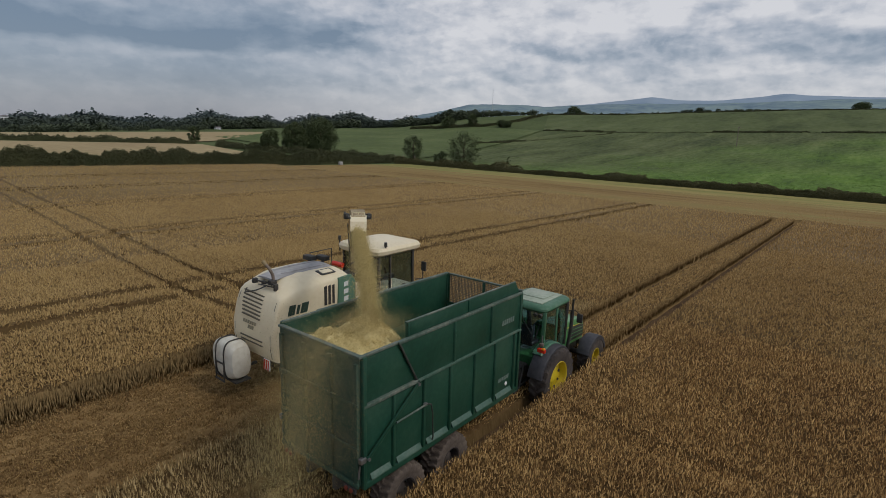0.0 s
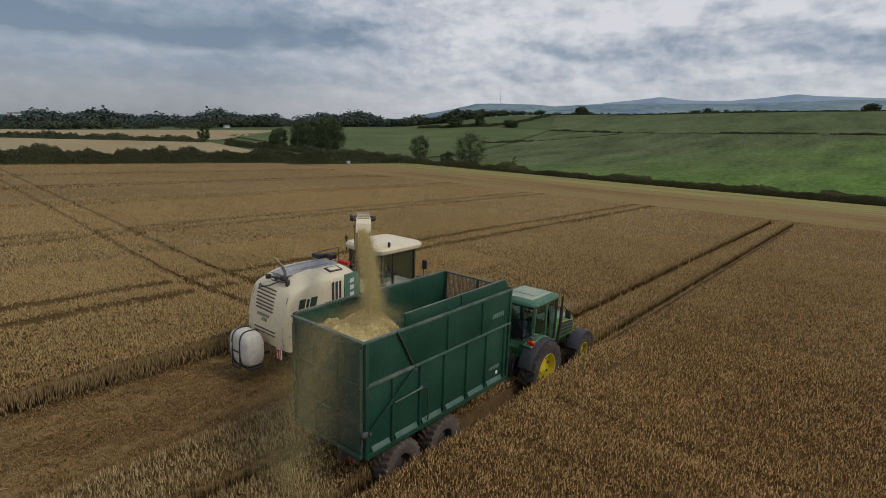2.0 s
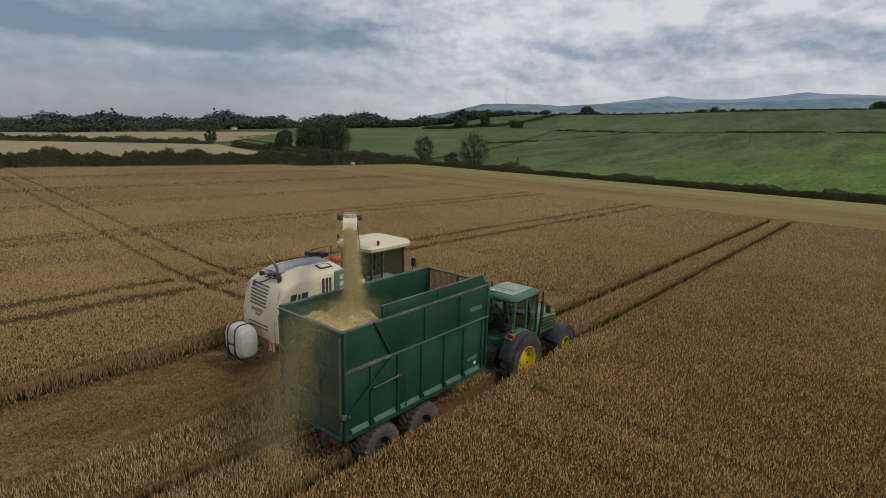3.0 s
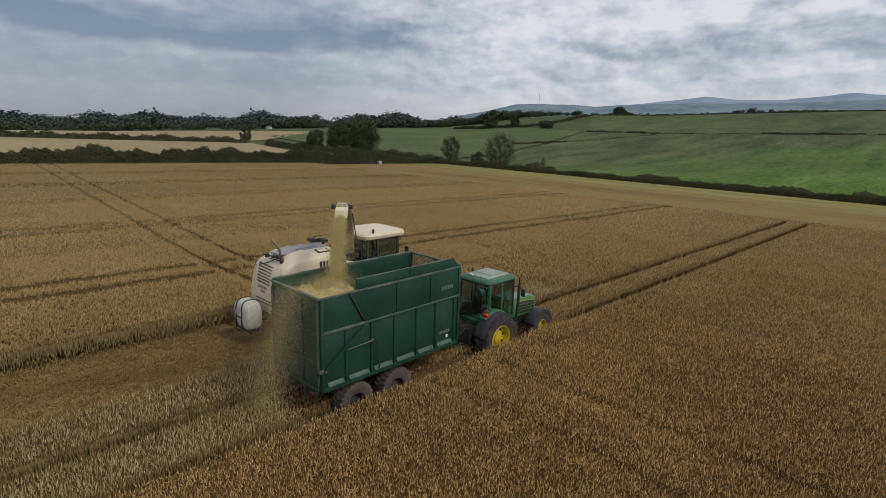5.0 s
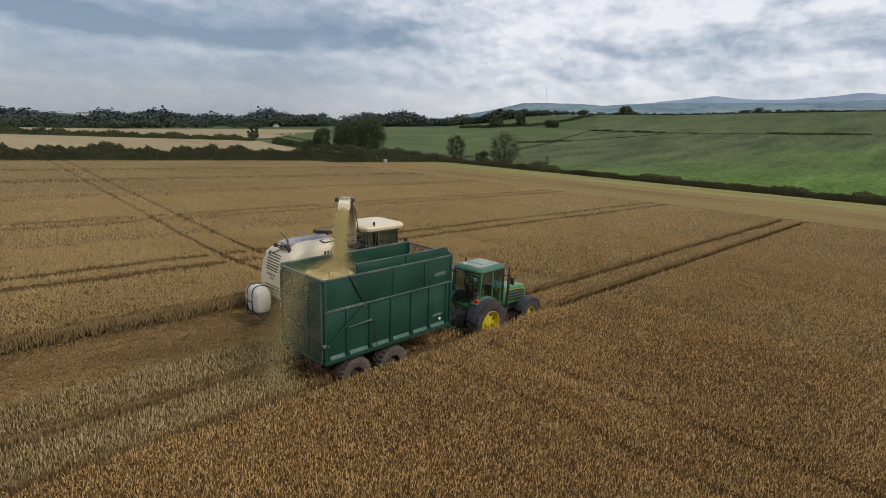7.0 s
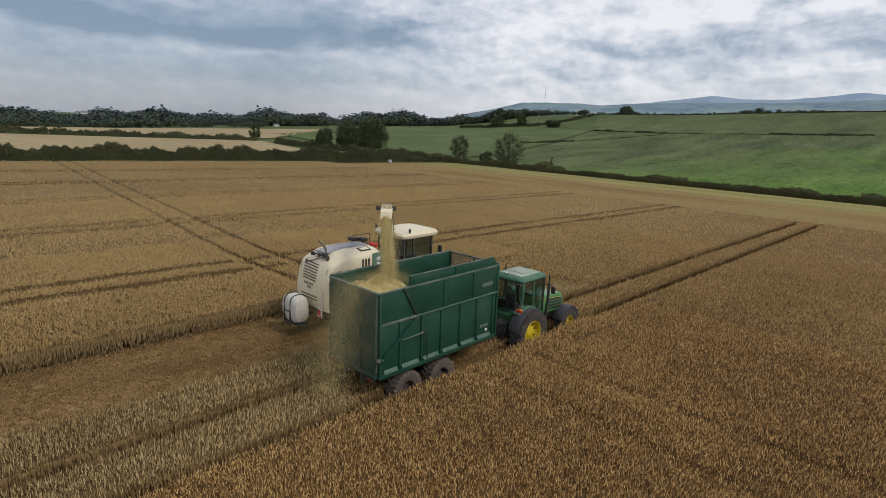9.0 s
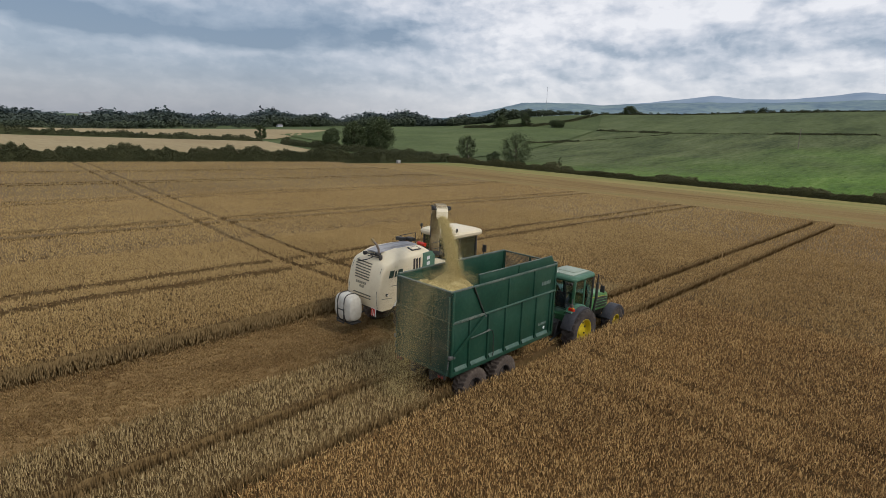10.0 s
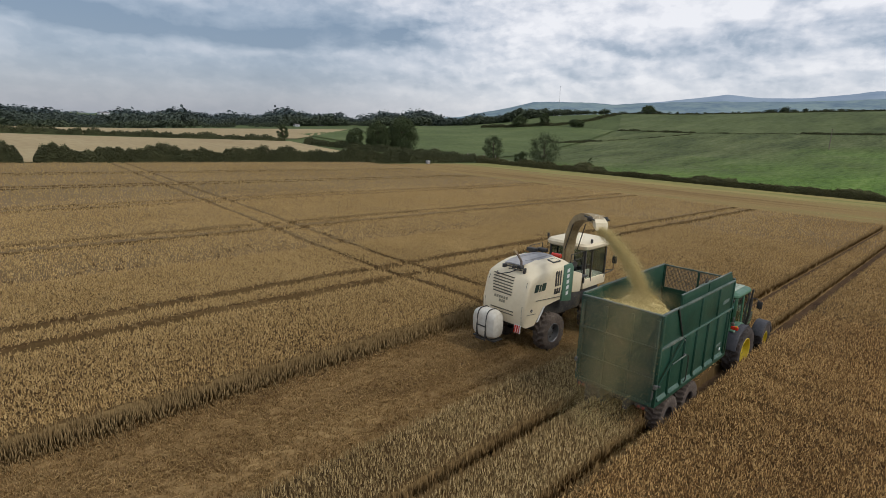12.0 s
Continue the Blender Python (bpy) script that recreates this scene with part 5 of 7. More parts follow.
tube(bm, [(1.31, 1.70, 2.42), (1.34, 1.82, 2.38), (1.34, 1.88, 2.15), (1.33, 1.90, 1.85), (1.30, 1.96, 1.55), (1.2, 2.0, 1.28)], 0.016)
part("hydraulic_hose", bm, M_DARK, trailer, "black rubber hose")
# raised board above the right side
bm = bmesh.new()
prism(bm, [(1.22, TOP + 0.015), (LEN - 0.02, TOP + 0.015), (LEN - 0.24, 4.31), (1.22, 4.29)], "x", 1.13, 1.165, 0.006)
ext = part("extension_board", bm, M_TRAILER, trailer)
bm = bmesh.new()
box(bm, (1.147, 3.24, 4.305), (0.055, 4.06, 0.03), 0.008)
part("board_edge", bm, M_TRAILER_RIM, ext)
for y in (1.26, 3.28):
    bm = bmesh.new()
    box(bm, (1.175, y, 4.15), (0.03, 0.05, 0.28), 0.006)
    part("board_strap", bm, M_TRAILER, ext)
# tailgate
bm = bmesh.new()
box(bm, (0, -0.035, (FLOOR + 3.97) / 2 + 0.02), (2.36, 0.045, 3.97 - FLOOR - 0.06), 0.008)
gate = part("tailgate", bm, M_GATE, trailer, "green tailgate caked with straw dust")
for x in (-1.13, -0.40, 0.40, 1.13):
    bm = bmesh.new()
    box(bm, (x, -0.085, (FLOOR + 3.9) / 2), (0.09, 0.06, 3.9 - FLOOR - 0.1), 0.01)
    part("gate_post", bm, M_GATE, gate)
for z, h in ((FLOOR + 0.08, 0.10), (2.15, 0.07), (MID + 0.03, 0.09)):
    bm = bmesh.new()
    box(bm, (0, -0.10, z), (2.40, 0.05, h), 0.01)
    part("gate_bar", bm, M_GATE, gate)
bm = bmesh.new()
box(bm, (0, -0.045, 3.99), (2.46, 0.10, 0.05), 0.012)
part("gate_top", bm, M_TRAILER_RIM, gate, "worn pale rim of the tailgate")
for s in (-1, 1):
    bm = bmesh.new()
    box(bm, (s * 1.24, -0.04, 1.93), (0.10, 0.14, 0.12), 0.02)
    rod(bm, (s * 1.20, -0.07, 1.80), (s * 1.20, -0.10, 1.55), 0.02)
    part("gate_latch", bm, M_STEEL, gate)
    bm = bmesh.new()
    box(bm, (s * 0.95, -0.10, FLOOR - 0.06), (0.34, 0.05, 0.12), 0.012)
    lamp_board = part("lamp_board", bm, M_DARK, trailer)
    for x in (0.88, 1.02):
        bm = bmesh.new()
        rod(bm, (s * x, -0.12, FLOOR - 0.06), (s * x, -0.15, FLOOR - 0.06), 0.045, seg=16)
        part("tail_lamp", bm, M_RED_DULL, lamp_board)
# front board with a mesh window
bm = bmesh.new()
box(bm, (0, LEN + 0.02, (FLOOR + 3.22) / 2), (2.40, 0.045, 3.22 - FLOOR), 0.008)
front = part("front_board", bm, M_TRAILER, trailer)
for x in (-1.17, 0.04, 1.17):
    bm = bmesh.new()
    box(bm, (x, LEN + 0.02, 3.63), (0.07, 0.06, 0.84), 0.01)
    part("window_post", bm, M_TRAILER, front)
bm = bmesh.new()
box(bm, (0, LEN + 0.02, 4.035), (2.46, 0.08, 0.05), 0.012)
part("window_rail", bm, M_TRAILER_RIM, front)
bm = bmesh.new()
for k in range(46):
    x = -1.13 + k * 0.0502
    box(bm, (x, LEN + 0.02, 3.62), (0.012, 0.012, 0.80))
for k in range(17):
    box(bm, (0, LEN + 0.028, 3.24 + k * 0.0485), (2.28, 0.010, 0.012))
part("wire_mesh", bm, M_MESH, front, "dusty wire mesh window", smooth=False)
bm = bmesh.new()
box(bm, (0, LEN / 2, FLOOR + 0.03), (2.34, LEN - 0.02, 0.07))
part("floor_plate", bm, M_TRAILER, trailer)
# chassis
for s in (-1, 1):
    bm = bmesh.new()
    box(bm, (s * 0.42, 2.9, 1.08), (0.12, 5.9, 0.30), 0.015)
    part("chassis_beam", bm, M_DARK, trailer)
    bm = bmesh.new()
    tube(bm, [(s * 0.40, 5.5, 1.0), (s * 0.30, 6.1, 0.85), (s * 0.05, 6.75, 0.55)], 0.08)
    part("drawbar", bm, M_TRAILER, trailer)
for y in (1.2, 2.76):
    bm = bmesh.new()
    rod(bm, (-0.95, y, 0.57), (0.95, y, 0.57), 0.065, seg=12)
    box(bm, (0.45, y, 0.78), (0.10, 0.7, 0.20), 0.02)
    box(bm, (-0.45, y, 0.78), (0.10, 0.7, 0.20), 0.02)
    part("axle", bm, M_DARK, trailer)
    for s in (-1, 1):
        wheel(trailer, (s * 1.0, y, soil(y) + 0.615), 0.62, 0.50, 0.30, M_RUBBER, M_RUBBER_DARK, s, 24, 0.03, True)
bm = bmesh.new()
lathe(bm, [(0, 0.055), (0.012, 0.055), (0.016, 0.045), (0.016, 0)], (1.222, 4.95, 1.67), "x", 20)
part("reflector", bm, M_WHITE, trailer, "round white reflector")


def lettering_bars(parent, mat, origin, right, upward, widths, height, lean=0.0, gap=0.3, depth=0.006):
    """Worn marks as plain slanted bars, one for each letter's width."""
    o, r, u = Vector(origin), Vector(right).normalized(), Vector(upward).normalized()
    x = 0.0
    for w in widths:
        bm = bmesh.new()
        q = [o + r * x, o + r * (x + w), o + r * (x + w + lean * height) + u * height, o + r * (x + lean * height) + u * height]
        panel(bm, q, depth)
        part("letter_bar", bm, mat, parent)
        x += w * (1 + gap)


lettering_bars(trailer, M_LETTER_PALE, (1.233, 4.62, 3.32), (0, 1, 0), (0, 0, 1), [0.07] * 6, 0.13, 0.1, 0.35)
lettering_bars(trailer, M_LETTER_PALE, (1.217, 4.60, 1.80), (0, 1, 0), (0, 0, 1), [0.06] * 6, 0.10, 0.1, 0.35)


# ---- the tractor ----
TZ = soil(9.0)
tractor = thing("tractor", (0, 9.2, TZ), "green farm tractor with yellow wheel rims and glazed cab", "tractor")
REAR_Y, FRONT_Y = 8.0, 10.92
for s in (-1, 1):
    wheel(tractor, (s * 0.99, REAR_Y, TZ + 0.90), 0.95, 0.56, 0.55, M_RUBBER_DARK, M_YELLOW, s, 20, 0.05)
    wheel(tractor, (s * 0.96, FRONT_Y, TZ + 0.67), 0.67, 0.44, 0.31, M_RUBBER_DARK, M_YELLOW, s, 18, 0.04)
bm = bmesh.new()
box(bm, (0, 8.4, TZ + 0.92), (0.62, 2.4, 0.62), 0.05)
box(bm, (0, 10.3, TZ + 0.88), (0.48, 2.0, 0.45), 0.04)
rod(bm, (-0.85, REAR_Y, TZ + 0.90), (0.85, REAR_Y, TZ + 0.90), 0.15, seg=16)
rod(bm, (-0.8, FRONT_Y, TZ + 0.66), (0.8, FRONT_Y, TZ + 0.66), 0.09, seg=12)
box(bm, (0, 11.55, TZ + 0.75), (0.6, 0.30, 0.42), 0.04)
part("chassis", bm, M_DARK, tractor)
# bonnet, falling towards the nose
bm = bmesh.new()


def bonnet_ring(y, w, z0, z1):
    r = 0.10
    return [(-w, y, z0), (-w, y, z1 - r * 1.3), (-w + r * 0.5, y, z1 - r * 0.4), (-w + r * 1.8, y, z1), (w - r * 1.8, y, z1), (w - r * 0.5, y, z1 - r * 0.4), (w, y, z1 - r * 1.3), (w, y, z0)]


loft(bm, [bonnet_ring(9.40, 0.44, TZ + 1.15, TZ + 2.02), bonnet_ring(10.2, 0.43, TZ + 1.12, TZ + 1.98), bonnet_ring(11.0, 0.40, TZ + 1.06, TZ + 1.88),
          bonnet_ring(11.42, 0.37, TZ + 1.02, TZ + 1.76), bonnet_ring(11.56, 0.32, TZ + 1.04, TZ + 1.58)])
hood = part("bonnet", bm, M_BONNET, tractor)
for s in (-1, 1):
    bm = bmesh.new()
    prism(bm, [(10.15, TZ + 1.22), (11.30, TZ + 1.16), (11.34, TZ + 1.56), (10.85, TZ + 1.70), (10.12, TZ + 1.72)], "x", s * 0.36, s * 0.437, 0.012)
    grille = part("side_grille", bm, M_DARK, hood, "dark bonnet side grille")
    for k in range(3):
        bm = bmesh.new()
        prism(bm, [(10.18, TZ + 1.32 + k * 0.14), (11.30, TZ + 1.26 + k * 0.12), (11.30, TZ + 1.285 + k * 0.12), (10.18, TZ + 1.35 + k * 0.14)], "x", s * 0.41, s * 0.448, 0.004)
        part("grille_slat", bm, M_BONNET, grille)
    bm = bmesh.new()
    prism(bm, [(9.55, TZ + 1.80), (11.20, TZ + 1.655), (11.20, TZ + 1.668), (9.55, TZ + 1.818)], "x", s * 0.425, s * 0.446)
    part("yellow_stripe", bm, M_YELLOW, hood)
    bm = bmesh.new()
    box(bm, (s * 0.20, 11.55, TZ + 1.40), (0.16, 0.05, 0.12), 0.02)
    part("headlight", bm, M_WHITE, hood)
bm = bmesh.new()
box(bm, (0, 11.56, TZ + 1.2), (0.5, 0.04, 0.28), 0.02)
part("front_grille", bm, M_DARK, hood)
# cab
CB, CF, CW = 7.70, 9.40, 0.80
bm = bmesh.new()
box(bm, (0, (CB + CF) / 2, TZ + 1.30), (1.30, CF - CB, 0.35), 0.05)
part("cab_floor", bm, M_TRACTOR, tractor)
for s in (-1, 1):
    for a, b, r in (((s * 0.74, CB + 0.02, TZ + 1.65), (s * 0.72, CB + 0.12, TZ + 2.95), 0.055), ((s * 0.78, 8.52, TZ + 1.45), (s * 0.74, 8.55, TZ + 2.95), 0.035), ((s * 0.62, CF + 0.03, TZ + 1.45), (s * 0.72, CF - 0.10, TZ + 2.95), 0.05)):
        bm = bmesh.new()
        box(bm, (0, 0, 0), (2 * r, 2 * r, (Vector(b) - Vector(a)).length), 0.015)
        bm.transform(Matrix.Translation((Vector(a) + Vector(b)) / 2) @ (Vector(b) - Vector(a)).to_track_quat("Z", "Y").to_matrix().to_4x4())
        part("pillar", bm, M_CABGREEN if a[1] < 9 else M_DARK, tractor)
bm = bmesh.new()
rings = []
for z, g in ((2.90, -0.05), (2.93, 0.01), (2.99, 0.045), (3.05, 0.035), (3.10, -0.01), (3.135, -0.09), (3.155, -0.22)):
    x, y0, y1, c = 0.76 + g, CB + 0.02 - g, CF + 0.0 + g, 0.24
    corner = [(c * (1 - math.sin(a)), c * (1 - math.cos(a))) for a in (0.0, 0.39, 0.785, 1.18, 1.571)]
    near = [(x - p, y0 + q) for p, q in corner]
    far = [(x - p, y1 - q) for p, q in corner[::-1]]
    rings.append([(p, q, TZ + z) for p, q in near + far] + [(-p, q, TZ + z) for p, q in far[::-1] + near[::-1]])
loft(bm, rings)
roof = part("cab_roof", bm, M_CABGREEN, tractor, "green cab roof with a pale top panel")
bm = bmesh.new()
box(bm, (0, 8.55, TZ + 3.15), (1.12, 1.32, 0.045), 0.015)
top_panel = part("roof_panel", bm, M_ROOFPANEL, roof, "pale roof panel")
bm = bmesh.new()
box(bm, (0, 8.70, TZ + 3.180), (0.80, 0.80, 0.024), 0.008)
part("roof_hatch", bm, M_ROOFPANEL, top_panel)
bm = bmesh.new()
box(bm, (-0.22, 7.84, TZ + 3.19), (0.13, 0.10, 0.06), 0.015)
part("work_light", bm, M_WHITE, roof)
bm = bmesh.new()
rod(bm, (-0.62, 8.35, TZ + 3.12), (-0.62, 8.35, TZ + 3.26), 0.045, seg=14)
rod(bm, (-0.62, 8.35, TZ + 3.26), (-0.62, 8.35, TZ + 3.34), 0.03, 0.02, seg=14)
part("beacon", bm, M_DARK, roof)
for s in (-1, 1):
    for x in (0.5, 0.66):
        bm = bmesh.new()
        rod(bm, (s * x, 7.69, TZ + 2.88), (s * x, 7.60, TZ + 2.86), 0.05, 0.058, seg=14)
        part("rear_work_lamp", bm, M_DARK, roof)
# glass panes
panes = [[(-0.70, CB + 0.04, TZ + 1.70), (0.70, CB + 0.04, TZ + 1.70), (0.68, CB + 0.12, TZ + 2.90), (-0.68, CB + 0.12, TZ + 2.90)],
         [(-0.58, CF + 0.02, TZ + 1.75), (0.58, CF + 0.02, TZ + 1.75), (0.66, CF - 0.09, TZ + 2.90), (-0.66, CF - 0.09, TZ + 2.90)]]
for s in (-1, 1):
    panes.append([(s * 0.755, CB + 0.10, TZ + 1.75), (s * 0.775, 8.48, TZ + 1.65), (s * 0.735, 8.50, TZ + 2.90), (s * 0.725, CB + 0.18, TZ + 2.90)])
    panes.append([(s * 0.775, 8.56, TZ + 1.50), (s * 0.655, CF - 0.03, TZ + 1.50), (s * 0.725, CF - 0.14, TZ + 2.90), (s * 0.735, 8.58, TZ + 2.90)])
for q in panes:
    bm = bmesh.new()
    panel(bm, q, 0.006)
    pane = part("window_pane", bm, M_GLASS, tractor)
    pane.visible_shadow = False
# inside: seat, wheel, console
bm = bmesh.new()
box(bm, (0, 8.25, TZ + 1.72), (0.50, 0.50, 0.14), 0.05)
box(bm, (0, 8.02, TZ + 2.05), (0.48, 0.13, 0.60), 0.05)
part("driver_seat", bm, M_FENDER, tractor)
bm = bmesh.new()
lathe(bm, [(-0.015, 0.17), (0.0, 0.19), (0.015, 0.17)], (0, 0, 0), "z", 20)
rod(bm, (0, 0, 0), (0, 0.0, -0.5), 0.03)
bm.transform(Matrix.Translation((0, 8.85, TZ + 2.08)) @ Matrix.Rotation(radians(-30), 4, "X"))
part("steering_column", bm, M_DARK, tractor)
# wiper across the rear window
bm = bmesh.new()
rod(bm, (-0.05, CB + 0.0, TZ + 2.72), (0.38, CB - 0.02, TZ + 2.2), 0.012)
part("wiper", bm, M_DARK, tractor)


def arch(bm, c, r, x0, x1, a0, a1, thick, n=16, drop=0.05):
    """A mudguard: a curved plate over a wheel, between two angles from the front horizontal, with turned-down edges."""
    secs = []
    for k in range(n + 1):
        a = radians(a0 + (a1 - a0) * k / n)
        d = Vector((0, math.cos(a), math.sin(a)))
        o = Vector(c)
        lo, hi = min(x0, x1), max(x0, x1)
        e = 0.05
        secs.append([o + d * (r - drop) + Vector((lo, 0, 0)), o + d * r + Vector((lo + 0.01, 0, 0)), o + d * (r + thick) + Vector((lo + e, 0, 0)), o + d * (r + thick) + Vector((hi - e, 0, 0)),
                     o + d * r + Vector((hi - 0.01, 0, 0)), o + d * (r - drop) + Vector((hi, 0, 0)), o + d * (r - drop) + Vector((hi - 0.02, 0, 0)), o + d * (r - 0.005) + Vector((hi - e, 0, 0)),
                     o + d * (r - 0.005) + Vector((lo + e, 0, 0)), o + d * (r - drop) + Vector((lo + 0.02, 0, 0))])
    loft(bm, secs)
    return bm


for s in (-1, 1):
    bm = bmesh.new()
    arch(bm, (0, REAR_Y, TZ + 0.90), 1.0, s * 0.66, s * 1.16, 34, 165, 0.025, 18, 0.06)
    guard = part("rear_mudguard", bm, M_FENDER, tractor)
    bm = bmesh.new()
    arch(bm, (0, REAR_Y, TZ + 0.90), 1.04, s * 0.58, s * 0.94, 46, 126, 0.03, 14, 0.10)
    part("mudguard_cover", bm, M_CABGREEN, guard, "green inner mudguard")
    bm = bmesh.new()
    box(bm, (s * 0.93, 7.36, TZ + 1.93), (0.26, 0.12, 0.13), 0.03)
    lamp = part("tail_lamp", bm, M_RED, guard, "red tail lamp")
    bm = bmesh.new()
    box(bm, (s * 1.00, 7.33, TZ + 2.0), (0.09, 0.10, 0.06), 0.02)
    part("indicator_lens", bm, M_ORANGE, lamp, "orange indicator lens")
    bm = bmesh.new()
    box(bm, (s * 0.77, 7.66, TZ + 2.14), (0.04, 0.04, 0.26), 0.012)
    part("lamp_bracket", bm, M_STEEL, guard, "thin grey lamp bracket")
    bm = bmesh.new()
    box(bm, (s * 0.78, 7.62, TZ + 1.99), (0.13, 0.09, 0.10), 0.02)
    part("marker_lamp", bm, M_RUST, guard, "dull brown marker lamp")
    bm = bmesh.new()
    arch(bm, (0, FRONT_Y, TZ + 0.67), 0.74, s * 0.73, s * 1.19, 12, 160, 0.022, 14, 0.12)
    part("front_mudguard", bm, M_FENDER, tractor)
    bm = bmesh.new()
    tube(bm, [(s * 0.70, CF - 0.08, TZ + 2.62), (s * 0.95, CF + 0.02, TZ + 2.68), (s * 1.10, CF + 0.02, TZ + 2.58)], 0.016)
    arm = part("mirror_arm", bm, M_DARK, tractor)
    bm = bmesh.new()
    box(bm, (s * 1.12, CF + 0.02, TZ + 2.44), (0.20, 0.07, 0.30), 0.03)
    part("wing_mirror", bm, M_DARK, arm)
    for k in range(3):
        bm = bmesh.new()
        box(bm, (s * 0.78, 9.32, TZ + 0.62 + k * 0.26), (0.30, 0.26, 0.035), 0.01)
        part("cab_step", bm, M_DARK, tractor)
bm = bmesh.new()
tube(bm, [(0.60, 9.78, TZ + 1.2), (0.68, 9.72, TZ + 1.65), (0.72, 9.70, TZ + 1.9)], 0.055, 12)
tube(bm, [(0.72, 9.70, TZ + 1.86), (0.73, 9.69, TZ + 2.55)], 0.062, 14)
tube(bm, [(0.73, 9.69, TZ + 2.54), (0.74, 9.68, TZ + 2.84), (0.78, 9.60, TZ + 2.96)], 0.036, 12)
part("exhaust_stack", bm, M_DARK, tractor)
bm = bmesh.new()
box(bm, (0.62, 9.3, TZ + 0.88), (0.36, 0.75, 0.42), 0.06)
part("fuel_tank", bm, M_DARK, tractor)
bm = bmesh.new()
for s in (-1, 1):
    rod(bm, (s * 0.35, 7.6, TZ + 0.75), (s * 0.42, 6.75, TZ + 0.62), 0.035)
    rod(bm, (s * 0.40, 7.1, TZ + 0.68), (s * 0.32, 7.45, TZ + 1.35), 0.03)
rod(bm, (0, 7.5, TZ + 0.55), (0, 6.7, TZ + 0.55), 0.05)
part("hitch_links", bm, M_DARK, tractor)
for k in range(4):
    bm = bmesh.new()
    x = -0.22 + k * 0.14
    tube(bm, [(x, 7.35, TZ + 1.5), (x * 0.8, 6.9, TZ + 1.12), (x * 0.5, 6.3, TZ + 1.0), (x * 0.6, 5.7, TZ + 1.2)], 0.015)
    part("hydraulic_hose", bm, M_DARK, tractor)


# ---- the forage harvester ----
HX = -6.0
harvester = thing("forage_harvester", (HX, 5.5, soil(5.5)), "cream self-propelled forage harvester with green side panel, blowing chopped straw", "harvester")


def bow(z):
    """How far the rear face bows forward at a height: it stands out most at its middle."""
    return 0.09 * ((z - 1.85) / 0.65) ** 2


def rear_y(z):
    return 2.20 + bow(z)


def hood_ring(y, w, z0, shoulder, crown, bowed=0.0):
    """One section of the engine hood: full sides, rounded shoulders, crowned top."""
    pts = []
    for s in (-1, 1):
        pts.append([(s * w * 0.95, z0), (s * w * 0.99, z0 + 0.42), (s * w, z0 + 0.85), (s * w, shoulder - 0.34), (s * (w - 0.006), shoulder - 0.07), (s * (w - 0.05), shoulder), (s * w * 0.72, crown - 0.075), (s * w * 0.40, crown - 0.02)])
    ring = pts[0] + [(0.0, crown)] + pts[1][::-1]
    return [(HX + x, y + bowed * bow(z), z) for x, z in ring]


HOOD = [(2.20, 0.985, 1.24, 3.02, 3.14, 1.0), (2.212, 1.025, 1.23, 3.06, 3.18, 1.0), (2.25, 1.058, 1.21, 3.10, 3.235, 0.97), (2.34, 1.076, 1.17, 3.16, 3.32, 0.9), (2.90, 1.09, 1.18, 3.27, 3.52, 0.3),
        (3.15, 1.10, 1.45, 3.30, 3.56, 0.1), (3.6, 1.12, 1.85, 3.33, 3.60, 0.0), (4.4, 1.16, 1.95, 3.38, 3.60, 0.0), (5.0, 1.17, 1.95, 3.40, 3.56, 0.0)]
bm = bmesh.new()
loft(bm, [hood_ring(*h) for h in HOOD], cap=False)
for h in (HOOD[0], HOOD[-1]):                  # the ends close in strips, so that the bowed face stays smooth
    end = [bm.verts.new(p) for p in hood_ring(*h)]
    for k in range(8):
        bm.faces.new([end[k], end[k + 1], end[-2 - k], end[-1 - k]] if k < 7 else [end[7], end[8], end[9]])
bmesh.ops.remove_doubles(bm, verts=bm.verts, dist=0.0005)
hoodh = part("engine_hood", bm, M_CREAM, harvester)
bm = bmesh.new()
loft(bm, [[(HX + x * w, y, z + dz) for x, z in ((-0.60, 0.0), (-0.45, 0.045), (-0.05, 0.075), (0.28, 0.055), (0.40, 0.02), (0.0, 0.01))] for y, w, dz in ((2.78, 0.86, 3.455), (3.3, 0.98, 3.535), (4.0, 1.05, 3.572), (4.9, 1.08, 3.555))])
part("hood_top", bm, M_ROOFGREY, hoodh, "grey panelled bonnet top")
for x in (-0.28, 0.28):
    bm = bmesh.new()
    box(bm, (HX + x, 3.95, 3.635), (0.03, 1.7, 0.02), 0.006)
    part("top_rib", bm, M_ROOFGREY, hoodh)
bm = bmesh.new()
box(bm, (HX + 0.76, 4.40, 3.545), (0.34, 0.56, 0.03), 0.01, Matrix.Rotation(radians(12), 4, "Y"))
hatch = part("top_hatch", bm, M_DARK, hoodh)
bm = bmesh.new()
box(bm, (HX + 0.765, 4.40, 3.563), (0.22, 0.40, 0.02), 0.006, Matrix.Rotation(radians(12), 4, "Y"))
part("hatch_cover", bm, M_CREAM, hatch)
# shaded gaps of the cooling louvres on the rear face, put in as dark strips
for k in range(7):
    z = 2.40 + k * 0.108
    bm = bmesh.new()
    box(bm, (HX - 0.12 - 0.02 * k, rear_y(z), z), (1.02 - 0.05 * (5 - k) * 0.4, 0.05, 0.04), 0.008, Matrix.Rotation(radians(2), 4, "Y"))
    part("rear_louvre", bm, M_SLAT, hoodh)
for k in range(2):
    bm = bmesh.new()
    box(bm, (HX - 0.05, rear_y(1.62 + k * 0.13), 1.62 + k * 0.13), (1.15, 0.04, 0.04), 0.008)
    part("rear_slot", bm, M_SLAT, hoodh)
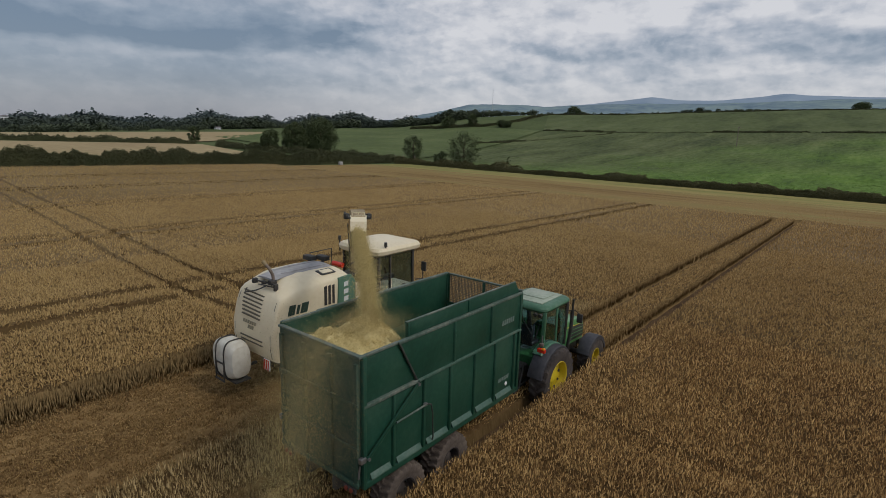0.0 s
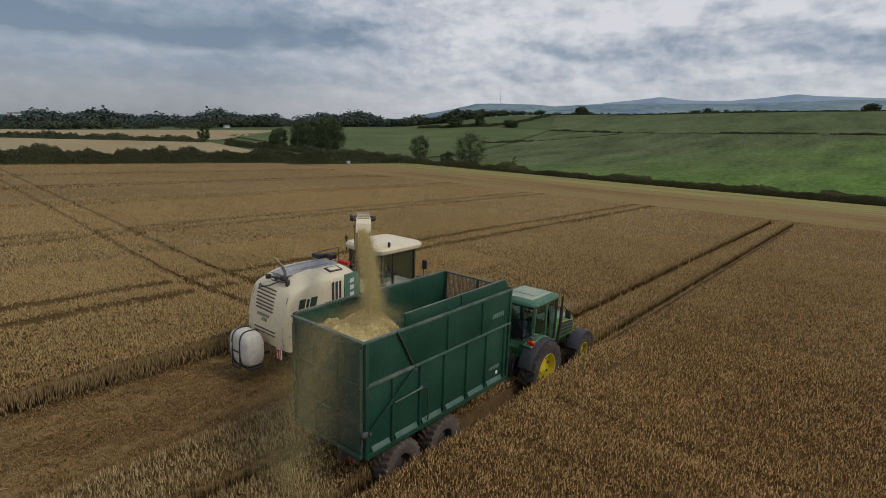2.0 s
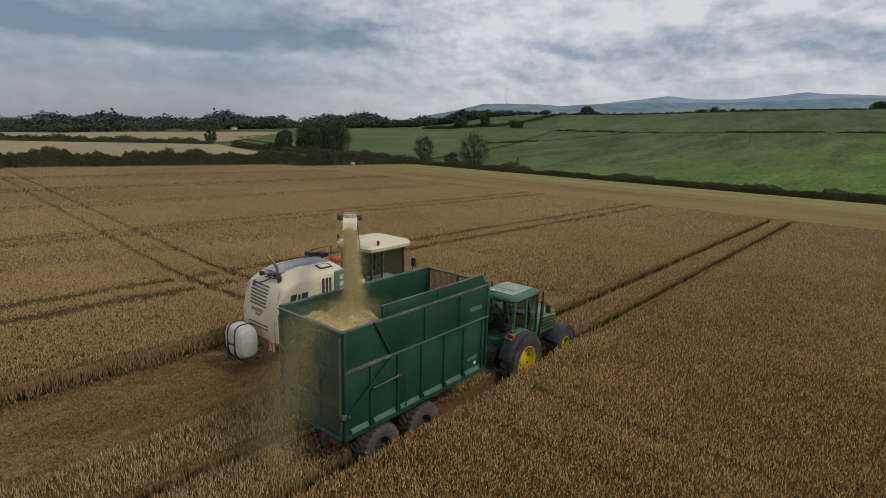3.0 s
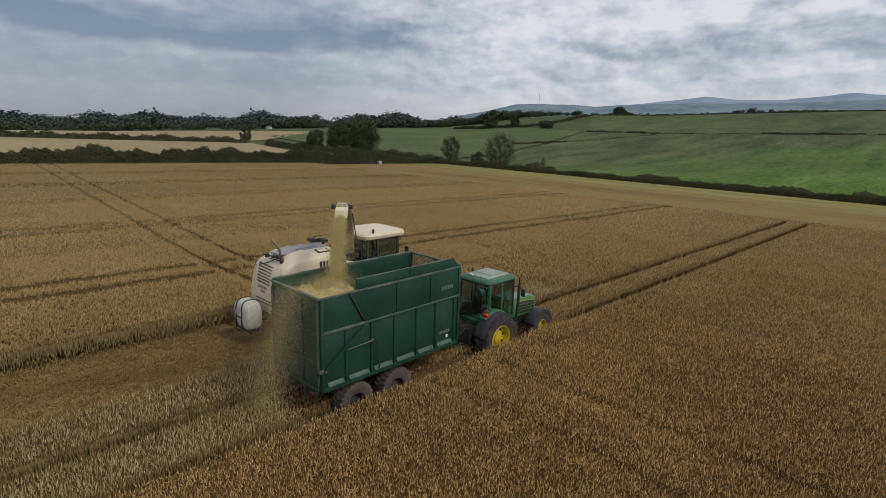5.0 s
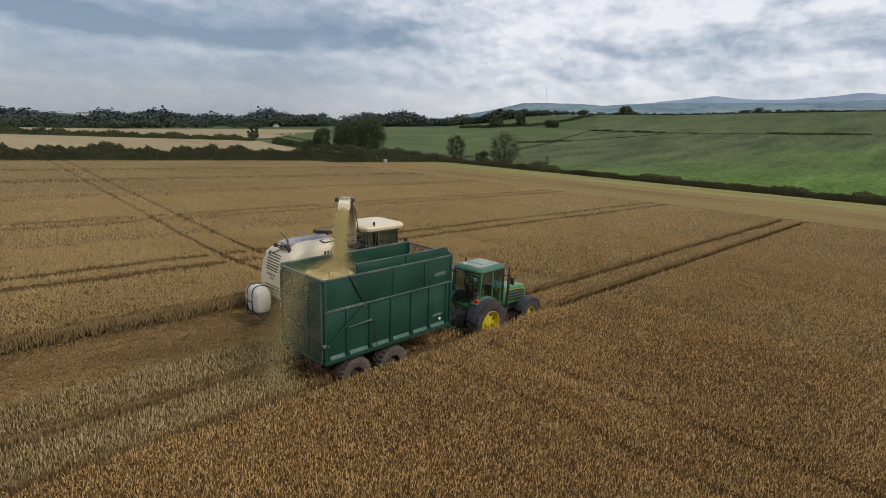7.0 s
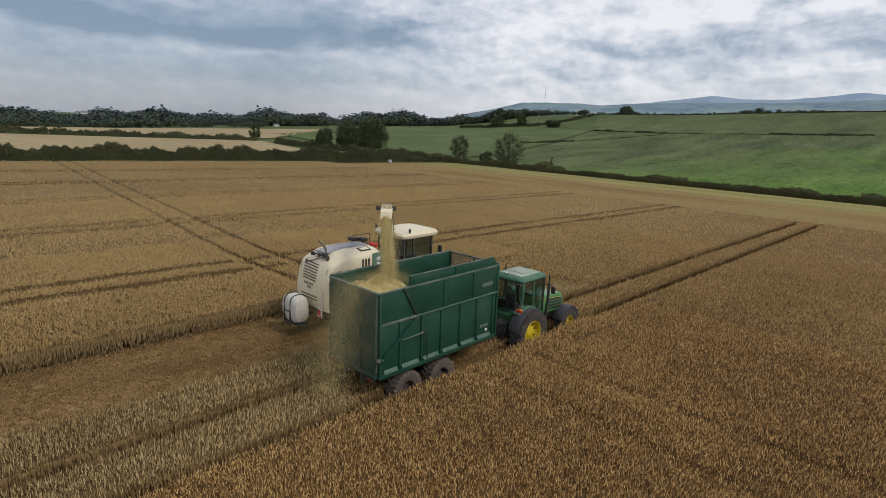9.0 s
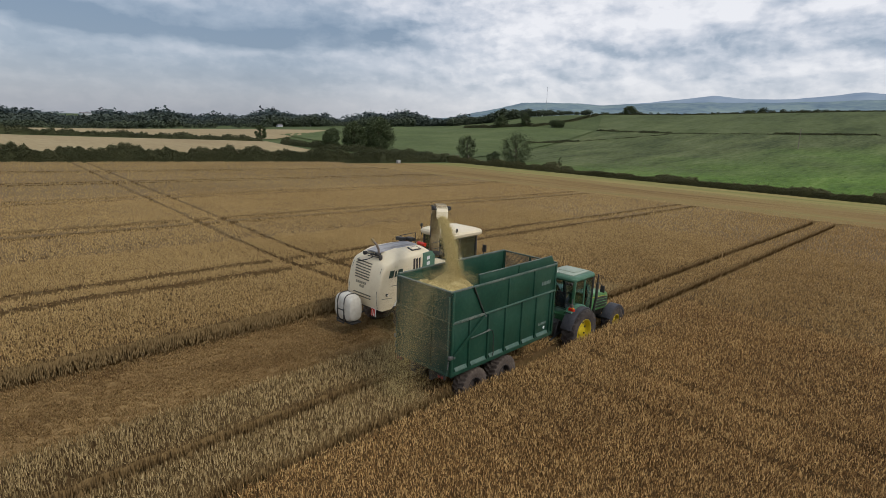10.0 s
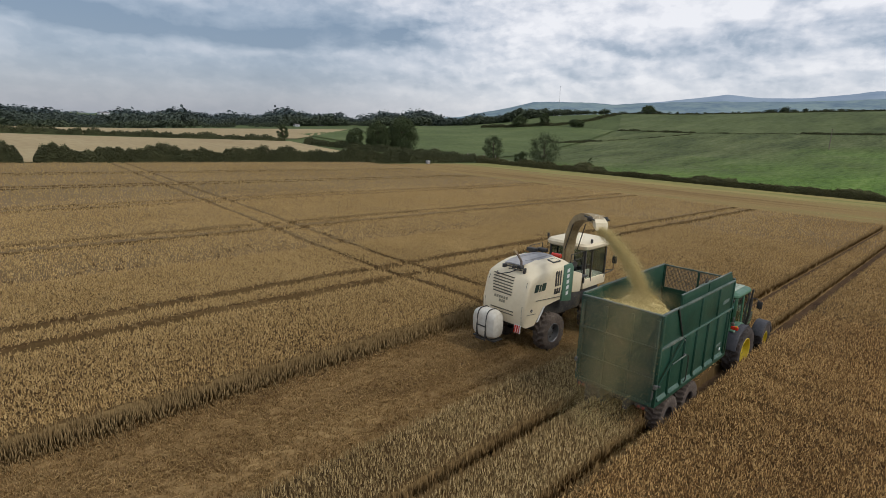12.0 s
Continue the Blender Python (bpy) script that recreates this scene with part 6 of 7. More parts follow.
lettering_bars(hoodh, M_LETTER_FADED, (HX - 0.48, rear_y(2.17) - 0.006, 2.17), (1, 0, 0), (0, 0.15, 1), [0.09] * 6, 0.10, 0.15, 0.3)
lettering_bars(hoodh, M_LETTER_FADED, (HX - 0.22, rear_y(2.02) - 0.006, 2.02), (1, 0, 0), (0, 0.10, 1), [0.10, 0.05, 0.10], 0.11, 0.15, 0.3)
# seams and slots of the right side, mirrored on the left
for s in (-1, 1):
    for k in range(3):
        bm = bmesh.new()
        y = 4.03 + k * 0.15
        prism(bm, [(y, 2.60), (y + 0.085, 2.60), (y + 0.085, 3.22), (y, 3.19)], "x", HX + s * 1.10, HX + s * 1.168)
        part("side_vent", bm, M_DARK, hoodh)
        bm = bmesh.new()
        prism(bm, [(y - 0.03, 2.28), (y + 0.06, 2.28), (y + 0.085, 2.50), (y, 2.50)], "x", HX + s * 1.10, HX + s * 1.168)
        part("side_vent", bm, M_DARK, hoodh)
    bm = bmesh.new()
    tube(bm, [(HX + s * x, rear_y(z) + 0.002, z) for x, z in ((0.90, 1.30), (0.915, 1.62), (0.93, 2.02), (0.93, 2.80), (0.92, 2.98))], 0.010, 6)
    part("corner_seam", bm, M_DARK, hoodh)
    bm = bmesh.new()
    tube(bm, [(HX + s * 1.072, 2.37, 1.72), (HX + s * 1.085, 2.66, 1.70), (HX + s * 1.09, 2.90, 1.68)], 0.009, 6)
    part("panel_seam", bm, M_DARK, hoodh)
    bm = bmesh.new()
    panel(bm, [(HX + s * 1.090, 2.85, 2.20), (HX + s * 1.164, 4.45, 2.11), (HX + s * 1.164, 4.45, 2.13), (HX + s * 1.090, 2.85, 2.22)], 0.012 * s)
    part("panel_seam", bm, M_DARK, hoodh)
    bm = bmesh.new()
    prism(bm, [(4.50, 1.90), (5.20, 1.78), (5.26, 3.22), (5.08, 3.42), (4.56, 3.38)], "x", HX + s * 1.12, HX + s * 1.20, 0.02)
    green = part("green_panel", bm, M_HGREEN, harvester, "green painted side panel")
    for k in range(5):
        bm = bmesh.new()
        z = 2.10 + k * 0.24
        prism(bm, [(4.76, z), (4.94, z + 0.02), (4.95, z + 0.17), (4.77, z + 0.15)], "x", HX + s * 1.195, HX + s * 1.207)
        part("letter_bar", bm, M_WHITE, green)
    bm = bmesh.new()
    prism(bm, [(5.28, 2.10), (5.95, 2.02), (6.02, 2.82), (5.28, 3.02)], "x", HX + s * 0.60, HX + s * 1.18, 0.05)
    part("side_locker", bm, M_CREAM, harvester)
# slanted dark marks on the flank
o = Vector((HX + 1.087, 2.72, 2.56))
for step, width, tall in ((0.0, 0.22, 0.30), (0.285, 0.09, 0.27), (0.43, 0.24, 0.30)):
    lettering_bars(hoodh, M_LETTER, o + Vector((0.04 * step, step, 0)), (0.042, 1, 0), (0, 0, 1), [width], tall, 0.25, 0.2, 0.012)
# rear quarter below the flank, with a lamp and striped warning boards
for s in (-1, 1):
    bm = bmesh.new()
    lathe(bm, [(0, 0.06), (0.03 * s, 0.06), (0.04 * s, 0.05), (0.04 * s, 0)], (HX + s * 1.075, 2.62, 1.86), "x", 18)
    lamp = part("marker_lamp", bm, M_DARK, hoodh)
    bm = bmesh.new()
    lathe(bm, [(0.035 * s, 0.035), (0.05 * s, 0.0)], (HX + s * 1.077, 2.62, 1.86), "x", 14)
    part("lens", bm, M_WHITE, lamp)
    bm = bmesh.new()
    box(bm, (HX + s * 0.82, 2.14, 1.16), (0.30, 0.03, 0.34), 0.01)
    board = part("warning_board", bm, M_WHITE, harvester, "red and white striped warning board")
    for k in range(3):
        bm = bmesh.new()
        x = HX + s * 0.80 - 0.14 + k * 0.10
        panel(bm, [(x, 2.122, 1.00), (x + 0.05, 2.122, 1.00), (x + 0.13 if k < 2 else x + 0.09, 2.122, 1.32), (x + 0.05, 2.122, 1.32)], 0.006)
        part("red_stripe", bm, M_RED, board)
    bm = bmesh.new()
    panel(bm, [(HX + s * 1.10, 2.98, 1.30), (HX + s * 1.12, 3.35, 1.88), (HX + s * 1.12, 3.47, 1.88), (HX + s * 1.10, 3.10, 1.30)], 0.012 * s)
    part("striped_edge", bm, M_WHITE, harvester)
# exhaust and pipework
bm = bmesh.new()
tube(bm, [(HX + 0.34, 2.80, 3.40), (HX + 0.33, 2.78, 3.66), (HX + 0.24, 2.72, 3.86), (HX + 0.08, 2.64, 4.04)], [0.05, 0.048, 0.046, 0.046], 14)
stack = part("exhaust_pipe", bm, M_RUST, harvester, "short bent steel exhaust")
bm = bmesh.new()
tube(bm, [(HX + 0.16, 2.68, 3.95), (HX + 0.06, 2.63, 4.06)], 0.056, 12)
part("pipe_tip", bm, M_CREAM_DIRTY, stack, "pale tan pipe tip")
bm = bmesh.new()
rod(bm, (HX - 0.34, 2.60, 3.42), (HX + 0.56, 2.70, 3.42), 0.026, seg=8)
rod(bm, (HX - 0.10, 2.56, 3.34), (HX + 0.50, 2.66, 3.34), 0.02, seg=8)
box(bm, (HX - 0.34, 2.60, 3.40), (0.12, 0.16, 0.15), 0.02)
box(bm, (HX + 0.34, 2.74, 3.44), (0.20, 0.20, 0.14), 0.02)
box(bm, (HX + 0.58, 2.70, 3.34), (0.09, 0.13, 0.22), 0.02)
box(bm, (HX + 0.10, 2.62, 3.42), (0.14, 0.10, 0.10), 0.015)
part("manifold", bm, M_DARK, harvester)
bm = bmesh.new()
tube(bm, [(HX - 0.55, 2.45, 3.16), (HX - 0.50, 2.34, 3.05), (HX + 0.05, 2.40, 3.22), (HX + 0.30, 2.55, 3.36)], 0.02)
part("hand_rail", bm, M_DARK, harvester)
for x, y in ((-0.72, 4.92), (-0.40, 5.22)):
    bm = bmesh.new()
    box(bm, (HX + x, y, 3.66), (0.46, 0.24, 0.15), 0.02)
    rod(bm, (HX + x, y, 3.45), (HX + x, y, 3.62), 0.05)
    part("air_intake", bm, M_DARK, harvester)
bm = bmesh.new()
rod(bm, (HX + 0.05, 5.30, 3.54), (HX + 0.46, 5.36, 3.52), 0.085, seg=16)
part("fire_extinguisher", bm, M_RED, harvester, "red extinguisher lying across the deck")
# white tank hung on the back, with straps
bm = bmesh.new()
secs = []
for k in range(15):
    u = k / 14
    x = HX - 0.88 + 1.24 * u
    e = (1 - abs(2 * u - 1) ** 3.2) ** 0.5
    w, h = 0.18 + 0.18 * e, 0.26 + 0.33 * e
    if k in (0, 14):
        w, h = 0.12, 0.20
    secs.append([(x, 1.66 + w * (abs(math.cos(a)) ** 0.62) * (1 if math.cos(a) > 0 else -1), 1.24 + h * (abs(math.sin(a)) ** 0.62) * (1 if math.sin(a) > 0 else -1)) for a in [2 * math.pi * j / 28 for j in range(28)]])
loft(bm, secs)
tank = part("water_tank", bm, M_TANK, harvester, "white plastic tank strapped to the rear")
for x in (-0.50, -0.06):
    bm = bmesh.new()
    ring = []
    for j in range(29):
        a = 2 * math.pi * j / 28
        ring.append((HX + x, 1.66 + 0.372 * (abs(math.cos(a)) ** 0.62) * (1 if math.cos(a) > 0 else -1), 1.24 + 0.60 * (abs(math.sin(a)) ** 0.62) * (1 if math.sin(a) > 0 else -1)))
    tube(bm, ring, 0.022, 6)
    part("tank_strap", bm, M_DARK, tank)
bm = bmesh.new()
box(bm, (HX - 0.26, 1.68, 0.64), (1.1, 0.5, 0.06), 0.01)
box(bm, (HX - 0.36, 1.95, 1.0), (0.08, 0.6, 0.08), 0.01)
box(bm, (HX + 0.10, 1.95, 1.0), (0.08, 0.6, 0.08), 0.01)
box(bm, (HX - 0.28, 1.27, 1.20), (0.46, 0.03, 0.05), 0.01)
for x in (-0.50, -0.06):
    box(bm, (HX + x, 1.28, 0.92), (0.05, 0.03, 0.60), 0.01)
box(bm, (HX - 0.28, 1.27, 0.66), (0.50, 0.04, 0.06), 0.01)
part("tank_cradle", bm, M_DARK, tank)
# underbody and axles
bm = bmesh.new()
box(bm, (HX, 5.6, 1.45), (1.5, 5.2, 0.75), 0.08)
box(bm, (HX, 3.1, 1.25), (1.2, 1.0, 0.5), 0.06)
rod(bm, (HX - 1.0, 3.95, 0.62), (HX + 1.0, 3.95, 0.62), 0.12, seg=12)
rod(bm, (HX - 1.0, 7.4, 0.9), (HX + 1.0, 7.4, 0.9), 0.2, seg=12)
part("underbody", bm, M_DARK, harvester)
for s in (-1, 1):
    wheel(harvester, (HX + s * 1.04, 3.98, soil(4.0) + 0.77), 0.78, 0.54, 0.40, M_RUBBER, M_STEEL, s, 18, 0.04)
    wheel(harvester, (HX + s * 1.10, 7.45, soil(7.4) + 0.95), 0.96, 0.68, 0.45, M_RUBBER_DARK, M_STEEL, s, 20, 0.05)
# platform, rails
bm = bmesh.new()
box(bm, (HX, 5.85, 2.62), (2.3, 1.3, 0.06), 0.01)
part("platform", bm, M_DARK, harvester)
for s in (-1, 1):
    bm = bmesh.new()
    tube(bm, [(HX + s * 1.05, 5.2, 3.30), (HX + s * 1.05, 5.2, 3.72), (HX + s * 1.05, 6.15, 3.74), (HX + s * 1.05, 6.15, 2.65)], 0.02)
    tube(bm, [(HX + s * 1.05, 5.2, 3.45), (HX + s * 1.05, 6.15, 3.45)], 0.016)
    part("guard_rail", bm, M_DARK, harvester)
# cab
C0, C1, CWH, ZB, ZR = 6.55, 8.45, 0.93, 2.05, 3.72
bm = bmesh.new()
box(bm, (HX, (C0 + C1) / 2, ZB + 0.10), (2 * CWH, C1 - C0, 0.45), 0.05)
part("cab_base", bm, M_CREAM, harvester)
for s in (-1, 1):
    for y in (C0 + 0.05, 7.15, C1 - 0.12):
        bm = bmesh.new()
        box(bm, (HX + s * (CWH - 0.04), y, (ZB + ZR) / 2 + 0.1), (0.09, 0.10 if y != 7.15 else 0.07, ZR - ZB - 0.1), 0.02)
        part("cab_pillar", bm, M_DARK, harvester)
    bm = bmesh.new()
    panel(bm, [(HX + s * CWH, C0 + 0.12, ZB + 0.34), (HX + s * CWH, 7.1, ZB + 0.34), (HX + s * CWH, 7.1, ZR - 0.02), (HX + s * CWH, C0 + 0.12, ZR - 0.02)], 0.006)
    part("cab_window", bm, M_GLASS, harvester).visible_shadow = False
    bm = bmesh.new()
    panel(bm, [(HX + s * CWH, 7.2, ZB + 0.34), (HX + s * CWH, C1 - 0.18, ZB + 0.34), (HX + s * CWH, C1 - 0.18, ZR - 0.02), (HX + s * CWH, 7.2, ZR - 0.02)], 0.006)
    part("cab_window", bm, M_GLASS, harvester).visible_shadow = False
    bm = bmesh.new()
    tube(bm, [(HX + s * 1.0, 8.35, 2.55), (HX + s * 1.22, 8.55, 2.6), (HX + s * 1.22, 8.55, 3.1)], 0.02)
    tube(bm, [(HX + s * 1.0, 7.7, 2.5), (HX + s * 1.28, 7.75, 2.55), (HX + s * 1.28, 8.5, 2.6)], 0.02)
    part("hand_rail", bm, M_DARK, harvester)
    bm = bmesh.new()
    box(bm, (HX + s * 1.24, 8.58, 3.05), (0.22, 0.08, 0.36), 0.03)
    part("wing_mirror", bm, M_DARK, harvester)
for q in ([(HX - 0.9, C0 + 0.02, ZB + 0.34), (HX + 0.9, C0 + 0.02, ZB + 0.34), (HX + 0.9, C0 + 0.02, ZR - 0.02), (HX - 0.9, C0 + 0.02, ZR - 0.02)],
          [(HX - 0.9, C1 - 0.05, ZB + 0.34), (HX + 0.9, C1 - 0.05, ZB + 0.34), (HX + 0.9, C1 - 0.15, ZR - 0.02), (HX - 0.9, C1 - 0.15, ZR - 0.02)]):
    bm = bmesh.new()
    panel(bm, q, 0.006)
    part("cab_window", bm, M_GLASS, harvester).visible_shadow = False
bm = bmesh.new()
rings = []
for z, g in ((ZR - 0.04, -0.04), (ZR + 0.02, 0.04), (ZR + 0.14, 0.06), (ZR + 0.24, 0.0), (ZR + 0.30, -0.22)):
    x, y0, y1, c = 1.03 + g, C0 - 0.15 - g, C1 + 0.22 + g, 0.30
    rings.append([(HX - x + c, y0, z), (HX + x - c, y0, z), (HX + x - 0.08, y0 + 0.10, z), (HX + x, y0 + c, z), (HX + x, y1 - c, z), (HX + x - 0.08, y1 - 0.1, z), (HX + x - c, y1, z),
                  (HX - x + c, y1, z), (HX - x + 0.08, y1 - 0.1, z), (HX - x, y1 - c, z), (HX - x, y0 + c, z), (HX - x + 0.08, y0 + 0.10, z)])
loft(bm, rings)
croof = part("cab_roof", bm, M_CREAM, harvester, "smooth cream cab roof")
for s, y in ((1, 6.82), (-1, 6.5)):
    bm = bmesh.new()
    rod(bm, (HX + s * 1.01, y, 3.60), (HX + s * 1.01, y, 4.02), 0.025)
    rod(bm, (HX + s * 1.01, y, 4.02), (HX + s * 1.01, y, 4.16), 0.06, 0.05, seg=14)
    part("beacon_post", bm, M_DARK, croof)
bm = bmesh.new()
box(bm, (HX, 7.1, 2.62), (0.55, 0.5, 0.14), 0.05)
box(bm, (HX, 6.82, 2.98), (0.52, 0.14, 0.65), 0.05)
part("driver_seat", bm, M_FENDER, harvester)
bm = bmesh.new()
box(bm, (HX + 0.42, 7.35, 2.72), (0.24, 0.8, 0.18), 0.04)
rod(bm, (HX, 8.0, 2.4), (HX, 7.75, 2.95), 0.04)
part("console", bm, M_DARK, harvester)
# discharge spout: a curved chute of tapering box section
path = [Vector(p) for p in ((HX + 0.42, 5.98, 2.9), (HX + 0.42, 5.98, 3.70), (HX + 0.54, 5.88, 4.35), (HX + 0.84, 5.62, 4.88), (HX + 1.28, 5.22, 5.24), (HX + 1.83, 4.77, 5.45), (HX + 2.32, 4.35, 5.53), (HX + 2.68, 4.04, 5.54), (HX + 2.90, 3.85, 5.50))]
swing = Vector((0.68, 0.74, 0)).normalized()
secs = []
for i, p in enumerate(path):
    d = (path[min(i + 1, len(path) - 1)] - path[max(i - 1, 0)]).normalized()
    out = swing.cross(d).normalized()
    u = i / (len(path) - 1)
    w, h = 0.215 - 0.02 * u, 0.185 - 0.06 * u
    secs.append([p + swing * a * w + out * b * h for a, b in ((-1, -1), (1, -1), (1, 0.7), (0.75, 1), (-0.75, 1), (-1, 0.7))])
bm = bmesh.new()
loft(bm, secs)
spout = part("discharge_spout", bm, M_CREAM_DIRTY, harvester, "dusty cream curved discharge spout")
bm = bmesh.new()
lathe(bm, [(0, 0.42), (0.14, 0.42), (0.18, 0.34), (0.18, 0.0)], (HX + 0.42, 5.98, 3.02), "z", 28)
part("spout_turntable", bm, M_DARK, spout)
tip = path[-1]
side = swing
bm = bmesh.new()
flap = [(tip + Vector((-0.05, 0.05, 0.14)), tip + Vector((0.22, -0.20, 0.02)), tip + Vector((0.28, -0.26, -0.24)))]
a, b, c = flap[0]
panel(bm, [a - side * 0.205, a + side * 0.205, b + side * 0.205, b - side * 0.205], 0.02)
panel(bm, [b - side * 0.205, b + side * 0.205, c + side * 0.20, c - side * 0.20], 0.02)
for s in (-1, 1):
    panel(bm, [a + side * 0.205 * s, b + side * 0.205 * s, c + side * 0.20 * s, tip + side * 0.205 * s + Vector((0, 0, -0.14))], 0.015 * s)
part("deflector_flap", bm, M_CREAM, spout, "pale deflector flap at the spout's mouth")
bm = bmesh.new()
for k in (-0.5, 0.5):
    tube(bm, [tip + side * (0.17 * k - 0.08) + Vector((-0.02, 0.02, 0.15)), tip + side * (0.17 * k - 0.08) + Vector((0.0, 0.0, 0.23)), tip + side * (0.17 * k + 0.08) + Vector((0.0, 0.0, 0.23)), tip + side * (0.17 * k + 0.08) + Vector((-0.02, 0.02, 0.15))], 0.012, 6)
part("flap_bracket", bm, M_CREAM, spout)
bm = bmesh.new()
for s in (-1, 1):
    rod(bm, tip + side * 0.27 * s + Vector((-0.45, 0.25, 0.14)), tip + side * 0.27 * s + Vector((0.16, -0.10, 0.10)), 0.03)
    box(bm, tip + side * 0.30 * s + Vector((-0.10, 0.06, 0.10)), (0.14, 0.14, 0.16), 0.03)
part("flap_ram", bm, M_DARK, spout)
bm = bmesh.new()
for s in (-1, 1):
    rod(bm, path[1] + side * 0.27 * s + Vector((0.1, 0, 0)), path[4] + side * 0.25 * s + Vector((0, 0, -0.2)), 0.02)
part("spout_brace", bm, M_DARK, spout)
# cutting header in the standing crop
bm = bmesh.new()
loft(bm, [[(x, y, z) for y, z in ((9.2, 0.35), (9.2, 1.25), (9.35, 1.35), (9.5, 1.25), (9.6, 0.45), (10.5, 0.18), (10.5, 0.10), (9.3, 0.18))] for x in (CUT_L + 0.05, -8.0, -4.4, CUT_R - 0.05)])
head = part("header", bm, M_HGREEN, harvester, "wide green cutting header")
bm = bmesh.new()
rod(bm, (CUT_L + 0.2, 9.85, 0.75), (CUT_R - 0.2, 9.85, 0.75), 0.16, seg=18)
for k in range(36):
    a, x = k * 0.9, CUT_L + 0.25 + k * (CUT_R - CUT_L - 0.5) / 36
    rod(bm, (x, 9.85, 0.75), (x, 9.85 + 0.30 * math.cos(a), 0.75 + 0.30 * math.sin(a)), 0.02, seg=5)
part("intake_auger", bm, M_STEEL, head)
for x in (CUT_L + 0.05, CUT_R - 0.05):
    bm = bmesh.new()
    prism(bm, [(9.2, 0.12), (10.6, 0.08), (11.3, 0.25), (10.6, 0.75), (9.3, 1.3)], "x", x - 0.05, x + 0.05, 0.03)
    part("crop_divider", bm, M_HGREEN, head)
bm = bmesh.new()
box(bm, (HX, 8.95, 0.95), (1.1, 0.9, 0.8), 0.06)
part("feeder_housing", bm, M_DARK, head)


# ---- chopped straw: the load, the stream and what spills ----
u, v = np.meshgrid(np.linspace(-1.16, 1.16, 64), np.linspace(0.03, 5.44, 130), indexing="ij")
bump = 0.05 * np.sin(u * 7 + 2 * np.sin(v * 3)) * np.sin(v * 5) + 0.04 * np.sin(u * 15 + v * 4) * np.sin(v * 13 + 2 * np.sin(u * 6)) + rng.normal(0, 0.03, u.shape)
zz = 2.35 + 1.72 * np.exp(-((u - 0.05) / 1.35) ** 2 - ((v - 1.15) / 1.25) ** 2) + bump
zz = np.where(v < 1.2, np.maximum(zz, 3.55 + 0.36 * np.exp(-((u - 0.2) / 0.9) ** 2) + bump), zz)
li = np.arange(u.size).reshape(u.shape)
lf = np.stack([li[:-1, :-1], li[1:, :-1], li[1:, 1:], li[:-1, 1:]], -1).reshape(-1, 4)
rim = np.concatenate([li[0, :], li[1:, -1], li[-1, ::-1][1:], li[::-1, 0][1:-1]])
top_v = np.stack([u, v, zz], -1).reshape(-1, 3)
low_v = top_v[rim] * np.array([1, 1, 0]) + np.array([0, 0, 1.39])
k = np.arange(len(rim))
sidef = np.stack([rim[k], rim[(k + 1) % len(rim)], len(top_v) + (k + 1) % len(rim), len(top_v) + k], -1)
load = new("straw_load", fast_mesh("straw_load", np.concatenate([top_v, low_v]), np.concatenate([lf, sidef]), M_CHAFF))
tagged(load, "golden heap of chopped wheat straw in the trailer", "straw", kind="stuff")


def flakes(name, p, size, label, mat=M_CHAFF):
    v, f = leaves(p, size, 0.15)
    return tagged(new(name, fast_mesh(name, v, f, mat)), label, "straw", kind="stuff")


# loose flakes over the heap
n = 22000
hx, hy = rng.normal(0.05, 0.55, n).clip(-1.12, 1.12), (1.15 + rng.normal(0, 0.65, n)).clip(0.08, 4.0)
hz = 2.37 + 1.72 * np.exp(-((hx - 0.05) / 1.35) ** 2 - ((hy - 1.15) / 1.25) ** 2)
hz = np.where(hy < 1.2, np.maximum(hz, 3.57 + 0.36 * np.exp(-((hx - 0.2) / 0.9) ** 2)), hz)
flakes("loose_straw", np.stack([hx, hy, hz + np.abs(rng.normal(0, 0.04, n))], -1), 0.011, "loose chopped straw on top of the load")
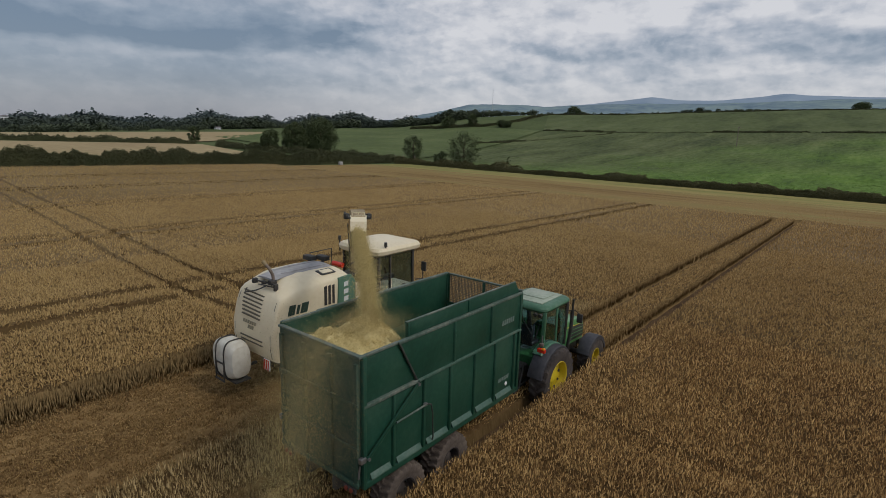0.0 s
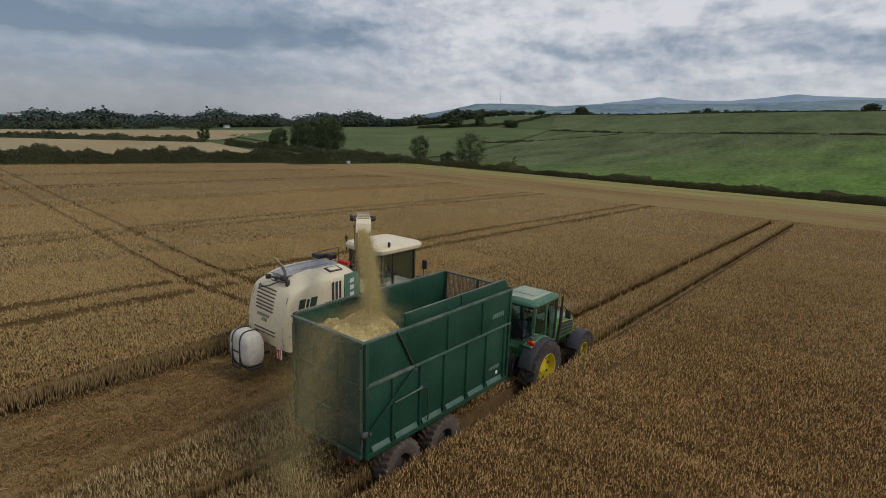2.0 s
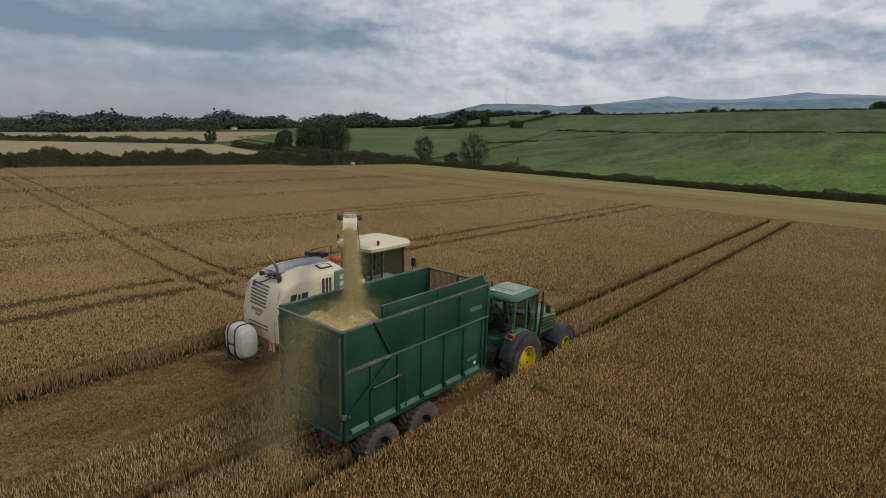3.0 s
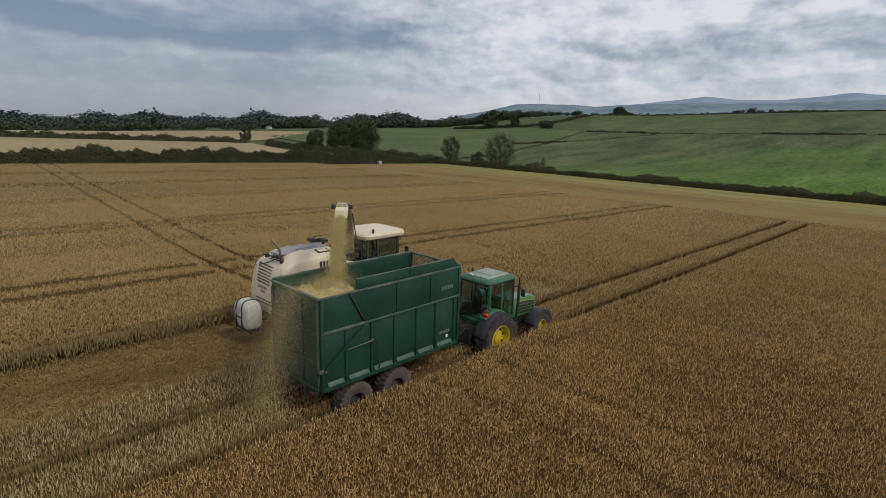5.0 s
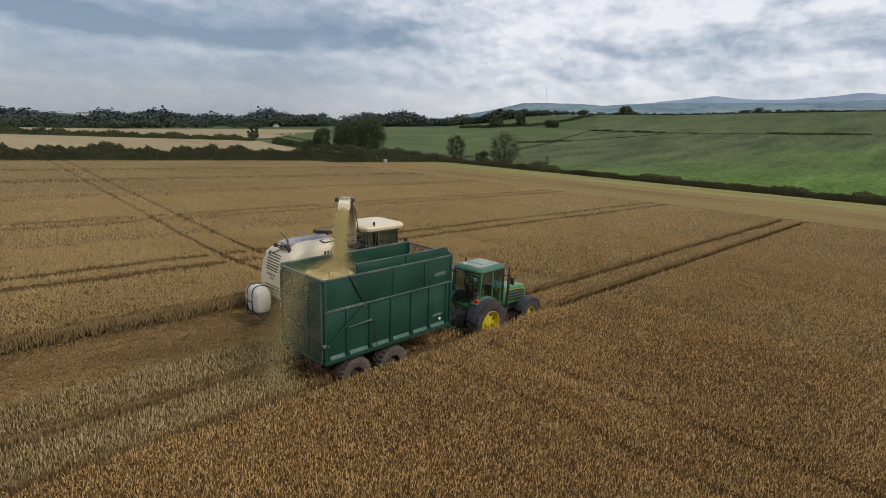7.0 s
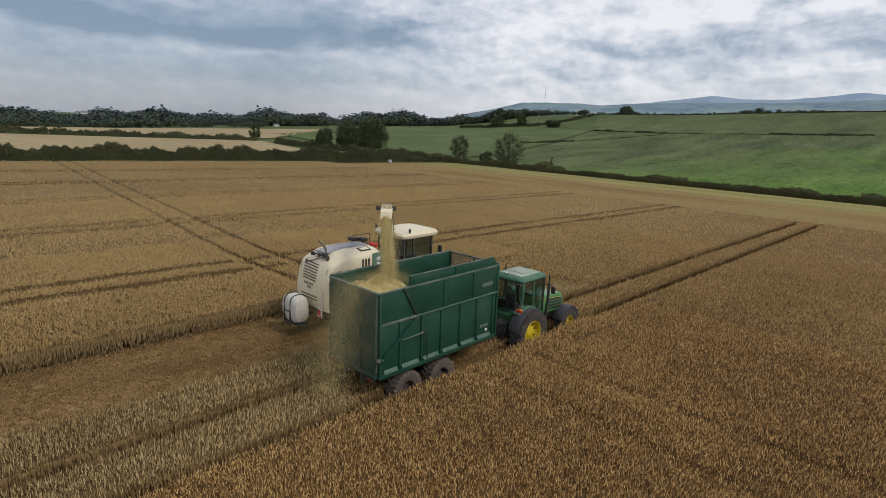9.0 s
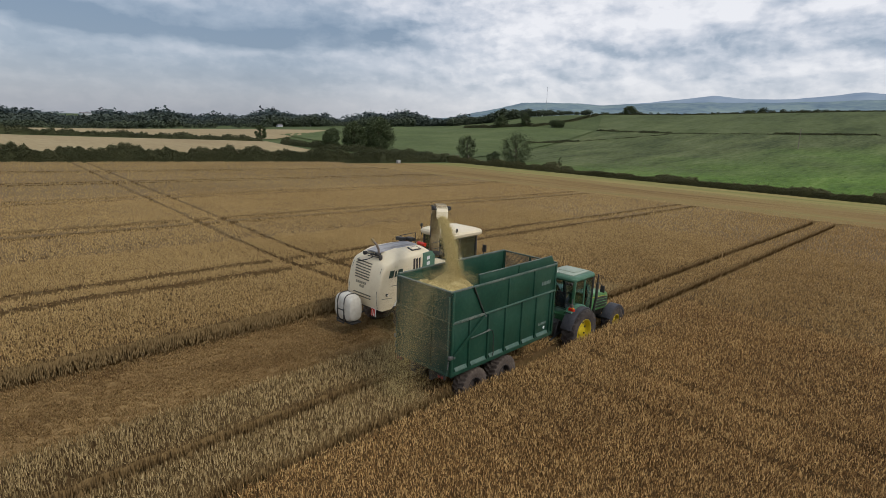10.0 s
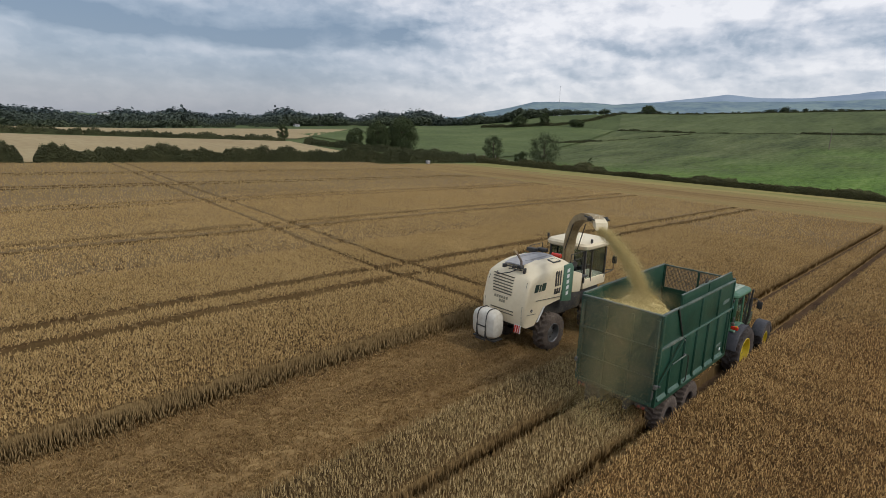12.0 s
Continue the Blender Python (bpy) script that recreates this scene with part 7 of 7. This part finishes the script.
# the falling stream, from the flap to the heap
n = 135000
t = rng.random(n) ** 0.85
a, b = np.array([-2.90, 3.63, 5.25]), np.array([-0.05, 1.40, 4.0])
c = a + (a - b) * np.array([-0.62, -0.62, 0.0]) + np.array([0, 0, -0.12])
p = ((1 - t) ** 2)[:, None] * a + (2 * t * (1 - t))[:, None] * c + (t ** 2)[:, None] * b
wide = (0.115 + 0.06 * t)[:, None] * rng.choice([0.55, 0.85, 1.4], n, p=[0.64, 0.31, 0.05])[:, None]
flakes("straw_stream", p + rng.normal(0, 1, (n, 3)) * wide, 0.0080, "stream of chopped straw falling from the spout")
# chaff drifting over the tailgate, and a torn plume that pours over its right half and down behind
n = 50000
t = rng.random(n)
px, py, pz = rng.normal(0.0, 0.75, n).clip(-1.25, 1.5), -0.15 - 1.2 * t ** 1.3 + rng.normal(0, 0.25, n), 4.05 - 3.6 * t ** 1.1 + rng.normal(0, 0.22, n)
keep = (pz > 0.2) & ((py < -0.13) | (pz > 4.03))
flakes("spilled_chaff", np.stack([px - 0.35 * t, py, pz], -1)[keep], 0.0052, "thin cloud of straw chaff spilling over the tailgate", M_CHAFF_DUST)
strand = rng.integers(0, 90, 38000)
n, sx0, sw, slate = len(strand), rng.normal(0.52, 0.42, 90).clip(-0.7, 1.15), rng.uniform(0.04, 0.18, 90), rng.uniform(-0.25, 0.25, 90)
t = rng.random(n) ** 0.9
fall = t + 0.15 * slate[strand] * t
px = sx0[strand] - 0.45 * t ** 1.2 + rng.normal(0, 1, n) * (sw[strand] + 0.26 * t)
py = -0.13 - (0.35 + 0.9 * (0.5 + slate[strand])) * np.sqrt(t) - np.abs(rng.normal(0, 0.10, n)) - 0.25 * t
pz = 4.16 - 3.85 * fall ** 1.25 + rng.normal(0, 0.12, n)
keep = (pz > 0.15) & (np.abs(px) < 1.9)
flakes("spilled_chaff", np.stack([px, py, pz], -1)[keep], 0.0054, "torn plume of chopped straw pouring over the tailgate", M_CHAFF)
n = 24000
fx, fy = rng.normal(0.0, 0.5, n).clip(-1.1, 1.1), rng.normal(1.15, 0.55, n).clip(-0.1, 4)
fz = 3.80 + 0.25 * np.exp(-(fx / 0.6) ** 2 - ((fy - 1.2) / 0.6) ** 2) + np.abs(rng.normal(0, 0.13, n))
flakes("flying_chaff", np.stack([fx, fy, fz], -1)[fz > 3.75], 0.0060, "specks of chaff flying above the load", M_CHAFF_DUST)
